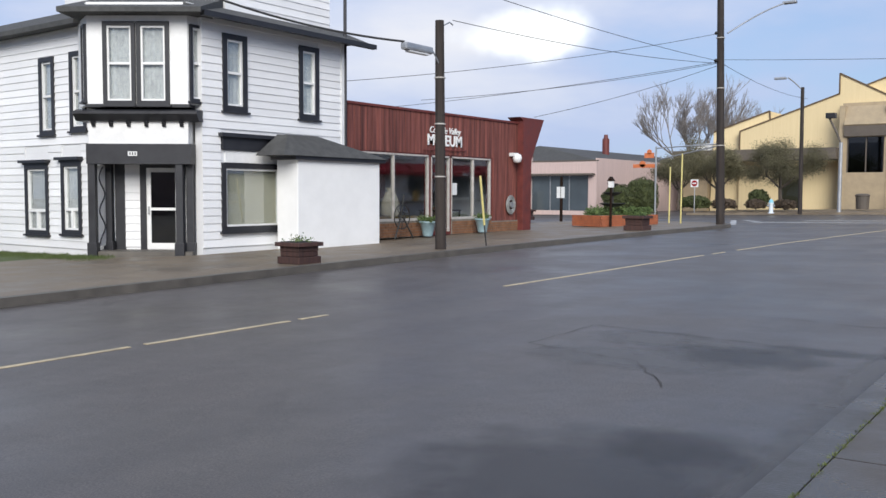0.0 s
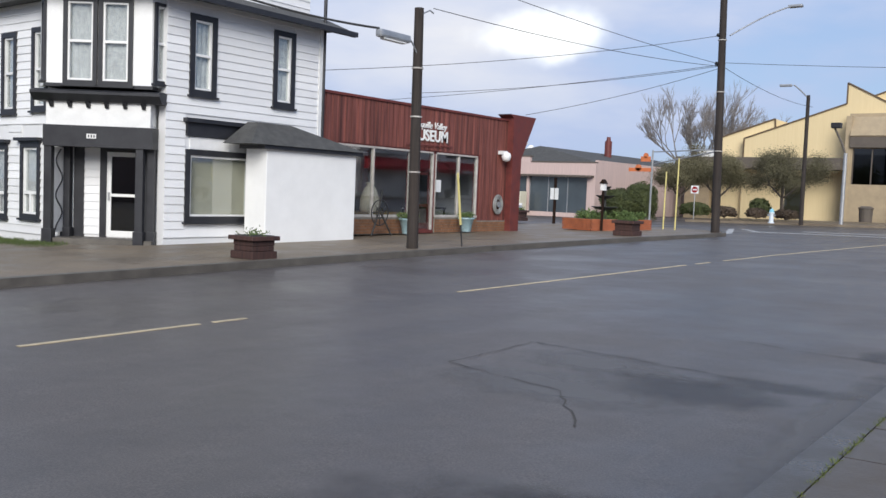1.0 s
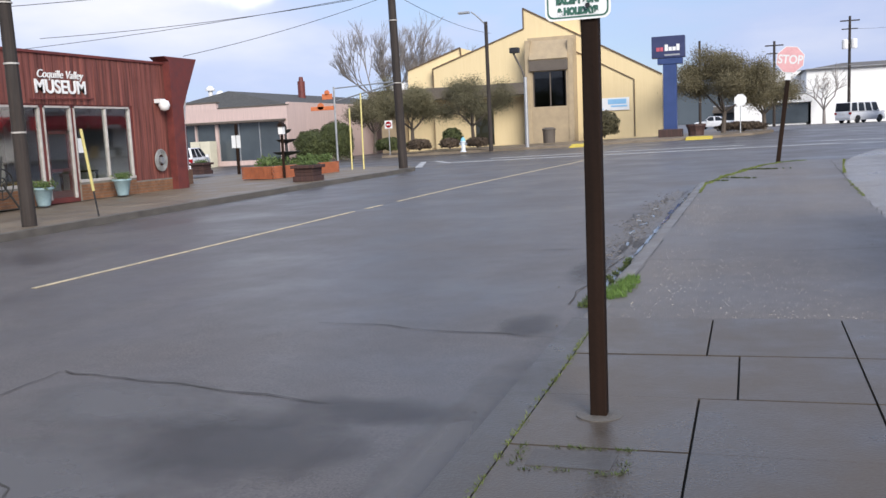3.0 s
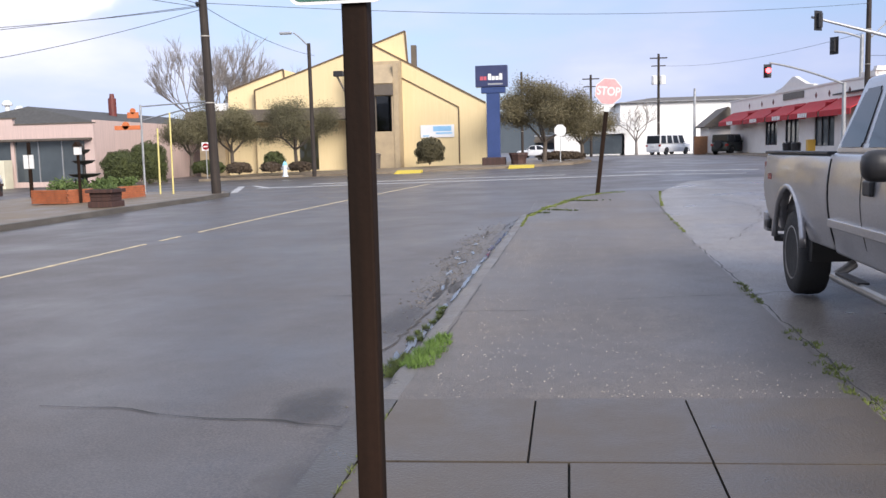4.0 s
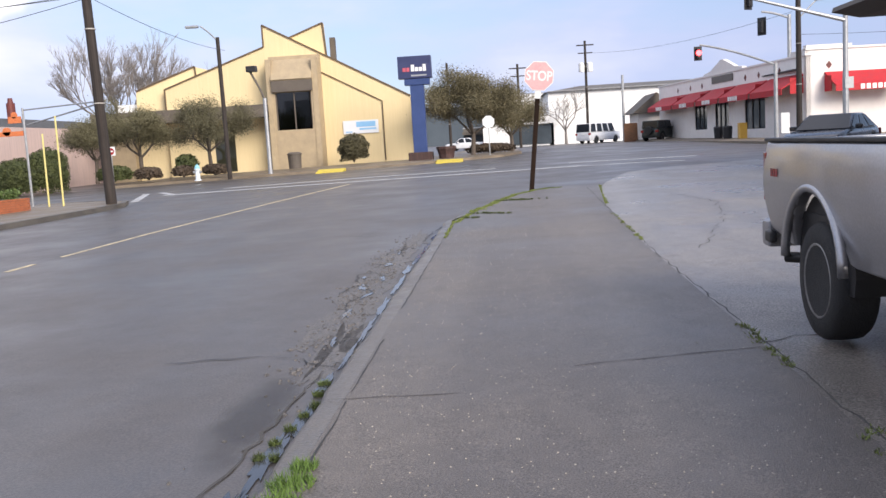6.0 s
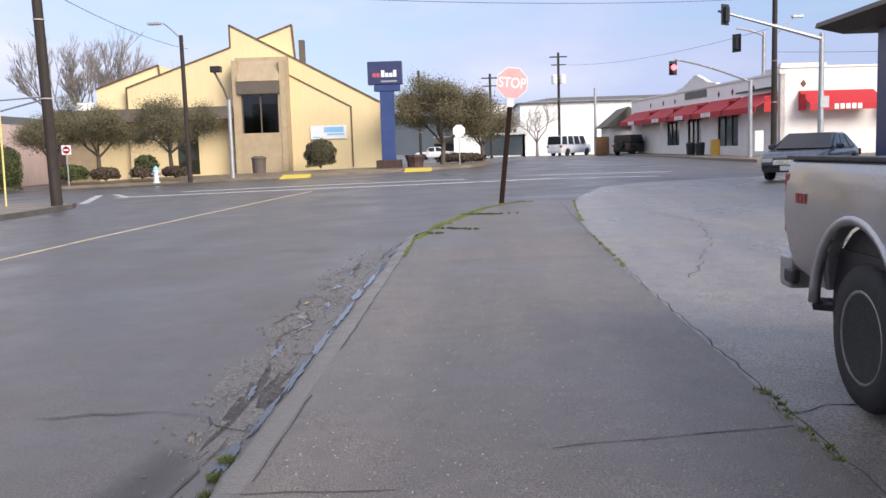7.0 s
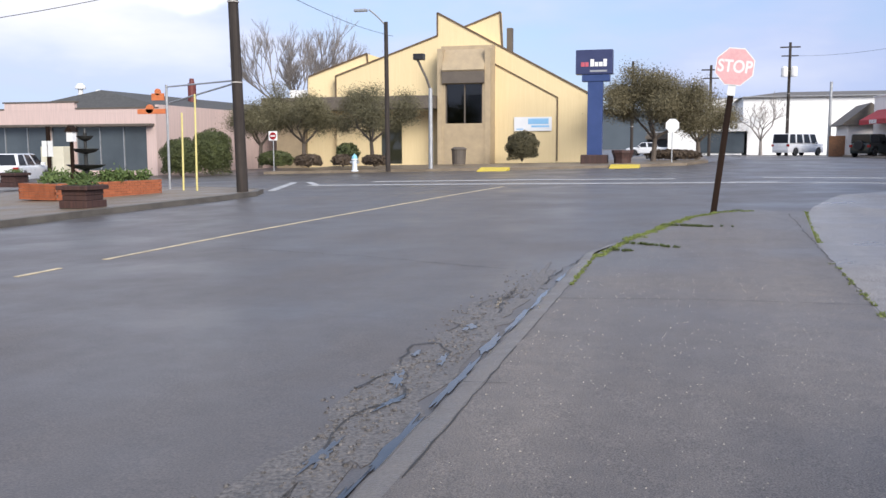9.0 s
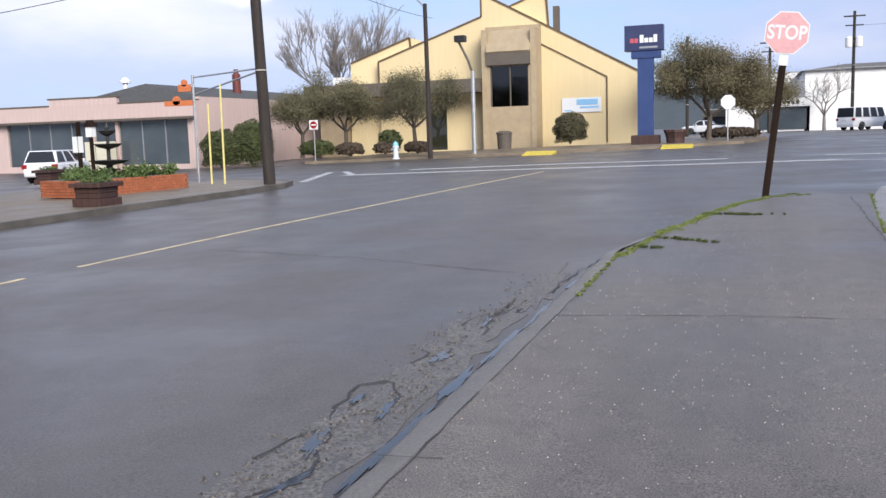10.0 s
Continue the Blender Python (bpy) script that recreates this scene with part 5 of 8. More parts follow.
def stain(x, y, rx, ry, material, label, lift=-0.0265, turn=0.0):
    k = 5
    rows = []
    bm = B()
    c, q = math.cos(turn), math.sin(turn)
    for j in range(k + 1):
        row = []
        for i in range(k + 1):
            u, v = rx * (2 * i / k - 1), ry * (2 * j / k - 1)
            px, py = x + u * c - v * q, y + u * q + v * c
            row.append(bm.verts.new((px - x, py - y, height(px, py) - height(x, y))))
        rows.append(row)
    for a, b in zip(rows, rows[1:]):
        for i in range(k):
            bm.faces.new((a[i], a[i + 1], b[i + 1], b[i]))
    ob = tagged(part("road_stain", bm, material), label, "stain", "stains on the road", "structure")
    ob.matrix_basis = pose(x, y, height(x, y) + lift)
    return ob


for i, (x, y, rx, ry) in enumerate(((-2.7, 8.6, 1.1, 0.75), (-2.15, 9.25, 0.8, 0.35), (-1.75, 11.5, 0.35, 0.6), (-2.35, 4.4, 1.5, 1.6), (-2.1, 5.3, 0.7, 0.6), (-1.7, 14.2, 0.3, 1.3))):
    stain(x, y, rx, ry, M_DAMP, "dark damp stain on the worn asphalt", -0.0262 - 0.0003 * (i % 3))
for i, (x, y, rx, ry) in enumerate(((-3.9, 9.2, 1.0, 0.7), (-3.6, 8.0, 1.5, 0.8), (-1.55, 8.3, 0.28, 3.2), (-1.5, 4.5, 0.25, 2.5), (-3.2, 9.0, 0.9, 0.3))):
    stain(x, y, rx, ry, M_PALE, "paler worn field of asphalt", -0.0272 - 0.0003 * (i % 3))
# pale grit scattered on the apron
rnd = random.Random(77)
bm = B()
for i in range(2600):
    x, y = rnd.uniform(-1.0, 1.5), 11.2 + 18 * rnd.random() ** 1.4
    r = rnd.uniform(0.003, 0.008)
    z = height(x, y) + 0.085
    lo = [bm.verts.new((x + r * math.cos(2.094 * j), y + r * math.sin(2.094 * j), z - 0.001)) for j in range(3)]
    t = bm.verts.new((x, y, z + r * 0.8))
    for j in range(3):
        bm.faces.new((lo[j], lo[(j + 1) % 3], t))
tagged(part("grit", bm, surf("pale_grit", (0.42, 0.39, 0.34), (0.2, 0.18, 0.16), 0.8, 9, 0)), "pale grit scattered on the asphalt pavement", "grit", "", "stuff")

# ---- posts, signs, poles and wires ----
M_SIGNW = surf("sign_white", (0.78, 0.79, 0.78), (0.7, 0.71, 0.7), 0.35, 4, 0)
M_SIGNG = surf("sign_green", (0.045, 0.14, 0.10), (0.035, 0.11, 0.08), 0.4, 4, 0)
M_STOP = surf("faded_stop_red", (0.66, 0.37, 0.37), (0.58, 0.3, 0.305), 0.5, 6, 0.05)


def rounded(w, h, r, k=5):
    pts = []
    for cx, cz, a0 in ((w / 2 - r, h / 2 - r, 0), (-w / 2 + r, h / 2 - r, 90), (-w / 2 + r, -h / 2 + r, 180), (w / 2 - r, -h / 2 + r, 270)):
        pts += [(cx + r * math.cos(radians(a0 + 90 * i / k)), cz + r * math.sin(radians(a0 + 90 * i / k))) for i in range(k + 1)]
    return pts


zp = height(-0.79, 8.66) + 0.1
sign_post = thing("parking_sign", (-0.785, 8.95, zp), "brown timber post with white and green parking sign", "street sign")
bm = box(B(), -0.041, 0.041, -0.041, 0.041, 0, 2.35)
part("post", bm, M_POST, sign_post, "weathered brown timber post", bevel=0.007)
part("footing", lathe(B(), [(0.12, 0), (0.12, 0.008), (0.07, 0.012)], 14), M_KERB, sign_post, "pale mortar collar")
LS = Frame(0, -0.052, 1, 0, 0, -1, 2.17)
plate = part("plate", LS.prism(B(), rounded(0.31, 0.46, 0.035), 0.0, 0.004), M_SIGNW, sign_post, "white parking plate with green lettering")
plate.location = (-0.06, 0, 0)
plate.matrix_basis = pose(-0.05, 0, 0)
bm = B()
o, q = rounded(0.29, 0.44, 0.03), rounded(0.275, 0.425, 0.025)
for i in range(len(o)):
    a, b = i, (i + 1) % len(o)
    bm.faces.new([bm.verts.new(LS.at(u, 0.0055, z)) for u, z in (o[a], o[b], q[b], q[a])])
part("border", bm, M_SIGNG, plate, "")


def flat_text(text, F, u, n, z, size, material, owner, squeeze=1.0):
    ob = lettering(text, Frame(0, 0, 1, 0, 0, -1), 0, 0, 0, size, material, owner, depth=0.0008, bold=0.004 if size < 0.09 else 0.0, squeeze=squeeze)
    ob.data.transform((owner.parent.matrix_basis @ owner.matrix_basis) if owner.parent else owner.matrix_basis)
    ob.data.transform(Matrix.Translation(F.at(u, n, z)))
    return ob


flat_text("& HOLIDAYS", LS, 0, 0.006, -0.19, 0.042, M_SIGNG, plate, 0.8)
flat_text("EXCEPT SUN.", LS, 0, 0.006, -0.14, 0.042, M_SIGNG, plate, 0.8)
flat_text("TO 6:00 PM", LS, 0.01, 0.006, -0.075, 0.07, M_SIGNG, plate, 0.7)
flat_text("8:00 AM", LS, 0.0, 0.006, 0.01, 0.075, M_SIGNG, plate, 0.75)
flat_text("PARKING", LS, 0.055, 0.006, 0.1, 0.05, M_SIGNG, plate, 0.72)
flat_text("HR", LS, 0.055, 0.006, 0.165, 0.065, M_SIGNG, plate, 0.85)
panel = part("number_panel", LS.box(B(), -0.14, -0.055, 0.0045, 0.006, 0.075, 0.215), M_SIGNG, plate, "green number panel")
flat_text("2", LS, -0.098, 0.0075, 0.145, 0.13, M_SIGNW, plate, 0.8)
for z in (2.0, 2.33):
    part("bolt", lathe(B(), [(0.012, 0), (0.012, 0.008)], 8, (0, 0, 0)), M_BLACK, sign_post).matrix_basis = pose(0, -0.07, z, 90)

# leaning stop sign
zs = height(0.5, 31.7) + 0.06
stop = thing("stop_sign", (0.68, 31.9, zs), "leaning dark timber post with a faded red stop sign", "stop sign")
stop.matrix_basis = pose(0.68, 31.9, zs, 0, 6.3, 0) @ Matrix.Scale(1.07, 4)
part("post", box(B(), -0.055, 0.055, -0.055, 0.055, -0.05, 2.2), M_POST, stop, "dark timber post", bevel=0.008)
part("bracket", box(B(), -0.07, 0.07, -0.075, -0.055, 2.15, 2.36), M_SIGNW, stop, "white bracket plate")
TF = Frame(0, -0.08, 1, 0, 0, -1, 2.67)
R8 = 0.335 / math.cos(math.pi / 8)
oct8 = lambda r: [(r * math.cos(math.pi / 8 + math.pi / 4 * i), r * math.sin(math.pi / 8 + math.pi / 4 * i)) for i in range(8)]
face = part("plate", TF.prism(B(), oct8(R8), 0.0, 0.006), M_SIGNW, stop, "octagonal plate with white rim")
part("red_field", TF.prism(B(), oct8(R8 * 0.955), 0.006, 0.009), M_STOP, face, "faded red field")
t4 = lettering("STOP", Frame(0, 0, 1, 0, 0, -1), 0, 0, 0, 0.31, M_SIGNW, face, depth=0.001, bold=0.008, squeeze=0.82)
t4.data.transform(stop.matrix_basis)
t4.data.transform(Matrix.Translation(TF.at(0, 0.0105, -0.005)))


def pole(x, y, h, r0, r1, label, lean=(0, 0), lift=0.1, material=None):
    z = height(x, y) + lift
    ob = thing("utility_pole", (x, y, z), label, "utility pole")
    part("shaft", cone(B(), (0, 0, -0.1), (lean[0], lean[1], h), r0, r1, 14), material or M_POLE, ob, "", smooth=False)
    for zz in (0.32, 0.55, 0.75):
        part("band", cone(B(), (lean[0] * zz, lean[1] * zz, h * zz), (lean[0] * zz, lean[1] * zz, h * zz + 0.035), r0 * 1.0, r0 * 1.0, 14), M_WORN, ob)
    return ob


def tube(bm, pts, r, seg=8):
    """A bent round bar through the points."""
    pts = [Vector(p) for p in pts]
    rings = []
    for i, p in enumerate(pts):
        d = (pts[min(i + 1, len(pts) - 1)] - pts[max(i - 1, 0)]).normalized()
        s = (Vector((0.31, 0.27, 0.91)) if abs(d.z) < 0.9 else Vector((0.9, 0.4, 0.1)))
        s = (s - d * d.dot(s)).normalized()
        t = d.cross(s)
        rings.append([bm.verts.new(p + s * r * math.cos(a) + t * r * math.sin(a)) for a in (2 * math.pi * k / seg for k in range(seg))])
    for a, b in zip(rings, rings[1:]):
        for i in range(seg):
            bm.faces.new((a[i], a[(i + 1) % seg], b[(i + 1) % seg], b[i]))
    bm.faces.new(rings[0][::-1])
    bm.faces.new(rings[-1])
    return bm


def arc3(p, q, rise, k=8):
    p, q = Vector(p), Vector(q)
    return [p.lerp(q, i / k) + Vector((0, 0, rise * math.sin(math.pi * i / k / 2))) for i in range(k + 1)]


pole1 = pole(-14.62, 19.8, 6.2, 0.155, 0.12, "dark creosoted timber pole carrying an old street lamp", (-0.03, -0.05))
part("lamp_arm", tube(B(), arc3((0, 0.0, 4.9), (0.05, -0.55, 5.25), 0.15), 0.02), M_STEEL, pole1)
part("lamp_head", box(B(), -0.1, 0.12, -1.65, -0.5, 5.22, 5.42), M_STEEL, pole1, "weathered grey lamp head", bevel=0.06)
part("lamp_lens", box(B(), -0.07, 0.09, -1.5, -0.65, 5.18, 5.24), M_WTRIM, pole1, "pale lens", bevel=0.02)
part("bracket", tube(B(), [(0, 0, 6.05), (0.05, 0.3, 6.2), (0.05, 0.45, 6.15)], 0.02), M_STEEL, pole1)
pole2 = pole(-13.85, 39.9, 11.0, 0.19, 0.14, "tall dark timber utility pole at the kerb corner", (-0.15, -0.25))
part("lamp_arm", tube(B(), arc3((0.1, 0.1, 8.5), (1.9, 2.6, 9.5), 0.55), 0.035), M_STEEL, pole2, "curved steel lamp arm")
part("lamp_head", box(B(), 1.75, 2.35, 2.45, 2.75, 9.98, 10.1), M_STEEL, pole2, "", bevel=0.04)
part("insulator", lathe(B(), [(0.05, 0), (0.09, 0.06), (0.05, 0.14)], 10, (-0.25, -0.35, 7.2)), M_BLACK, pole2)
part("insulator", lathe(B(), [(0.05, 0), (0.09, 0.06), (0.05, 0.14)], 10, (-0.25, -0.35, 8.4)), M_BLACK, pole2)
part("strut", tube(B(), [(0, 0, 3.62), (-4.02, 2.2, 3.62)], 0.03), M_STEEL, pole2, "grey steel strut to a sign post")
part("strut", tube(B(), [(0, 0, 3.56), (-3.9, 2.13, 3.05)], 0.03), M_STEEL, pole2, "grey steel strut to a sign post")
M_GUARD = surf("yellow_plastic", (0.68, 0.60, 0.24), (0.55, 0.47, 0.18), 0.5, 4, 0.05)
for x, y, top in ((-16.1, 40.9, 3.3), (-16.8, 41.2, 2.7)):
    g = thing("guy_guard", (x, y, height(x, y) + 0.1), "slim yellow plastic guard round a guy wire", "guy guard", "guy guards by the pole")
    part("tube", cone(B(), (0, 0, 0), (0.0, 0.05, top), 0.035, 0.032, 10), M_GUARD, g)
g = thing("guy_guard", (-14.35, 21.65, 0.063), "slim leaning yellow guy guard on the far pavement", "guy guard", "guy guards by the pole")
part("tube", cone(B(), (0, -0.10, 0.60), (0.0, -0.33, 2.01), 0.034, 0.034, 10), M_GUARD, g)
part("wire", cone(B(), (0, 0, 0), (0, -0.10, 0.60), 0.02, 0.02, 8), M_CABLE, g)
orn = thing("pole_sign", (-17.9, 42.1, height(-17.9, 42.1) + 0.1), "orange scrolled sign panels on a thin steel post", "street sign")
M_ORANGE = surf("orange_sign", (0.62, 0.19, 0.07), (0.5, 0.14, 0.05), 0.6, 6, 0.1)
part("post", cone(B(), (0, 0, 0), (0, 0, 3.75), 0.045, 0.045), M_STEEL, orn)
part("panel", box(B(), -0.6, -0.1, -0.03, 0.03, 3.2, 3.45), M_ORANGE, orn, "", bevel=0.01)
part("panel", lathe(B(), [(0.12, -0.03), (0.12, 0.03)], 16), M_ORANGE, orn).matrix_basis = pose(-0.35, 0, 3.5, 90)
part("panel", box(B(), -1.2, -0.05, -0.03, 0.03, 2.72, 2.9), M_ORANGE, orn, "", bevel=0.01)
part("panel", lathe(B(), [(0.16, -0.03), (0.16, 0.03)], 16), M_ORANGE, orn).matrix_basis = pose(-0.7, 0, 2.9, 90)


def wire(name_at, p, q, sag=0.4, r=0.011, k=14):
    p, q = Vector(p), Vector(q)
    pts = [p.lerp(q, i / k) - Vector((0, 0, sag * 4 * (i / k) * (1 - i / k))) for i in range(k + 1)]
    ob = part("overhead_wire", tube(B(), pts, r, 5), M_CABLE)
    return tagged(ob, "thin black overhead cable slung between poles", "cable", "overhead wires")


wire("a", (-14.05, 39.7, 8.7), (-23.5, 22.0, 5.3), 0.3)
wire("b", (-14.05, 39.7, 7.5), (-15.0, 14.0, 7.6), 0.25)
wire("c", (-14.05, 39.7, 7.4), (-14.57, 20.25, 6.3), 0.2)
wire("d", (-14.05, 39.7, 7.4), (-24.0, 31.0, 5.6), 0.2)
wire("e", (-14.05, 39.7, 7.3), (-19.5, 33.0, 4.8), 0.15)
wire("f", (-14.05, 39.7, 7.55), (16.5, 60.0, 9.3), 0.5)
wire("g", (-14.05, 39.7, 7.5), (-16.2, 63, 8.0), 0.3, 0.012)
wire("h", (-14.62, 18.2, 5.45), (-17.6, 14.5, 6.3), 0.15, 0.03)
wire("i", (16.5, 60.5, 6.5), (40, 60, 7.0), 0.4)
wire("j", (9.5, 105, 10.2), (16.5, 61, 7.8), 0.6)
wire("k", (-14.05, 39.7, 7.45), (-42.0, 36.0, 6.0), 0.4, 0.012)

# ---- vehicles ----
def paint(name, col, metal=0.5, rough=0.32):
    m = surf(name, col, tuple(c * 0.9 for c in col), rough, 3, 0.0, metal=metal)
    m.node_tree.nodes["Principled BSDF"].inputs["Coat Weight"].default_value = 0.5
    m.node_tree.nodes["Principled BSDF"].inputs["Coat Roughness"].default_value = 0.08
    return m


M_SILVER = paint("silver_paint", (0.42, 0.415, 0.43), 0.8, 0.36)
M_MIRROR = surf("smooth_black_plastic", (0.018, 0.018, 0.02), (0.014, 0.014, 0.016), 0.45, 3, 0.0)
M_FLARE = paint("flare_paint", (0.3, 0.296, 0.31), 0.4, 0.5)
M_CARBLK = paint("black_paint", (0.012, 0.012, 0.015), 0.2, 0.25)
M_CARWHT = paint("white_paint", (0.75, 0.76, 0.78), 0.0, 0.35)
M_CARDRK = paint("dark_green_paint", (0.02, 0.028, 0.026), 0.1, 0.45)
M_CARGRY = paint("grey_paint", (0.10, 0.11, 0.12), 0.4, 0.35)
M_TYRE = surf("tyre_rubber", (0.02, 0.02, 0.021), (0.013, 0.013, 0.014), 0.75, 12, 0.4, fine=80)
M_RIM = surf("dull_alloy", (0.3, 0.295, 0.29), (0.18, 0.175, 0.17), 0.4, 8, 0.05, metal=0.6)
M_CHROME = surf("chrome", (0.7, 0.7, 0.7), (0.6, 0.6, 0.6), 0.15, 4, 0.0, metal=1.0)
M_CARGLASS = surf("dark_car_glass", (0.02, 0.024, 0.03), (0.015, 0.018, 0.024), 0.03, 1, 0.0, spec=0.3)
M_TAIL = surf("tail_lamp_red", (0.30, 0.012, 0.015), (0.22, 0.01, 0.012), 0.2, 4, 0)
M_LAMP = surf("headlamp", (0.6, 0.62, 0.64), (0.5, 0.52, 0.54), 0.12, 4, 0)


def wheel(owner, x, y, r, w, name="wheel", dz=0.0):
    """A wheel whose axle runs along y; the outside faces away from the middle."""
    s = 1 if y > 0 else -1
    bm = lathe(B(), [(r * 0.60, -w / 2), (r * 0.66, -w / 2 - 0.005), (r * 0.93, -w / 2 + 0.004), (r * 0.985, -w / 2 + 0.035), (r, 0), (r * 0.985, w / 2 - 0.035), (r * 0.93, w / 2 - 0.004), (r * 0.66, w / 2 + 0.005), (r * 0.60, w / 2)], 28)
    wh = part(name, bm, M_TYRE, owner, "black tyre on an alloy rim", smooth=True)
    wh.matrix_basis = pose(x, y, r + dz, -90 * s)
    part("rim", lathe(B(), [(0.02, w * 0.18), (r * 0.2, w * 0.2), (r * 0.5, w * 0.12), (r * 0.56, w / 2 - 0.01), (r * 0.62, w / 2 + 0.008), (r * 0.64, w / 2), (r * 0.62, w * 0.1), (0.02, w * 0.1)], 24), M_RIM, wh, "dull alloy rim", smooth=True)
    for i in range(6):
        a = 2 * math.pi * i / 6
        bm = B()
        cone(bm, (r * 0.36 * math.cos(a), r * 0.36 * math.sin(a), w * 0.13), (r * 0.36 * math.cos(a), r * 0.36 * math.sin(a), w * 0.2), r * 0.12, r * 0.11, 8)
        part("vent_hole", bm, M_BLACK, wh)
    part("hub", lathe(B(), [(r * 0.17, w * 0.2), (r * 0.15, w * 0.36), (r * 0.05, w * 0.38)], 12), M_RIM, wh)
    return wh


def arch(cx, cz, r, a0=0, a1=180, k=12):
    return [(cx + r * math.cos(radians(a0 + (a1 - a0) * i / k)), cz + r * math.sin(radians(a0 + (a1 - a0) * i / k))) for i in range(k + 1)]


def side_prism(pts, y0, y1):
    """pts: (x, z); run from y0 to y1."""
    bm = B()
    a, b = [bm.verts.new((x, y0, z)) for x, z in pts], [bm.verts.new((x, y1, z)) for x, z in pts]
    solid(bm, a, b)
    return bm


def soften(bm, w, angle=30):
    """Round the sharp edges."""
    bm.normal_update()
    es = [e for e in bm.edges if len(e.link_faces) == 2 and e.calc_face_angle(0) > radians(angle)]
    bmesh.ops.bevel(bm, geom=es, offset=w, segments=3, affect="EDGES", profile=0.6, clamp_overlap=True)
    return bm


def greenhouse(lo, hi, wl, wh, zl, zh):
    """A tapered cabin: lo and hi are (x0, x1) at the belt and the roof, wl and wh the half widths."""
    bm = B()
    hexa(bm, [Vector(p) for p in ((lo[0], -wl, zl), (lo[1], -wl, zl), (lo[1], wl, zl), (lo[0], wl, zl), (hi[0], -wh, zh), (hi[1], -wh, zh), (hi[1], wh, zh), (hi[0], wh, zh))])
    return bm


def pane4(p, m, out, name, owner, material=None, rounded_by=0.0):
    """A pane set on a sloped face: four corners, inset by m and lifted by out."""
    p = [Vector(q) for q in p]
    c = sum(p, Vector()) / 4
    n = (p[1] - p[0]).cross(p[3] - p[0]).normalized()
    q = [v + (c - v).normalized() * m for v in p]
    bm = B()
    a, b = [bm.verts.new(v - n * 0.004) for v in q], [bm.verts.new(v + n * out) for v in q]
    solid(bm, a, b)
    if rounded_by:
        es = [e for e in bm.edges if {v.index for v in e.verts} and abs((e.verts[0].co - e.verts[1].co).normalized().dot(n)) > 0.9]
        bmesh.ops.bevel(bm, geom=es, offset=rounded_by, segments=4, affect="EDGES")
    return part(name, bm, material or M_CARGLASS, owner, "dark car window" if material is None else "")


def bulge(bm, zs, amount, mid, half):
    """Gives a flat flank the gentle outward curve of pressed steel."""
    for z in zs:
        bmesh.ops.bisect_plane(bm, geom=list(bm.verts) + list(bm.edges) + list(bm.faces), plane_co=(0, 0, z), plane_no=(0, 0, 1))
    for v in bm.verts:
        if abs(v.co.y) > 0.8:
            v.co.y -= math.copysign(amount * min(1.6, ((v.co.z - mid) / half) ** 2), v.co.y)
    return bm


# silver extended-cab pickup, its tail towards the crossing
truck = thing("pickup_truck", (2.93, 15.2, height(2.93, 15.2) + 0.06), "silver extended-cab pickup truck parked on the asphalt", "pickup truck", rz=-90)
W = 0.97
bed_side = [(-1.02, 0.60), (-0.62, 0.52)] + arch(0, 0.42, 0.53, 170, 10) + [(0.62, 0.50), (1.33, 0.50), (1.33, 1.285), (-1.03, 1.285), (-1.06, 0.95)]
for s in (-1, 1):
    bm = bulge(soften(side_prism(bed_side, s * W, s * (W - 0.1)), 0.022), (0.6, 0.72, 0.82, 0.92, 1.02, 1.12, 1.2), 0.045, 0.98, 0.34)
    part("bed_side", bm, M_SILVER, truck, "silver bed side", smooth=True)
part("bed_floor", box(B(), -1.0, 1.3, -0.87, 0.87, 0.72, 0.78), M_BLACK, truck)
part("bed_front", box(B(), 1.27, 1.33, -0.87, 0.87, 0.6, 1.27), M_SILVER, truck)
gate = part("tailgate", soften(box(B(), -1.07, -0.99, -0.86, 0.86, 0.68, 1.29), 0.02), M_SILVER, truck, "silver tailgate")
part("handle", box(B(), -1.085, -1.07, -0.12, 0.12, 1.08, 1.18), M_BLACK, gate)
for s in (-1, 1):
    part("bed_rail", soften(box(B(), -1.03, 1.31, s * (W - 0.13), s * (W - 0.01), 1.283, 1.31), 0.008), M_BLACK, truck, "black bed rail cap")
    part("tail_lamp", soften(box(B(), -1.075, -0.99, s * (W - 0.012), s * (W - 0.14), 0.82, 1.2), 0.015), M_TAIL, truck, "red tail lamp")
    bm = B()
    pts = arch(0, 0.42, 0.53, 178, 2, 18)
    pto = arch(0, 0.42, 0.59, 178, 2, 18)
    y0, y1 = s * (W - 0.04), s * (W + 0.006)
    rows = [[bm.verts.new(v) for v in ((a[0], y0, a[1]), (a[0], y1, a[1]), (a[0] * 0.3 + b[0] * 0.7, y1 + s * 0.01, a[1] * 0.3 + b[1] * 0.7), (b[0], y0, b[1]))] for a, b in zip(pts, pto)]
    for a, b in zip(rows, rows[1:]):
        for i in range(4):
            bm.faces.new((a[i], a[(i + 1) % 4], b[(i + 1) % 4], b[i]))
    bm.faces.new(rows[0][::-1])
    bm.faces.new(rows[-1])
    part("fender_flare", bm, M_SILVER, truck, "silver fender flare", smooth=True)
    part("wheel_well", side_prism(arch(0, 0.42, 0.525, 180, 0) + [(0.5, 0.3), (-0.5, 0.3)], s * 0.5, s * 0.86), M_BLACK, truck)
part("rear_bumper", soften(box(B(), -1.25, -1.05, -0.93, 0.93, 0.44, 0.66), 0.04), M_FLARE, truck, "dull silver rear bumper")
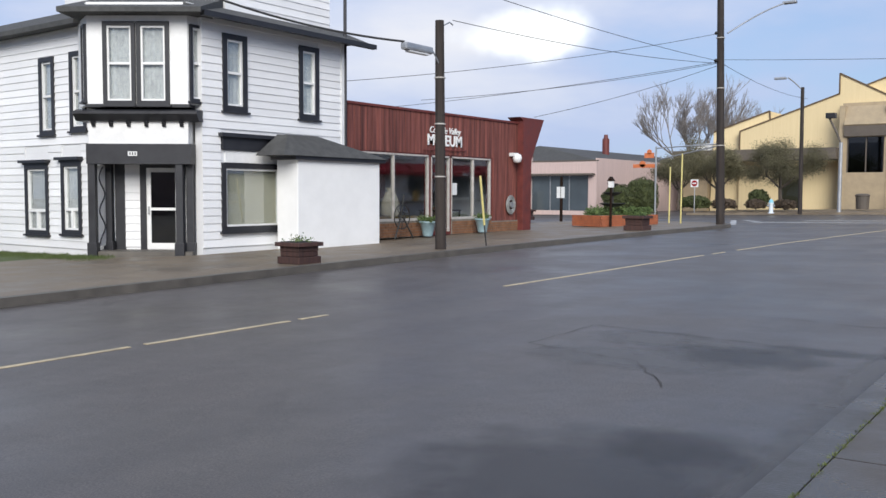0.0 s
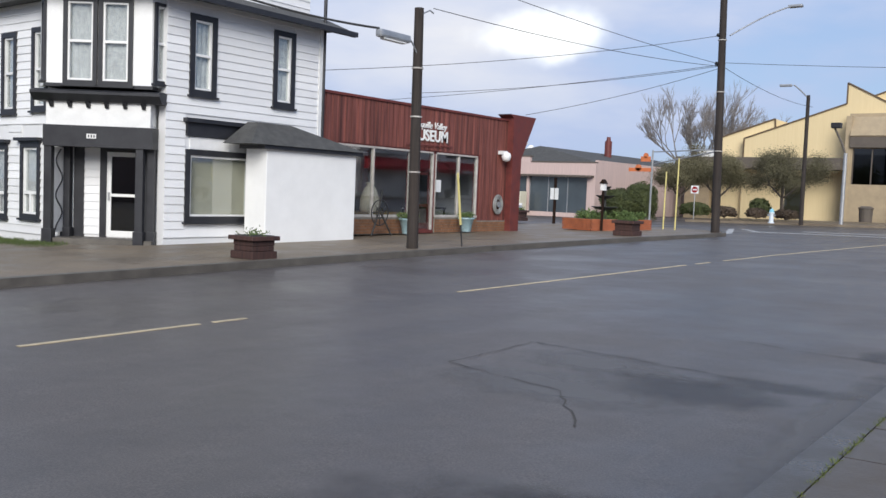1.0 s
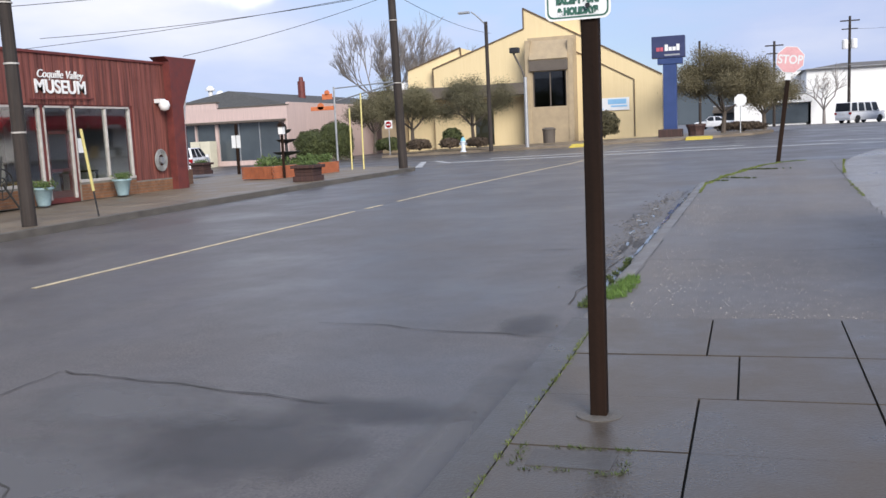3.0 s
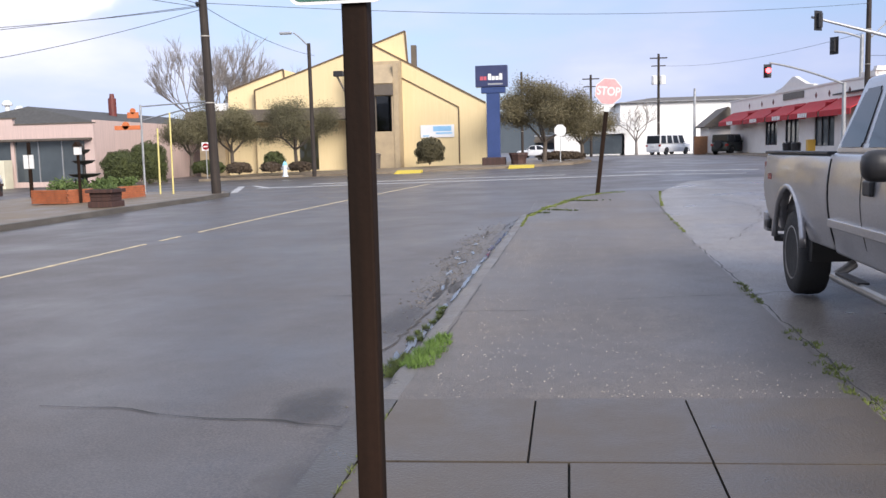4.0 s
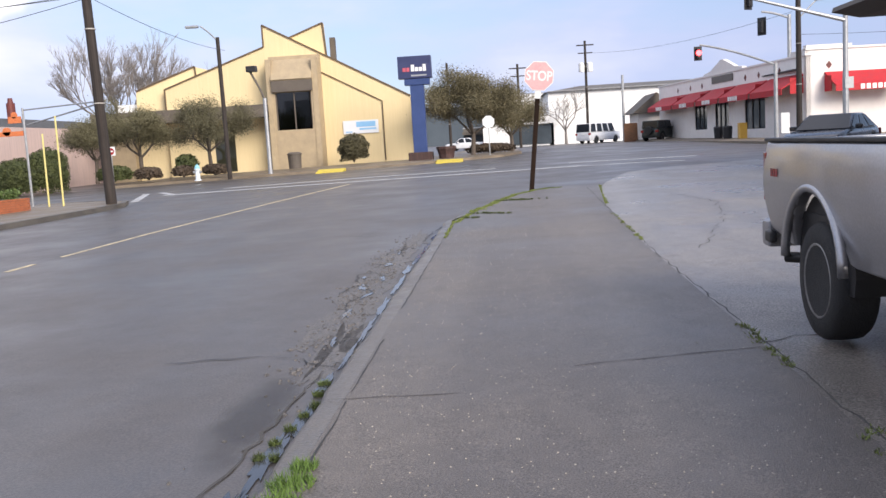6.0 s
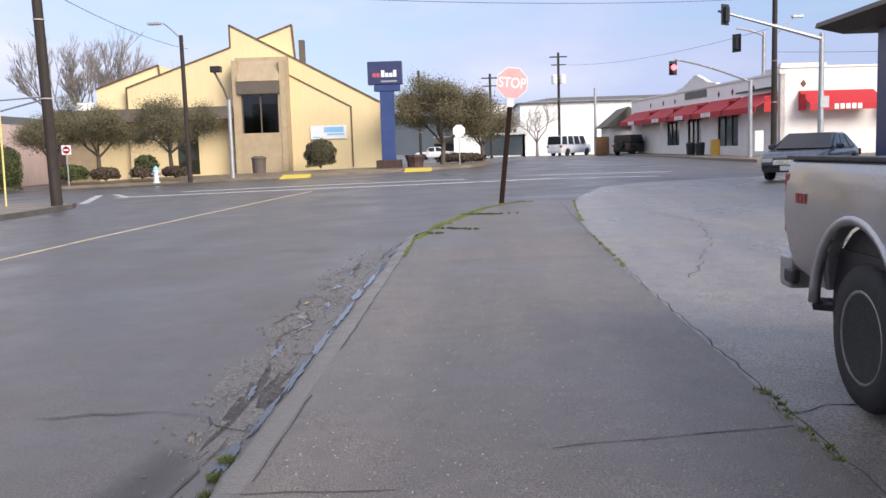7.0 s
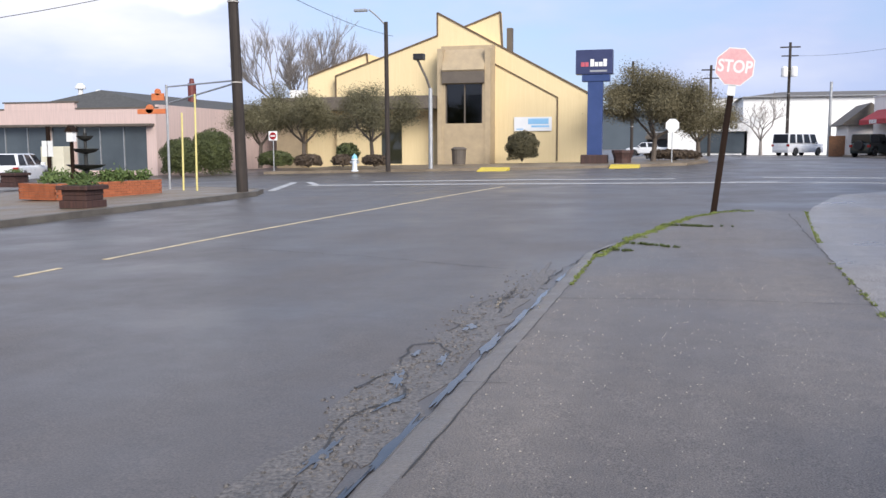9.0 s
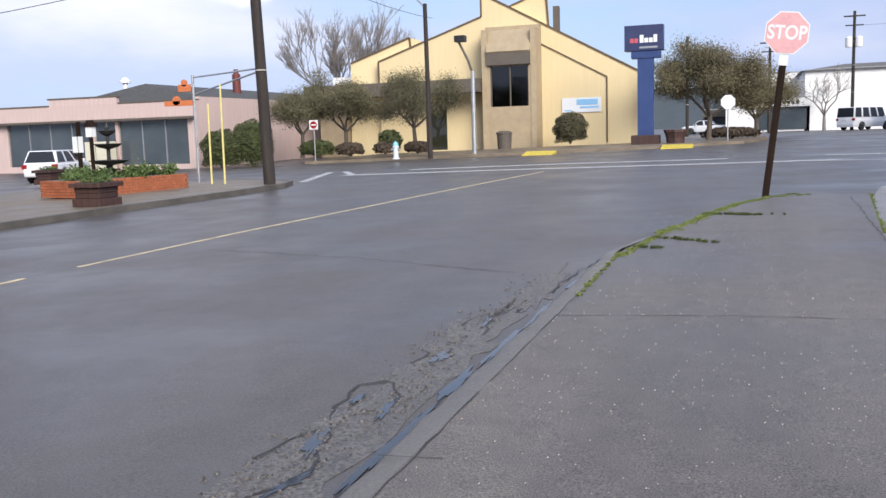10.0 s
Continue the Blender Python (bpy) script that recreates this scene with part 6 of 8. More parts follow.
for s in (-1, 1):
    part("bumper_end", soften(box(B(), -1.14, -0.98, s * 0.88, s * 0.94, 0.48, 0.58), 0.03), M_BLACK, truck, "black bumper end")
part("exhaust", cone(B(), (-0.35, -0.6, 0.42), (-0.62, -0.93, 0.42), 0.04, 0.04, 12), M_BLACK, truck, "dark exhaust pipe")
cab = [(1.37, 0.48), (3.1, 0.46)] + arch(3.68, 0.42, 0.53, 175, 5) + [(4.3, 0.5), (4.72, 0.55), (4.75, 0.95), (4.62, 1.14), (3.55, 1.26), (3.15, 1.30), (1.37, 1.30)]
part("cab_body", bulge(soften(side_prism(cab, -W, W), 0.03), (0.6, 0.72, 0.82, 0.92, 1.02, 1.12, 1.2), 0.045, 0.98, 0.34), M_SILVER, truck, "silver cab and bonnet", smooth=True)
part("cab_roof", soften(greenhouse((1.4, 3.35), (1.63, 2.85), 0.94, 0.76, 1.28, 1.88), 0.06), M_SILVER, truck, "silver cab roof")


def belt(x, z, s=-1):
    """The cabin's side at height z."""
    f = (z - 1.28) / 0.58
    return (x, s * (0.94 - 0.18 * f), z)


def seam(x, s):
    """A dark gap that follows the curve of the flank."""
    bm = B()
    zs = [0.55 + 0.7 * i / 10 for i in range(11)]
    y = lambda z: s * (W + 0.002 - 0.045 * min(1.6, ((z - 0.98) / 0.34) ** 2))
    rows = [[bm.verts.new((x - 0.005, y(z), z)), bm.verts.new((x + 0.005, y(z), z)), bm.verts.new((x + 0.005, y(z) - s * 0.015, z)), bm.verts.new((x - 0.005, y(z) - s * 0.015, z))] for z in zs]
    for a, b in zip(rows, rows[1:]):
        for i in range(4):
            bm.faces.new((a[i], a[(i + 1) % 4], b[(i + 1) % 4], b[i]))
    bm.faces.new(rows[0][::-1])
    bm.faces.new(rows[-1])
    return bm


for s in (-1, 1):
    k = lambda x, z: belt(x, z, s)
    pane4((k(1.54, 1.33), k(2.1, 1.33), k(2.1, 1.79), k(1.74, 1.79)), 0.015, 0.012 * -s, "quarter_window", truck, rounded_by=0.03)
    pane4((k(2.2, 1.33), k(3.22, 1.33), k(2.86, 1.79), k(2.2, 1.79)), 0.015, 0.012 * -s, "door_window", truck, rounded_by=0.03)
    for x in (1.352, 2.2, 3.2):
        part("door_gap", seam(x, s), M_BLACK, truck)
    part("body_crease", soften(box(B(), 1.4, 4.2, s * (W - 0.04), s * (W + 0.006), 0.70, 0.77), 0.012), M_SILVER, truck)
    h = part("door_handle", soften(box(B(), 2.33, 2.5, s * (W - 0.01), s * (W + 0.03), 1.0, 1.11), 0.02), M_BLACK, truck, "black door handle")
    m = part("mirror", soften(box(B(), 3.08, 3.26, s * (W + 0.06), s * (W + 0.29), 1.13, 1.33), 0.085), M_MIRROR, truck, "black door mirror", smooth=True)
    part("mirror_arm", box(B(), 3.12, 3.2, s * (W - 0.06), s * (W + 0.1), 1.18, 1.24), M_BLACK, truck)
    part("side_step", tube(B(), [(1.6, s * 0.82, 0.42), (1.72, s * (W + 0.03), 0.34), (3.0, s * (W + 0.03), 0.34), (3.1, s * 0.82, 0.42)], 0.038, 10), M_RIM, truck, "dull alloy side step")
    part("step_pad", box(B(), 1.85, 2.4, s * (W - 0.02), s * (W + 0.06), 0.372, 0.388), M_BLACK, truck)
    wheel(truck, 0, s * 0.78, 0.41, 0.27, dz=-0.075)
    wheel(truck, 3.68, s * 0.78, 0.41, 0.27, dz=-0.075)
pane4(((3.33, -0.8, 1.32), (3.33, 0.8, 1.32), (2.86, 0.68, 1.82), (2.86, -0.68, 1.82)), 0.04, 0.01, "windscreen", truck)
pane4(((1.42, 0.8, 1.34), (1.42, -0.8, 1.34), (1.61, -0.66, 1.82), (1.61, 0.66, 1.82)), 0.05, 0.01, "rear_window", truck)
part("grille", box(B(), 4.72, 4.78, -0.6, 0.6, 0.7, 0.98), M_BLACK, truck)
dec = B()
for i in range(3):
    box(dec, -0.84 + i * 0.06, -0.795 + i * 0.06, -W - 0.003, -W, 1.02, 1.08)
part("decal", dec, M_TAIL, truck, "red and grey decal bars")


def vehicle(name, at, rz, label, category, L, W, H, belt_z, nose, tail, roof, paint_m, wb, r, group="", tall=False, lo=None):
    """A car with its front along +x; nose and tail: heights; roof: (x0, x1) at the top."""
    v = thing(name, at, label, category, group, rz)
    hw = W / 2
    x0, x1 = -L / 2, L / 2
    fx, rx = wb / 2, -wb / 2
    prof = [(x0 + 0.05, 0.3)] + [(rx + (r + 0.07) * math.cos(radians(a)), r + (r + 0.07) * math.sin(radians(a))) for a in range(190, -11, -20)] + [(fx + (r + 0.07) * math.cos(radians(a)), r + (r + 0.07) * math.sin(radians(a))) for a in range(190, -11, -20)]
    prof += [(x1 - 0.05, 0.28), (x1, 0.5), (x1 - 0.08, nose - 0.06), (x1 - 0.28, nose + 0.03), (x1 * 0.55 + lo[1] * 0.45, nose * 0.4 + belt_z * 0.6), (lo[1], belt_z), (lo[0], belt_z), (x0 + 0.05, tail), (x0, 0.55)]
    bm = soften(side_prism(prof, -hw, hw), 0.1)
    for x in (x0 + 0.2, x0 + 0.45, x1 - 0.6, x1 - 0.4, x1 - 0.2):
        bmesh.ops.bisect_plane(bm, geom=list(bm.verts) + list(bm.edges) + list(bm.faces), plane_co=(x, 0, 0), plane_no=(1, 0, 0))
    for z in (0.45, 0.6, 0.75):
        bmesh.ops.bisect_plane(bm, geom=list(bm.verts) + list(bm.edges) + list(bm.faces), plane_co=(0, 0, z), plane_no=(0, 0, 1))
    for q in bm.verts:
        f = max(0.0, (q.co.x - (x1 - 0.7)) / 0.7, ((x0 + 0.5) - q.co.x) / 0.6)
        q.co.y *= 1 - 0.2 * f * f - 0.05 * ((q.co.z - 0.6) / 0.4) ** 2
    part("body", bm, paint_m, v, "", smooth=True)
    part("cabin", soften(greenhouse(lo, roof, hw - 0.05, hw - (0.1 if tall else 0.22), belt_z - 0.02, H), 0.1), paint_m, v, "", smooth=True)
    wl, wh = hw - 0.05, hw - (0.1 if tall else 0.22)
    for s in (-1, 1):
        n = max(2, round((lo[1] - lo[0]) / 1.1))
        for i in range(n):
            f0, f1 = i / n + 0.015, (i + 1) / n - 0.015
            a, b = lo[0] + (lo[1] - lo[0]) * f0, lo[0] + (lo[1] - lo[0]) * f1
            c, d = roof[0] + (roof[1] - roof[0]) * f0, roof[0] + (roof[1] - roof[0]) * f1
            pane4(((a, s * wl, belt_z), (b, s * wl, belt_z), (d, s * wh, H), (c, s * wh, H)), 0.075, 0.01 * -s, "side_window", v)
        wheel(v, fx, s * (hw - 0.1), r, 0.2)
        wheel(v, rx, s * (hw - 0.1), r, 0.2)
        part("headlamp", soften(box(B(), x1 - 0.22, x1 - 0.03, s * (hw - 0.5), s * (hw - 0.17), nose - 0.18, nose - 0.06), 0.03), M_LAMP, v, "clear headlamp")
        part("tail_lamp", soften(box(B(), x0 + 0.015, x0 + 0.14, s * (hw - 0.3), s * (hw - 0.03), tail - 0.32, tail - 0.1), 0.03), M_TAIL, v, "red tail lamp")
        part("mirror", soften(box(B(), lo[1] - 0.55, lo[1] - 0.38, s * (hw - 0.02), s * (hw + 0.2), belt_z, belt_z + 0.15), 0.04), paint_m, v)
    pane4(((lo[1], wl, belt_z), (lo[1], -wl, belt_z), (roof[1], -wh, H), (roof[1], wh, H)), 0.09, -0.01, "windscreen", v)
    pane4(((lo[0], wl, belt_z), (lo[0], -wl, belt_z), (roof[0], -wh, H), (roof[0], wh, H)), 0.12, 0.01, "rear_window", v)
    part("grille", soften(box(B(), x1 - 0.05, x1 + 0.012, -hw * 0.45, hw * 0.45, nose - 0.26, nose - 0.1), 0.015), M_CHROME, v, "bright grille")
    part("intake", box(B(), x1 - 0.05, x1 + 0.006, -hw * 0.75, hw * 0.75, 0.3, 0.42), M_BLACK, v)
    part("plate", box(B(), x1, x1 + 0.02, -0.2, 0.2, nose - 0.42, nose - 0.28), M_SIGNW, v, "plain pale plate")
    part("plate", box(B(), x0 - 0.02, x0 + 0.01, -0.2, 0.2, tail - 0.3, tail - 0.16), M_SIGNW, v, "plain pale plate")
    return v


vehicle("sedan", (10.9, 39.6, height(9, 38.5) + 0.0), -127, "black sedan with bright grille parked facing the street", "car", 4.75, 1.9, 1.46, 0.96, 0.76, 1.02, (-1.0, 0.1), M_CARBLK, 2.7, 0.34, lo=(-1.95, 1.05))
vehicle("hatchback", (-32.4, 51.6, height(-32.4, 51.6) - 0.03), 108, "white hatchback car parked before the pink shop", "car", 4.3, 1.78, 1.55, 0.95, 0.85, 1.0, (-1.75, 0.4), M_CARWHT, 2.6, 0.32, lo=(-2.0, 1.15))
vehicle("van", (10.7, 107, height(9, 107) - 0.03), 48, "white passenger van parked by the far shop", "van", 5.7, 2.0, 2.1, 1.15, 1.15, 1.2, (-2.7, 1.3), M_CARWHT, 3.5, 0.37, tall=True, lo=(-2.8, 1.75))
jeep = vehicle("jeep", (14.75, 93, height(12, 93) - 0.03), 52, "dark boxy four-wheel-drive parked near the shop", "car", 4.1, 1.8, 1.85, 1.12, 1.08, 1.1, (-1.85, 0.45), M_CARDRK, 2.5, 0.4, tall=True, lo=(-1.9, 0.75))
part("spare_wheel", lathe(B(), [(0.36, -2.32), (0.38, -2.26), (0.38, -2.14), (0.36, -2.08)], 20), M_TYRE, jeep).matrix_basis = pose(0, 0, 0.95, 0, 90, 0)
vehicle("sedan", (1.0, 128, height(1, 110)), 175, "grey car parked far down the street", "car", 4.6, 1.8, 1.4, 0.9, 0.8, 0.9, (-1.0, 0.5), M_CARGRY, 2.7, 0.32, lo=(-1.7, 1.2))
vehicle("sedan", (-4.0, 118, height(-4, 110)), 170, "white car parked far down the street", "car", 4.8, 1.8, 1.5, 0.95, 0.85, 0.95, (-0.6, 0.6), M_CARWHT, 2.8, 0.33, lo=(-1.4, 1.2))

# ---- trees and shrubs ----
def limb(bm, p, d, length, r, depth, rnd, tips, spread=0.55, split=3, seg=6, shrink=0.68, up=0.25):
    q = p + d * length
    mid = p.lerp(q, 0.5) + Vector((rnd.uniform(-1, 1), rnd.uniform(-1, 1), 0)) * length * 0.06
    cone(bm, p, mid, r, r * 0.82, seg)
    cone(bm, mid, q, r * 0.82, r * 0.62, seg)
    if depth == 0:
        tips.append(q)
        return
    if depth <= 2:
        tips.append(mid)
    for i in range(split):
        t = Vector((rnd.gauss(0, 1), rnd.gauss(0, 1), rnd.gauss(0, 0.7)))
        e = (d + t.normalized() * spread * rnd.uniform(0.6, 1.3) + Vector((0, 0, up))).normalized()
        s = q if i else p.lerp(q, rnd.uniform(0.6, 1.0))
        limb(bm, s, e, length * shrink * rnd.uniform(0.75, 1.2), r * 0.6, depth - 1, rnd, tips, spread, split, max(4, seg - 1), shrink, up)


def leaves(bm, tips, count, r, size, rnd, flat=1.0):
    for _ in range(count):
        c = rnd.choice(tips)
        p = c + Vector((rnd.gauss(0, r), rnd.gauss(0, r), rnd.gauss(0, r * flat)))
        a, b = Vector((rnd.gauss(0, 1), rnd.gauss(0, 1), rnd.gauss(0, 1))).normalized(), Vector((rnd.gauss(0, 1), rnd.gauss(0, 1), rnd.gauss(0, 1))).normalized()
        s = size * rnd.uniform(0.5, 1.3)
        b = (b - a * a.dot(b)).normalized()
        bm.faces.new([bm.verts.new(v) for v in (p - a * s, p + b * s * 0.4, p + a * s, p - b * s * 0.4)])


def tree(x, y, z, trunk_h, r, first, depth, label, leaf=None, count=0, clump=0.4, size=0.1, seed=1, split=3, spread=0.6, shrink=0.68, up=0.2, bark=None, stems=1, bare=1.3):
    rnd = random.Random(seed)
    ob = thing("tree", (x, y, z), label, "tree")
    bm, tips = B(), []
    for i in range(stems):
        a = 2 * math.pi * i / stems + rnd.random()
        d = Vector((math.cos(a) * 0.25, math.sin(a) * 0.25, 1)).normalized() if stems > 1 else Vector((rnd.uniform(-0.08, 0.08), rnd.uniform(-0.08, 0.08), 1)).normalized()
        cone(bm, (0, 0, -0.1), d * trunk_h, r * 1.2, r * 0.85, 8)
        for j in range(split + 1):
            t = 2 * math.pi * j / (split + 1) + rnd.uniform(-0.4, 0.4)
            e = Vector((math.cos(t) * spread, math.sin(t) * spread, rnd.uniform(0.6, 1.0))).normalized()
            limb(bm, d * trunk_h * rnd.uniform(0.85, 1.0), e, first * rnd.uniform(0.8, 1.15), r * 0.6, depth, rnd, tips, spread, split, 6, shrink, up)
    part("trunk", bm, bark or M_BARK, ob, "branching trunk")
    if leaf:
        bm = B()
        leaves(bm, [q for q in tips if q.z > trunk_h * bare] or tips, count, clump, size, rnd, 0.7)
        part("crown", bm, leaf, ob, "thin crown of small leaves", flip=False)
    return ob


tree(-23.5, 66.8, 0.65, 1.45, 0.14, 1.5, 3, "small olive-leaved street tree before the bank", M_OLIVE, 46000, 0.36, 0.05, 3, up=0.28, spread=0.85, bare=1.12)
tree(-18.7, 66.4, 0.75, 1.4, 0.13, 1.3, 3, "small olive-leaved street tree before the bank", M_OLIVE, 42000, 0.34, 0.05, 4, up=0.28, spread=0.85, bare=1.12)
tree(-26.2, 66.0, 0.5, 1.4, 0.13, 1.35, 3, "small olive-leaved street tree before the bank", M_OLIVE, 40000, 0.36, 0.05, 5, up=0.28, spread=0.85, bare=1.12)
tree(-1.9, 73.5, 0.8, 1.5, 0.16, 2.0, 3, "broad rusty-green street tree in a kerbside bed", M_RUST, 80000, 0.42, 0.06, 6, up=0.16, spread=0.9, bare=1.0)
tree(1.0, 79, 0.8, 1.3, 0.15, 1.4, 3, "broad rusty-green street tree in a kerbside bed", M_RUST, 36000, 0.45, 0.06, 7, up=0.1, spread=0.85, bare=1.0)
tree(-36.0, 94, 0.6, 3.0, 0.22, 3.0, 5, "large bare winter tree behind the bank", None, seed=8, bark=M_TWIG, split=4, spread=0.5, shrink=0.7, up=0.3)
tree(-31.0, 96, 0.6, 3.0, 0.19, 2.6, 5, "large bare winter tree behind the bank", None, seed=9, bark=M_TWIG, split=4, spread=0.5, shrink=0.7, up=0.3)
tree(7.6, 112, 0.8, 1.6, 0.16, 1.7, 4, "bare street tree beside the white shop", None, seed=10, bark=M_TWIG, split=3, spread=0.7, shrink=0.7)


def bush(x, y, z, rx, rz, label, leaf, count, seed, size=0.07, ry=None):
    """A clipped shrub: a stemmed core with many small leaves over an uneven round form."""
    rnd = random.Random(seed)
    ob = thing("shrub", (x, y, z), label, "shrub")
    bm = B()
    for i in range(7):
        a = 0.9 * i
        cone(bm, (0, 0, -0.05), (rx * 0.55 * math.cos(a), rx * 0.55 * math.sin(a), rz * 1.1), 0.03, 0.012, 5)
    part("stems", bm, M_BARK, ob)
    bm = B()
    ry = ry or rx
    for _ in range(count):
        v = Vector((rnd.gauss(0, 1), rnd.gauss(0, 1), rnd.gauss(0, 1))).normalized()
        k = (0.86 + 0.2 * noise.noise(v * 2.2 + Vector((seed, 0, 0)))) * rnd.uniform(0.72, 1.04)
        if v.z < 0:
            q = max(0.05, math.hypot(v.x, v.y))
            w = math.sqrt(1 - (0.55 * v.z) ** 2) * (1 if rnd.random() < 0.7 else rnd.random()) / q
            v = Vector((v.x * w, v.y * w, v.z))
        p = Vector((v.x * rx * k, v.y * ry * k, rz + v.z * rz * min(k, 0.97)))
        a = (v + Vector((rnd.gauss(0, 0.7), rnd.gauss(0, 0.7), rnd.gauss(0, 0.7)))).normalized()
        b = a.orthogonal().normalized()
        s = size * rnd.uniform(0.6, 1.3)
        bm.faces.new([bm.verts.new(q) for q in (p - b * s, p + a.cross(b) * s * 0.6, p + b * s, p - a.cross(b) * s * 0.6)])
    part("foliage", bm, leaf, ob, "dense small leaves", flip=False)
    return ob


bush(-28.6, 60.6, 0.02, 1.3, 1.2, "big rounded green shrub beside the pink shop", M_BUSH, 20000, 1, 0.05)
bush(-27.5, 62.2, 0.05, 1.4, 1.45, "big rounded green shrub beside the pink shop", M_BUSH, 22000, 2, 0.05)
bush(-10.2, 71.5, 0.8, 1.2, 1.02, "clipped round shrub by the bank wall", M_CLIPPED, 16000, 3, 0.05)
bush(-19.95, 65.3, 0.65, 0.8, 0.7, "clipped round shrub by the bank entrance", M_BUSH, 4500, 4, 0.07)
bush(-24.0, 63.6, 0.55, 1.3, 0.5, "low clipped hedge by the bank corner", M_BUSH, 5000, 5, 0.07, 0.6)
bush(-21.9, 63.8, 0.55, 1.0, 0.4, "low brownish hedge by the bank corner", M_HEDGE, 3500, 6, 0.07, 0.5)
bush(-17.8, 64.2, 0.6, 0.9, 0.36, "low brownish hedge by the bank corner", M_HEDGE, 3500, 7, 0.07, 0.5)
bush(-19.7, 63.9, 0.6, 0.8, 0.36, "low brownish hedge by the bank corner", M_HEDGE, 3000, 8, 0.07, 0.5)
bush(-0.6, 74.0, 0.85, 2.0, 0.35, "low hedge round the street tree", M_HEDGE, 4000, 9, 0.08, 0.8)

# distant wooded ridge and skyline trees
bm = B()
ring = []
for i in range(61):
    a = radians(-75 + 150 * i / 60)
    d = 700
    hgt = 26 + 14 * noise.noise((i * 0.13, 3, 0)) + 5 * noise.noise((i * 0.6, 7, 0))
    if i > 33:
        hgt *= 0.62
    ring.append([bm.verts.new((math.sin(a) * d, math.cos(a) * d, -5)), bm.verts.new((math.sin(a) * d, math.cos(a) * d, hgt)), bm.verts.new((math.sin(a) * (d + 150), math.cos(a) * (d + 150), hgt * 0.9))])
for a, b in zip(ring, ring[1:]):
    bm.faces.new((a[0], b[0], b[1], a[1]))
    bm.faces.new((a[1], b[1], b[2], a[2]))
setting("backdrop", bm, M_HILL, "distant dark wooded hills under the clouds, haze painted into their colour", "hills")
rnd = random.Random(5)
bm = B()
for i in range(26):
    x, y = -62 + 1.4 * i + rnd.uniform(-1, 1), 98 + rnd.uniform(0, 10)
    top = 4.3 + 2.2 * noise.noise((i * 0.4, 1, 1)) + rnd.uniform(0, 0.7)
    cone(bm, (x, y, 0), (x, y, top * 0.7), 0.2, 0.08, 6)
    leaves(bm, [Vector((x + rnd.gauss(0, 0.9), y, top * rnd.uniform(0.5, 1.0))) for _ in range(8)], 260, 0.55, 0.16, rnd)
tagged(part("far_woods", bm, M_TWIG, flip=False), "grey bare trees on the skyline behind the shops", "woods", "", "stuff")

# ---- furniture of the far pavement ----
def planter(x, y, label, rz=0, s=1.0, lush=500):
    ob = thing("planter", (x, y, height(x, y) + 0.116), label, "planter", "timber planters on the pavement", rz)
    M = M_POST
    for i, (z0, z1, w) in enumerate(((0.0, 0.2, 0.43), (0.205, 0.34, 0.37), (0.345, 0.48, 0.38), (0.485, 0.6, 0.48))):
        part("course", soften(box(B(), -w * s, w * s, -w * s, w * s, z0 * s, z1 * s), 0.015), M_PLANT, ob)
    part("soil", box(B(), -0.36 * s, 0.36 * s, -0.36 * s, 0.36 * s, 0.5 * s, 0.615 * s), M_JOINT, ob)
    bm = B()
    rnd = random.Random(int(x * 7 + y))
    leaves(bm, [Vector((rnd.uniform(-0.3, 0.3), rnd.uniform(-0.3, 0.3), 0.66 * s)) for _ in range(14)], lush, 0.05, 0.04, rnd)
    part("foliage", bm, M_GREEN, ob, "low green plants", flip=False)
    return ob


M_PLANT = boards("dark_red_timber", (0.075, 0.035, 0.028), (0.032, 0.017, 0.015), 0.7)
planter(-14.45, 14.25, "dark red-brown timber planter with low plants by the kerb", 0, 0.8, 110)
planter(-14.75, 33.0, "dark red-brown timber planter with leafy plants by the kerb", 0, 0.95)
bm = B()
rnd = random.Random(3)
leaves(bm, [Vector((-14.95 + rnd.uniform(-0.3, 0.3), 33.2 + rnd.uniform(-0.3, 0.3), height(-14.75, 33.0) + 0.116 + rnd.uniform(0.6, 0.8))) for _ in range(24)], 420, 0.07, 0.055, rnd)
ob = thing("flower_plant", (-14.75, 33.0, height(-14.75, 33.0) + 0.72), "leafy green bedding plant with pale flowers in a planter", "plant")
part("leaves", bm, M_GREEN, ob, "", True, flip=False)
planter(-27.4, 45.4, "dark red-brown timber planter in the yard")

# raised brick bed with fountain and bird house
bed = thing("raised_bed", (-18.0, 37.9, height(-18, 37.9) + 0.116), "raised orange brick bed planted with leafy shrubs", "planting bed", rz=77)
WID, LEN, HT = 0.8, 2.1, 0.5
core = part("core", box(B(), -LEN + 0.06, LEN - 0.06, -WID + 0.06, WID - 0.06, 0, HT - 0.02), M_MORTAR, bed)
bk = {}
for r in range(6):
    z = r * 0.082
    for s in (-1, 1):
        for i in range(18):
            x = -LEN + i * 0.234 + (0.117 if r % 2 else 0)
            if x + 0.22 > LEN:
                continue
            part("brick", box(B(), x, x + 0.224, s * (WID - 0.05), s * (WID + 0.0), z, z + 0.072), M_ORBRICK, core)
        for i in range(7):
            y = -WID + i * 0.232
            if y + 0.2 > WID:
                continue
            part("brick", box(B(), s * (LEN - 0.05), s * LEN, y, y + 0.222, z, z + 0.072), M_ORBRICK, core)
bm = B()
rnd = random.Random(9)
leaves(bm, [Vector((rnd.uniform(-LEN + 0.2, LEN - 0.2), rnd.uniform(-0.6, 0.6), HT + rnd.uniform(0.0, 0.2))) for _ in range(60)], 3000, 0.09, 0.08, rnd)
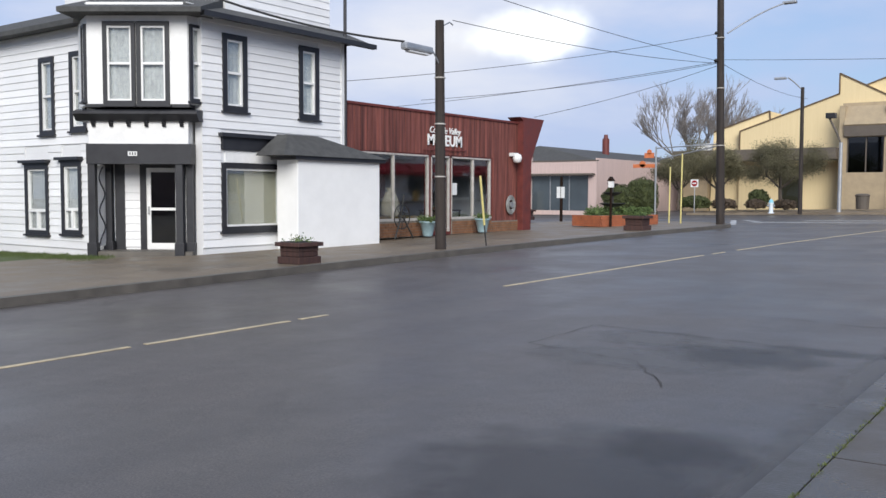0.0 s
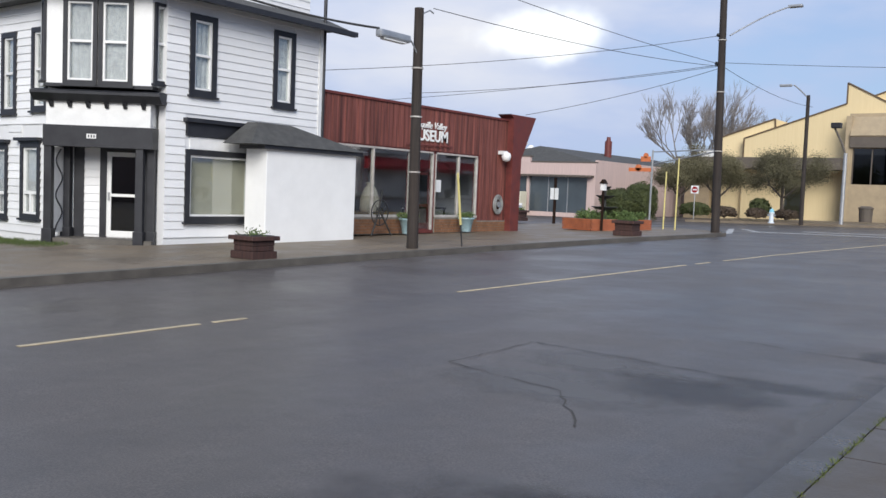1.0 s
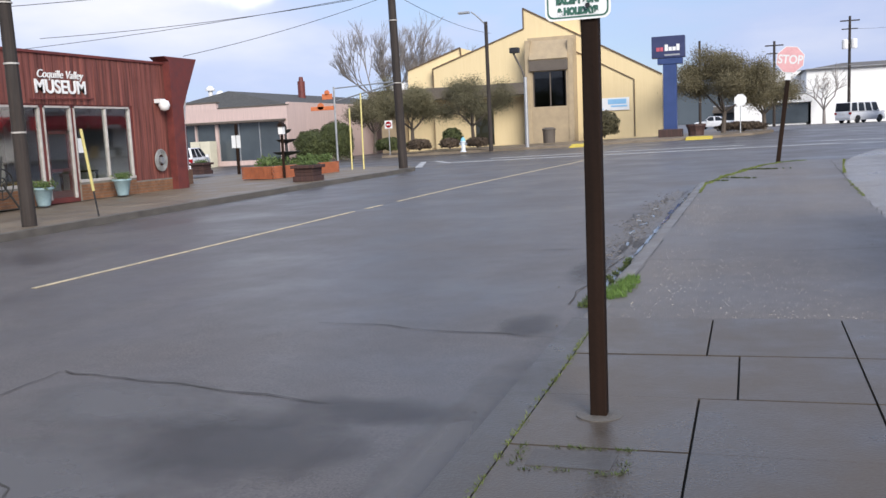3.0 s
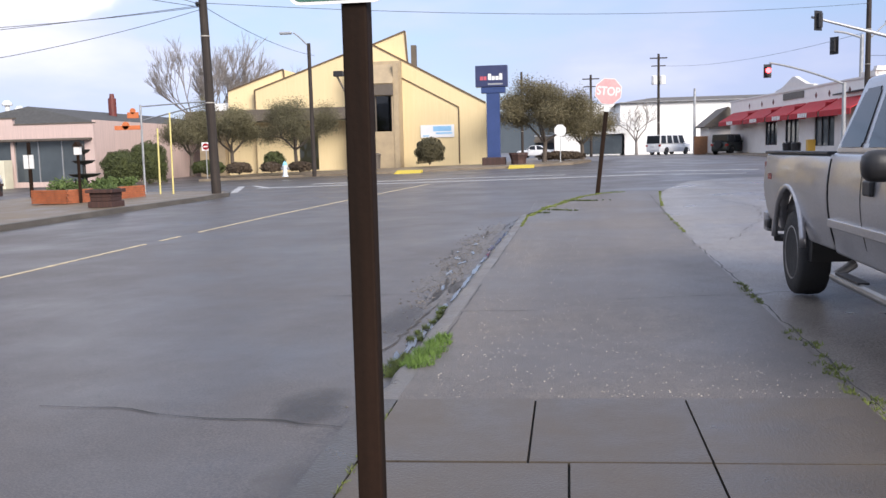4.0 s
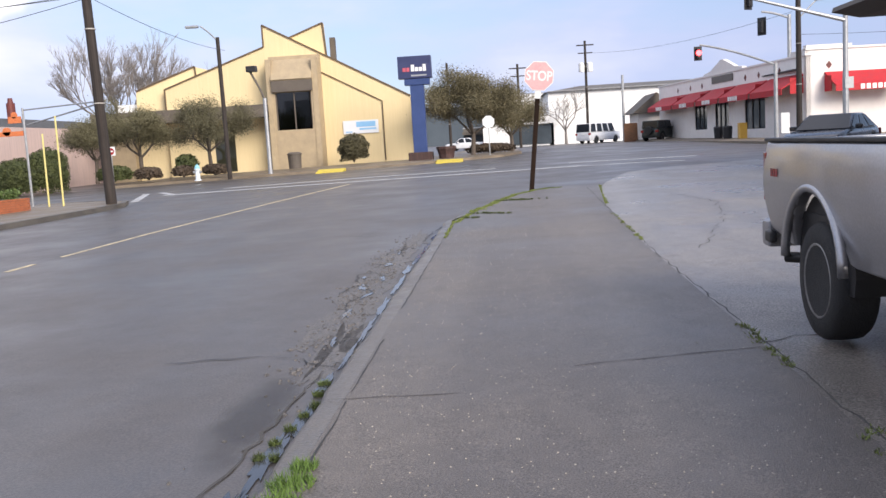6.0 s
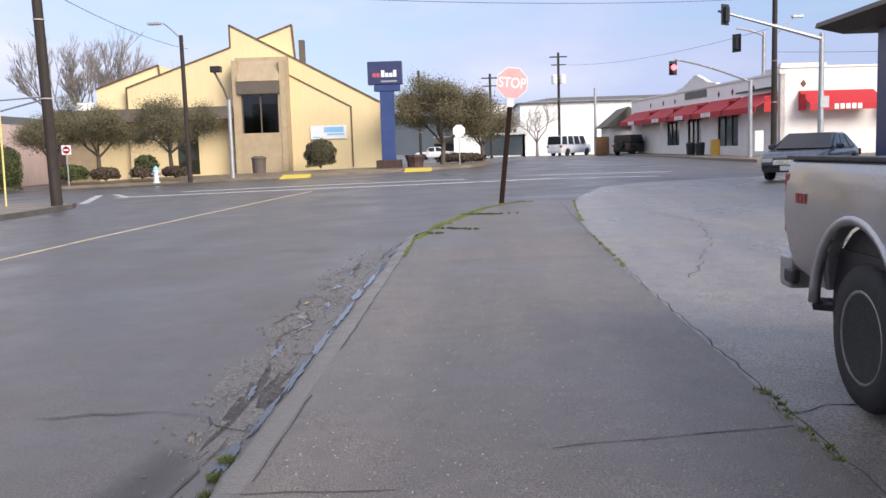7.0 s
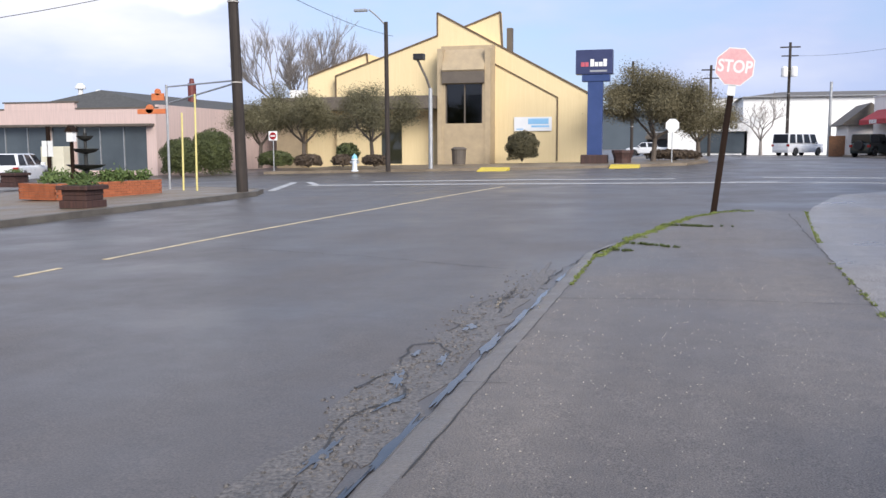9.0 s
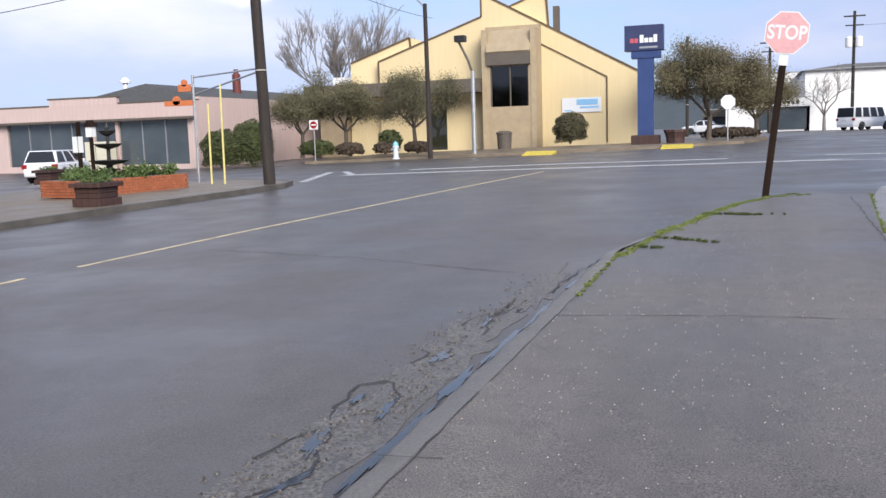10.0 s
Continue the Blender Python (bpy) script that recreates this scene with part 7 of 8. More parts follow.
tagged(part("foliage", bm, M_GREEN, bed, "leafy green plants", flip=False), kind="stuff")
fx, fy = -18.1, 37.7
fount = thing("fountain", (fx, fy, height(fx, fy) + 0.116 + HT - 0.1), "dark tiered garden fountain in the brick bed", "fountain")
M_IRON = surf("dark_cast_iron", (0.03, 0.03, 0.028), (0.018, 0.018, 0.017), 0.55, 8, 0.2)
part("column", lathe(B(), [(0.2, 0), (0.1, 0.15), (0.1, 0.5), (0.06, 0.6), (0.06, 1.0), (0.05, 1.1), (0.05, 1.5), (0.07, 1.6), (0.02, 1.75)], 14), M_IRON, fount)
for z, r in ((0.45, 0.6), (0.95, 0.42), (1.35, 0.26)):
    part("bowl", lathe(B(), [(0.06, z), (r * 0.7, z + 0.06), (r, z + 0.16), (r * 0.97, z + 0.17), (r * 0.6, z + 0.1), (0.05, z + 0.08)], 20), M_IRON, fount)
bh = thing("bird_house", (-17.45, 36.2, height(-17.45, 36.2) + 0.116), "small white bird house on a dark post", "bird house")
part("post", box(B(), -0.04, 0.04, -0.04, 0.04, 0, 1.75), M_POST, bh)
part("box", box(B(), -0.1, 0.1, -0.1, 0.1, 1.72, 2.02), M_WTRIM, bh, "", bevel=0.01)
part("roof", side_prism([(-0.14, 2.01), (0.14, 2.01), (0, 2.2)], -0.14, 0.14), M_POST, bh)
sp = thing("sign_post", (-23.6, 42.9, height(-23.6, 42.9) + 0.03), "brown timber post with two small white plates", "sign post")
part("post", box(B(), -0.06, 0.06, -0.06, 0.06, 0, 2.5), M_POST, sp, "", bevel=0.006)
for x in (-0.13, 0.13):
    part("plate", box(B(), x - 0.11, x + 0.11, -0.085, -0.065, 1.35, 1.95), M_SIGNW, sp)
ck = thing("cabinet", (-33.6, 57.2, -0.1), "pale metal cabinet standing by the pink shop wall", "cabinet")
part("body", box(B(), -0.7, 0.7, -0.4, 0.4, 0, 1.9), M_BLIND, ck, "", bevel=0.02)
part("door_gap", box(B(), -0.01, 0.01, -0.41, -0.4, 0.1, 1.8), M_DARK, ck)
M_BLUEPOT = surf("pale_blue_glaze", (0.29, 0.4, 0.43), (0.21, 0.31, 0.34), 0.35, 5, 0.05)
pots = []
for i, y in enumerate((25.25, 28.75)):
    pot = thing("flower_pot", (-18.75, y, height(-18.7, y) + 0.116), "pale blue glazed pot with trailing plants", "flower pot", "blue pots by the museum door")
    pots.append(pot)
    part("pot", lathe(B(), [(0.17, 0), (0.18, 0.04), (0.27, 0.46), (0.31, 0.48), (0.31, 0.54), (0.27, 0.54), (0.23, 0.47)], 22), M_BLUEPOT, pot, "", smooth=True)
    bm = B()
    rnd = random.Random(40 + i)
    leaves(bm, [Vector((rnd.uniform(-0.28, 0.28), rnd.uniform(-0.28, 0.28), 0.62)) for _ in range(16)], 420, 0.06, 0.05, rnd)
    part("foliage", bm, M_GREEN, pot, "", flip=False)
# museum wall things
lamp = thing("wall_lamp", (-19.0, 31.7, 3.05), "white bulbous floodlight fixed to the red wall", "wall lamp")
part("head", lathe(B(), [(0.03, -0.22), (0.15, -0.18), (0.2, -0.02), (0.16, 0.12), (0.05, 0.16)], 16), M_WTRIM, lamp, "", smooth=True)
part("arm", box(B(), -0.3, 0.0, -0.2, 0.1, 0.06, 0.2), M_WTRIM, lamp)
hose = thing("hose_reel", (-19.22, 31.5, 1.1), "grey coiled hose reel hung on the red wall", "hose reel")
bm = B()
for r in (0.32, 0.26, 0.2):
    k = 24
    tube(bm, [(0.05, r * math.cos(2 * math.pi * i / k), r * math.sin(2 * math.pi * i / k) * 1.15) for i in range(k + 1)], 0.035, 6)
part("coil", bm, surf("grey_hose", (0.3, 0.3, 0.29), (0.2, 0.2, 0.19), 0.6, 5, 0.1), hose)
part("hub", lathe(B(), [(0.12, -0.1), (0.12, 0.1)], 12), M_STEEL, hose).matrix_basis = pose(0.02, 0, 0, 0, 90, 0)
iron = thing("iron_wheel_bench", (-18.6, 23.6, height(-18.6, 23.6) + 0.116), "black wrought-iron wheel ornament before the window", "ornament")
bm = B()
for cx, r in ((0, 0.42), (0.0, 0.18)):
    tube(bm, [(0, cx + r * math.cos(2 * math.pi * i / 20), 0.75 + r * math.sin(2 * math.pi * i / 20)) for i in range(21)], 0.022, 6)
for i in range(8):
    a = math.pi / 4 * i
    tube(bm, [(0, 0.05 * math.cos(a), 0.75 + 0.05 * math.sin(a)), (0, 0.42 * math.cos(a), 0.75 + 0.42 * math.sin(a))], 0.014, 5)
part("wheel", bm, M_IRON, iron)
bm = B()
tube(bm, [(0.1, -0.5, 0), (0, -0.05, 0.75), (0, 0.1, 1.5)], 0.03, 6)
tube(bm, [(0.1, 0.5, 0), (0, 0.05, 0.75)], 0.03, 6)
part("stand", bm, M_IRON, iron)
# things in the museum window
M_SACK = surf("cream_sacking", (0.6, 0.55, 0.43), (0.48, 0.43, 0.33), 0.9, 6, 0.3)
sack = thing("grain_sack", (-20.2, 24.9, 0.7), "cream cloth sack in the shop window", "sack")
part("sack", lathe(B(), [(0.3, 0), (0.36, 0.1), (0.34, 0.5), (0.2, 0.85), (0.1, 0.95), (0.2, 1.05)], 16), M_SACK, sack, "", smooth=True)
tb = thing("display_counter", (-20.6, 24.9, 0.12), "low yellowish wooden display counter behind the glass", "counter")
part("top", box(B(), -0.9, 0.9, -1.9, 1.9, 0.5, 0.58), surf("honey_wood", (0.36, 0.23, 0.08), (0.24, 0.15, 0.055), 0.5, 4, 0.1), tb)
for x in (-0.8, 0.8):
    for y in (-1.8, 1.8):
        part("leg", box(B(), x - 0.05, x + 0.05, y - 0.05, y + 0.05, 0, 0.5), M_POST, tb)
clothes = thing("draped_cloth", (-22, 25.2, 2.0), "dark red draped cloth hung inside the museum", "cloth")
bm = B()
for i in range(12):
    box(bm, -0.03 + 0.03 * (i % 2), 0.03 + 0.03 * (i % 2), -1.5 + i * 0.25, -1.25 + i * 0.25, -0.2 - 0.04 * i, 0.35 + 0.02 * i)
part("folds", bm, M_REDTRIM, clothes)
desk = thing("display_table", (-20.9, 28.9, 0.12), "dark wooden display table inside the museum", "table")
part("top", box(B(), -0.4, 0.4, -0.9, 0.9, 0.72, 0.78), M_POST, desk)
for x in (-0.35, 0.35):
    for y in (-0.85, 0.85):
        part("leg", box(B(), x - 0.03, x + 0.03, y - 0.03, y + 0.03, 0, 0.72), M_POST, desk)
nt = tagged(part("notice", MF.box(B(), 27.55, 27.85, -0.035, -0.03, 1.5, 1.95), M_SIGNW), "white paper notice taped inside the window", "notice")

# ---- things before the bank ----
hx, hy = -17.5, 60.0
hyd = thing("fire_hydrant", (hx, hy, height(hx, hy) + 0.12), "pale blue and white fire hydrant at the kerb", "hydrant")
part("barrel", lathe(B(), [(0.2, 0), (0.2, 0.06), (0.14, 0.08), (0.13, 0.6), (0.18, 0.62), (0.18, 0.68), (0.14, 0.7)], 16), surf("hydrant_white", (0.7, 0.75, 0.78), (0.6, 0.66, 0.7), 0.4, 5, 0.05), hyd)
part("bonnet", lathe(B(), [(0.16, 0.7), (0.14, 0.82), (0.08, 0.9), (0.03, 0.92), (0.03, 0.97)], 16), surf("hydrant_blue", (0.25, 0.55, 0.65), (0.2, 0.46, 0.55), 0.4, 5, 0.05), hyd, "blue bonnet")
for s in (-1, 1):
    part("outlet", cone(B(), (0, 0, 0.5), (s * 0.24, 0, 0.5), 0.07, 0.07, 10), M_STEEL, hyd)
lpz = height(-15.9, 62.6) + 0.1
lp = thing("street_lamp", (-16.1, 61.6, lpz), "dark brown street lamp post with a curved arm", "street lamp")
part("post", cone(B(), (0, 0, -0.1), (-0.05, 0, 8.2), 0.14, 0.11, 12), M_POLE, lp)
part("arm", tube(B(), arc3((-0.05, 0, 8.0), (-0.9, -0.4, 8.6), 0.25), 0.045), M_STEEL, lp)
part("head", soften(box(B(), -1.75, -1.0, -0.55, -0.25, 8.75, 8.9), 0.05), M_STEEL, lp)
ss = thing("signal_post", (-14.1, 63.4, height(-14.1, 63.4) + 0.1), "grey signal post with a bent camera arm", "signal post")
part("post", cone(B(), (0, 0, -0.1), (0, 0, 4.6), 0.13, 0.11, 12), M_STEEL, ss)
part("arm", tube(B(), [(0, 0, 4.5), (-0.25, 0, 5.2), (-0.75, 0, 6.2)], 0.07), M_BROWN, ss)
part("head", soften(box(B(), -0.95, -0.35, -0.3, 0.2, 6.2, 6.55), 0.04), M_BLACK, ss, "dark camera head")
bin_ = thing("litter_bin", (-13.7, 68.5, height(-13.7, 68.5) + 0.2), "brown litter bin by the bank window bay", "litter bin")
part("body", lathe(B(), [(0.42, 0), (0.46, 0.9), (0.5, 0.92), (0.5, 1.0), (0.3, 1.1)], 16), M_BROWN, bin_)
M_BLUE = surf("blue_paint", (0.028, 0.055, 0.17), (0.022, 0.045, 0.135), 0.45, 2, 0.05)
M_NAVY = surf("navy_sign", (0.035, 0.045, 0.12), (0.03, 0.038, 0.10), 0.4, 2, 0)
bs = thing("bank_sign", (-5.15, 68.2, height(-5.15, 68.2) + 0.12), "tall blue pylon sign with a navy box", "pylon sign")
part("column", soften(box(B(), -0.42, 0.42, -0.25, 0.25, -0.1, 5.0), 0.02), M_BLUE, bs, "blue column")
part("base", soften(box(B(), -0.75, 0.75, -0.5, 0.5, -0.1, 0.5), 0.06), M_PLANT, bs)
sb = part("sign_box", soften(box(B(), -1.1, 0.95, -0.35, 0.35, 5.0, 6.35), 0.03), M_NAVY, bs, "navy sign box")
part("sign_box", soften(box(B(), -0.75, 0.8, -0.3, 0.3, 4.6, 4.98), 0.03), M_BLUE, bs, "small blue lower box")
M_SIGNRED = surf("sign_red", (0.5, 0.1, 0.13), (0.42, 0.08, 0.11), 0.4, 3, 0)
for i, (u, w, top) in enumerate(((-0.8, 0.2, 5.66), (-0.56, 0.18, 5.66), (-0.28, 0.2, 5.82), (-0.04, 0.2, 5.66), (0.2, 0.2, 5.66), (0.44, 0.19, 5.82))):
    part("letter_bar", box(B(), u, u + w, -0.37, -0.35, 5.42, top), M_SIGNRED if i < 2 else M_SIGNW, sb, "red bar of lettering" if i < 2 else "white bar of lettering")
part("letter_bars", box(B(), -0.3, 0.65, -0.36, -0.35, 5.12, 5.22), M_STEEL, sb)
for x, y, r in ((-3.55, 68.6, 0.55),):
    pp = thing("planter", (x, y, height(x, y) + 0.1), "brown brick planter box at the bank corner", "planter")
    part("box", lathe(B(), [(0.5, 0), (0.52, 0.3), (0.62, 0.62), (0.66, 0.64), (0.66, 0.8), (0.55, 0.8)], 8), M_PLANT, pp)
ob = thing("stop_sign", (-0.68, 69, height(-0.68, 69) + 0.1), "octagonal sign seen from its pale back on a steel post", "stop sign")
part("post", cone(B(), (0, 0, 0), (0, 0, 2.5), 0.035, 0.035, 8), M_STEEL, ob)
part("plate", Frame(0, 0, 1, 0, 0, -1, 2.2).prism(B(), oct8(0.42), 0.04, 0.05), M_SIGNW, ob)
M_RAMP = surf("ramp_yellow", (0.62, 0.48, 0.05), (0.46, 0.35, 0.05), 0.7, 4, 0.2)
for x, y in ((-10.1, 61.3), (-3.1, 63.0)):
    bm = B()
    z = height(x, y)
    low = [bm.verts.new((x + u, y + v, z - 0.05)) for u, v in ((-0.8, 0), (0.8, 0.1), (0.8, 1.3), (-0.8, 1.2))]
    top = [bm.verts.new((x + u, y + v, z + h)) for u, v, h in ((-0.8, 0, 0.0), (0.8, 0.1, 0.0), (0.8, 1.3, 0.17), (-0.8, 1.2, 0.17))]
    solid(bm, low, top)
    tagged(part("kerb_ramp", bm, M_RAMP), "yellow tactile kerb ramp at the bank corner", "kerb ramp", "", "structure")
ob = thing("road_sign", (-23.8, 63.0, height(-23.8, 63) + 0.1), "small red and white road sign on a post", "road sign")
part("post", cone(B(), (0, 0, 0), (0, 0, 2.3), 0.035, 0.035, 8), M_STEEL, ob)
part("plate", box(B(), -0.28, 0.28, -0.05, -0.03, 1.85, 2.4), M_SIGNW, ob)
part("disc", lathe(B(), [(0.22, 0.05), (0.22, 0.065)], 18), M_TAIL, ob).matrix_basis = pose(0, 0, 2.12, 90)
part("bar", box(B(), -0.15, 0.15, -0.072, -0.066, 2.08, 2.16), M_SIGNW, ob, "white bar")

# ---- signals and poles of the far side ----
def head3(owner, x, y, z, lit=None, s=1.0, rz=0.0):
    h = part("signal_head", soften(box(B(), -0.2 * s, 0.2 * s, -0.2, 0.05, -0.55 * s, 0.55 * s), 0.03), M_BLACK, owner, "black signal head")
    h.matrix_basis = pose(x, y, z, 0, 0, rz)
    part("backplate", box(B(), -0.42 * s, 0.42 * s, 0.0, 0.02, -0.75 * s, 0.75 * s), M_BLACK, h)
    for i, zz in enumerate((0.36, 0.0, -0.36)):
        m = M_REDLAMP if lit == i else M_BLACK
        lens = part("lens", lathe(B(), [(0.13 * s, 0), (0.13 * s, 0.02)], 14), m, h)
        lens.matrix_basis = pose(0, -0.2, zz * s, 90)
    return h


M_REDLAMP = glow("red_signal_lamp", (1.0, 0.05, 0.06), 6.0)
sa = thing("traffic_signal", (18.0, 60, 0.75), "steel mast-arm traffic signal at the crossing", "traffic signal")
part("post", cone(B(), (0, 0, -0.1), (0, 0, 6.3), 0.17, 0.13, 12), M_STEEL, sa)
part("arm", cone(B(), (0, 0, 6.0), (-5.4, 0.2, 7.65), 0.12, 0.07, 10), M_STEEL, sa, "steel mast arm")
head3(sa, -5.1, -0.1, 7.4, None, 0.72, 35)
part("box", box(B(), -0.1, 0.35, -0.2, 0.2, 2.4, 3.0), M_STEEL, sa)
sc = thing("traffic_signal", (18.0, 72, 0.8), "steel mast-arm traffic signal beyond the crossing", "traffic signal")
part("post", cone(B(), (0, 0, -0.1), (0, 0, 7.2), 0.14, 0.11, 12), M_STEEL, sc)
part("arm", tube(B(), arc3((0, 0, 7.0), (-1.6, 0, 7.1), 0.35), 0.07), M_STEEL, sc)
head3(sc, -1.6, 0, 6.6, None, 0.7, -50)
sd = thing("traffic_signal", (15.2, 63.5, 0.8), "steel mast-arm signal with a lit red lamp", "traffic signal")
part("post", cone(B(), (0, 0, -0.1), (0, 0, 4.1), 0.12, 0.1, 12), M_STEEL, sd)
part("arm", tube(B(), arc3((0, 0, 4.0), (-4.0, 0, 4.75), 0.55, 10), 0.06), M_STEEL, sd)
h = head3(sd, -4.1, 0, 4.85, None, 0.5)
lens = part("lens", lathe(B(), [(0.15, 0), (0.15, 0.02)], 14), M_REDLAMP, h, "lit red lamp")
lens.matrix_basis = pose(0, -0.225, 0.02, 90)
part("notice", box(B(), 0.25, 0.7, -0.05, 0.0, 0.3, 1.4), M_SIGNW, sd)
pb = pole(16.6, 60.3, 9.6, 0.17, 0.13, "tall dark utility pole beside the cream shop", lift=0.05)
part("crossarm", box(B(), -0.6, 0.6, -0.06, 0.06, 9.1, 9.22), M_POLE, pb)
for x in (-0.5, 0, 0.5):
    part("insulator", lathe(B(), [(0.05, 0), (0.08, 0.1), (0.03, 0.2)], 8, (x, 0, 9.22)), M_BLACK, pb)
part("lamp_arm", tube(B(), arc3((0, 0, 6.6), (1.1, 0, 7.4), 0.25), 0.04), M_STEEL, pb)
part("lamp_head", soften(box(B(), 0.9, 1.5, -0.12, 0.12, 7.55, 7.68), 0.03), M_STEEL, pb)
for x, y, h in ((9.4, 105, 10.6), (2.3, 105, 8.7), (-5.1, 105, 9.4), (13.0, 104, 6.8)):
    p = pole(x, y, h, 0.16, 0.12, "far timber utility pole with crossarms", lift=0.0, material=M_POLE if x < 11 else M_STEEL)
    if x < 11 and x > -3:
        part("crossarm", box(B(), -0.9, 0.9, -0.07, 0.07, h - 0.5, h - 0.38), M_POLE, p)
        part("crossarm", box(B(), -0.75, 0.75, -0.07, 0.07, h - 1.3, h - 1.2), M_POLE, p)
    if x == 9.4:
        for s in (-0.45, 0.4):
            part("transformer", lathe(B(), [(0.28, 0), (0.3, 0.1), (0.3, 0.85), (0.2, 0.95)], 14, (s, -0.2, h - 3.2)), M_WTRIM, p, "pale transformer drum")
tv = [tagged(part("litter_bin", lathe(B(), [(0.3, 0), (0.36, 0.8), (0.3, 0.9)], 12, (16.2 - i * 0.1, 74.5 + 2.2 * i, 0.85)), M_BLACK), "dark bin by the shop door", "litter bin", "bins by the shop") for i in range(2)]
yb = tagged(part("newspaper_box", soften(box(B(), 16.2, 16.7, 71.2, 71.8, 0.8, 1.9), 0.03), surf("box_yellow", (0.6, 0.34, 0.04), (0.5, 0.28, 0.03), 0.5, 4, 0)), "yellow newspaper box by the shop window", "newspaper box")
setting("pavement_store", slab([(15.0, 58), (40, 58), (40, 66), (17.6, 66), (15.6, 98), (13.3, 98), (14.4, 64)], 0.12, 0.3), M_FARWALK, "concrete pavement round the cream shop", "pavement")

# ---- far buildings ----
def block(name, x0, x1, y0, y1, h, material, label, z=0.8):
    b = thing(name, ((x0 + x1) / 2, y0, z), label, "building")
    w = part("wall", box(B(), x0, x1, y0, y1, z - 1, h), material, b, "", True)
    part("coping", box(B(), x0 - 0.06, x1 + 0.06, y0 - 0.06, y1 + 0.06, h, h + 0.14), M_STEEL, b, "", True)
    return b


fw = block("shop_building", 6.0, 24, 116, 140, 6.9, M_OFFWHITE, "large plain white hall beyond the crossing")
bm = B()
v = [bm.verts.new(p) for p in ((5.5, 115.5, 6.9), (24.5, 115.5, 6.9), (24.5, 141, 6.9), (5.5, 141, 6.9), (10, 119, 7.6), (24.5, 119, 7.6), (24.5, 137, 7.6), (10, 137, 7.6))]
for f in ((0, 1, 5, 4), (1, 2, 6, 5), (2, 3, 7, 6), (3, 0, 4, 7), (4, 5, 6, 7)):
    bm.faces.new([v[i] for i in f])
part("roof", bm, M_KERB, fw, "low grey roof", True)
fs = block("shop_building", -1.8, 6.5, 116, 135, 4.2, M_OFFWHITE, "low white shop with a dark glazed front")
part("glazing", box(B(), 1.4, 6.2, 115.9, 115.98, 1.0, 3.3), M_FARGLASS, fs, "dark shop glazing", True)
part("fascia", box(B(), 0.8, 6.6, 115.5, 116, 3.35, 4.2), M_OFFWHITE, fs, "", True)
for i in range(8):
    part("letter_bar", box(B(), 2.2 + i * 0.42, 2.45 + i * 0.42, 115.46, 115.5, 3.6, 3.9), M_BLACK, fs, "", True)
fg = block("shop_building", -4.5, 1.0, 126, 140, 3.4, M_KERB, "low grey shop far down the street")
part("awning", box(B(), -4.6, 1.1, 124.6, 126, 2.6, 3.0), M_BROWN, fg, "", True)
part("glazing", box(B(), -4.0, 0.5, 125.9, 125.98, 1.0, 2.5), M_FARGLASS, fg, "", True)
ft = block("shop_building", 2.5, 6.0, 128, 140, 7.4, M_OFFWHITE, "tall white gable far down the street")
hut = thing("hut", (14.4, 100, 0.8), "small brown-gabled hut beside the cream shop", "hut")
part("wall", box(B(), 13.6, 17, 98, 104, 0.3, 3.6), M_CREAM, hut, "", True)
part("roof", side_prism([(13.0, 3.5), (17.6, 3.5), (15.3, 5.4)], 97.4, 104.6), M_BROWN, hut, "", True)
part("fence", box(B(), 12.2, 13.5, 98.2, 98.4, 0.3, 2.6), M_BRICK, hut, "brown fence panel", True)

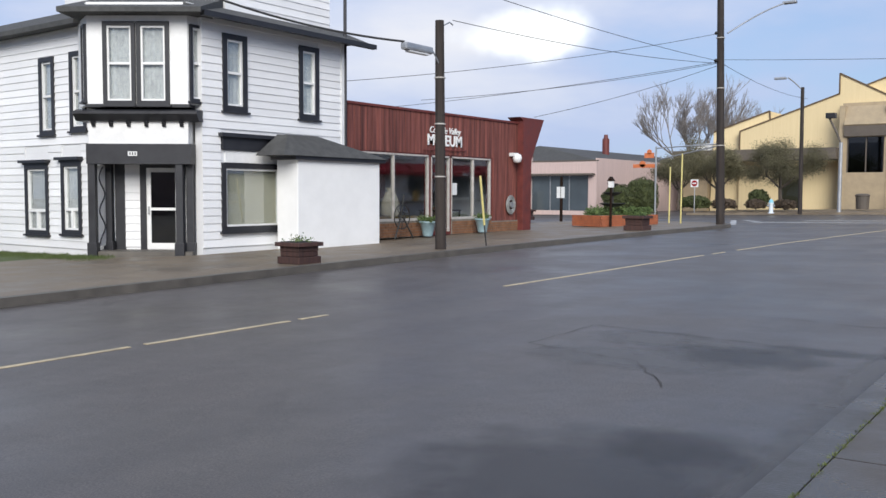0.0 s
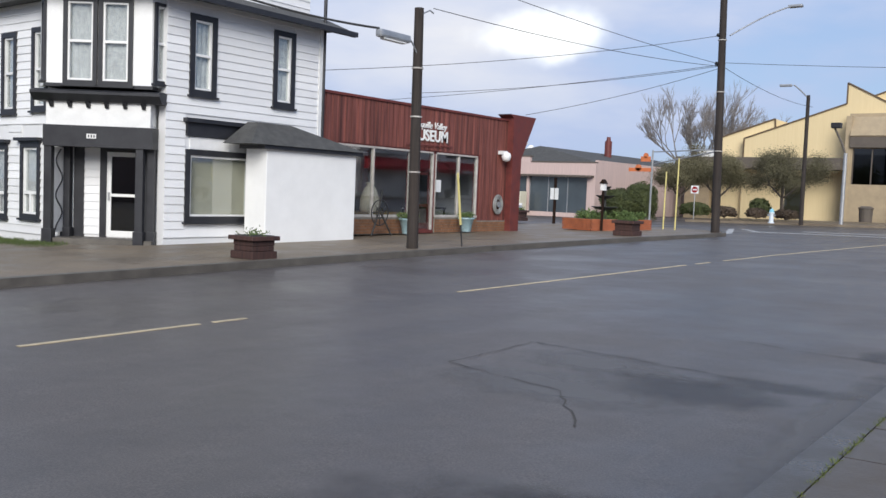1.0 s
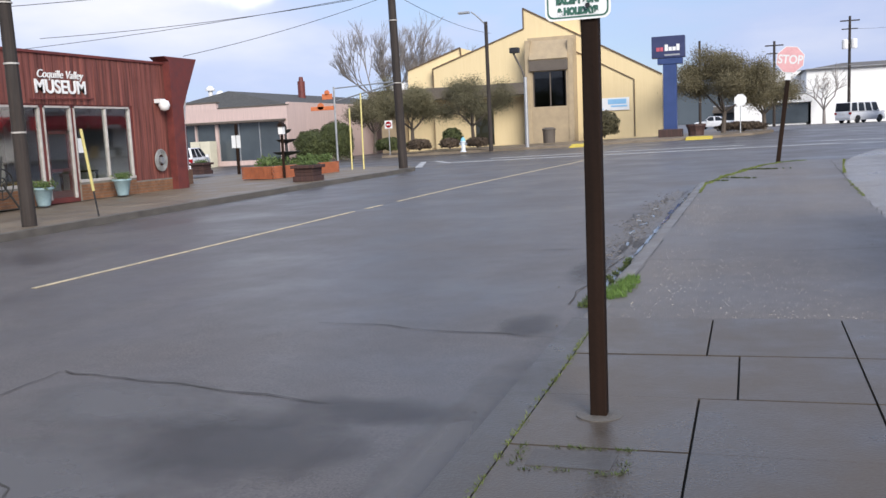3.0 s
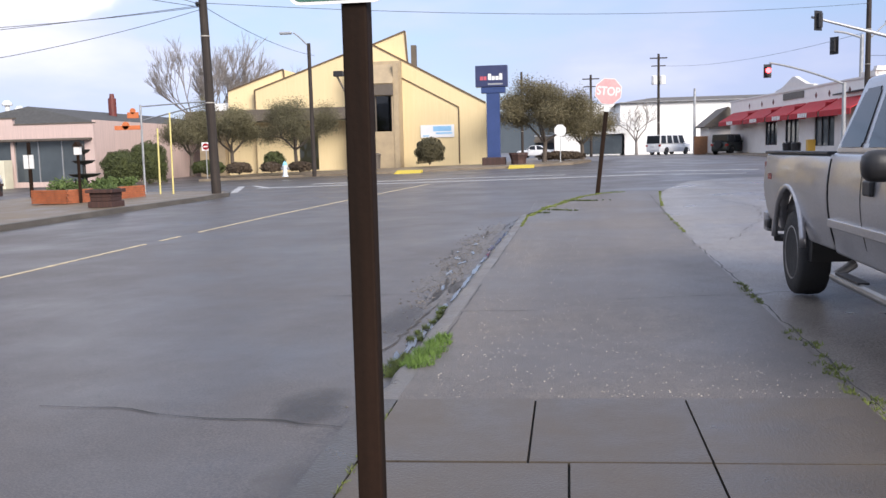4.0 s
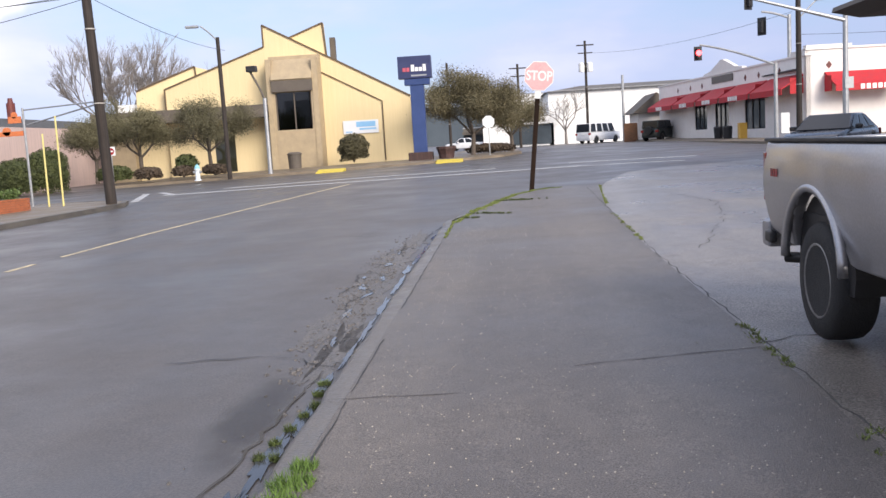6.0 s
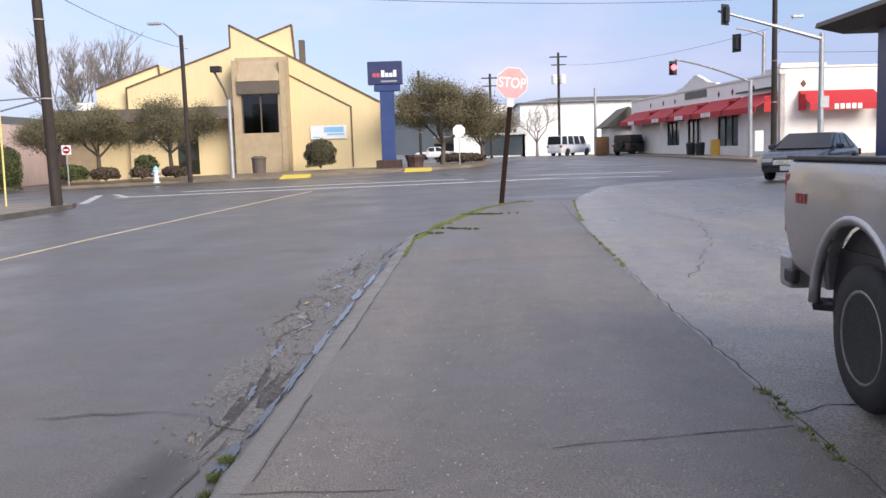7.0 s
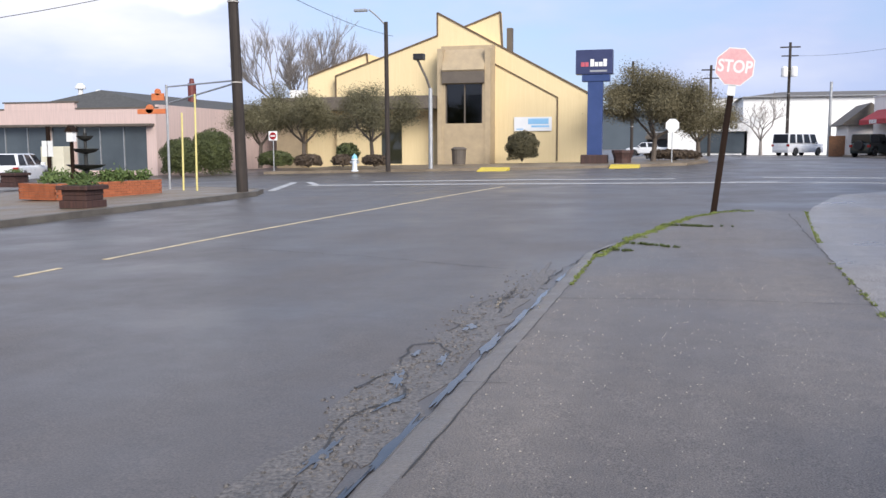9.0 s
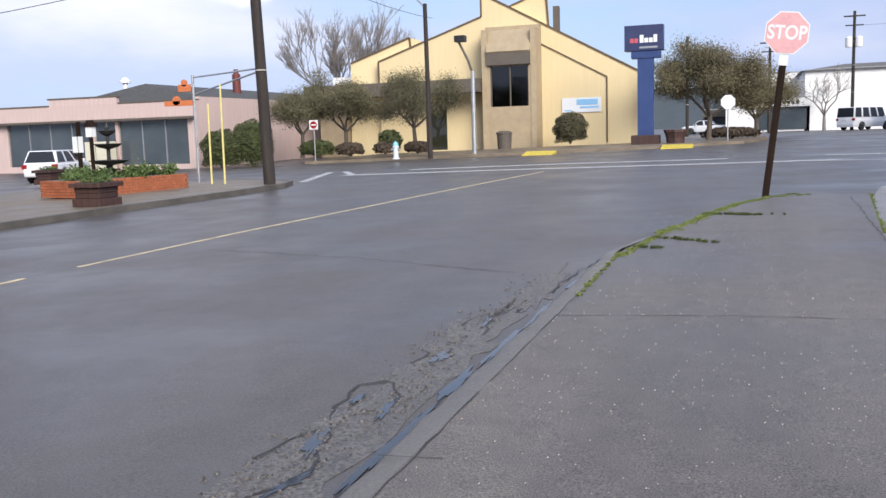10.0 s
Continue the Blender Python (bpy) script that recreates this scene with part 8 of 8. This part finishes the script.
# overhanging building beside the car park
cv = thing("diner_building", (15, 30, 0.5), "dark blue walled building with a wide dark overhanging roof", "building")
part("wall", box(B(), 11.6, 22, 20, 36.6, 0.0, 4.75), M_NAVY, cv, "dark blue wall", True)
part("roof", side_prism([(10.35, 4.98), (11.2, 4.78), (23, 4.78), (23, 5.25), (10.4, 5.12)], 18, 38.0), M_BROWN, cv, "dark overhanging roof", True)
# neighbours behind the camera close the street
for x0, x1, y0, y1, h, m in ((4, 20, -22, -6, 6.5, M_CREAM), (-34, -19.5, -26, 1, 6.0, M_TAN), (-14, 4, -60, -50, 7, M_PINK)):
    block("shop_building", x0, x1, y0, y1, h, m, "plain street building behind the walk", 0.0)

# scrolled panel between the porch posts
lat = part("lattice_panel", BF.box(B(), -1.14, -1.11, -0.66, -0.17, 0.15, 2.2), M_WTRIM, house, "white panel with dark scrollwork", True)
scroll = []
for i in range(49):
    z = 0.2 + 1.95 * i / 48
    scroll.append(BF.at(-1.105, -0.415 + 0.17 * math.sin(z * 7.5), z))
part("scroll", tube(B(), scroll, 0.022, 6), M_DARK, lat, "dark scrollwork", True)

# each building on its plot
settle([house], (-18, 15, -0.1), (-1.5, 0.64, -0.06), 1.065)
settle([lean], (-17.2, 19.3, 0), (-1.2, 0.52, -0.03), 1.057)
settle([museum, lamp, hose, iron, sack, tb, clothes, desk, nt] + pots, (-19.3, 27, 0.05), (-0.4, -0.1, 0.04), 0.985)
settle([bank, ban], (-11, 73, 0.6), (-0.84, 2.75, -0.02), 1.099)
settle([pink, ck], (-28, 58, -0.1), (-3.2, 4.18, -0.29), 1.154)
settle([store], (17.5, 65, 0.6), (1.5, 1.33, 0.5), 0.956, 2.64)
settle([sd], (15.2, 63.5, 0.8), (0.9, -0.68, 0.0), 1.071)
settle([sa], (18, 60, 0.7), (0.31, -1.83, 0.24), 0.978)
settle([bs], (-5.15, 68.2, 0.75), (-0.11, 0.79, 0.0), 1.075)
settle([truck], (1.96, 15.2, 0.18), (0.0, -0.08, 0.0))
settle([sc], (18.0, 72, 0.8), (1.8, 0.0, 0.0), 1.13)
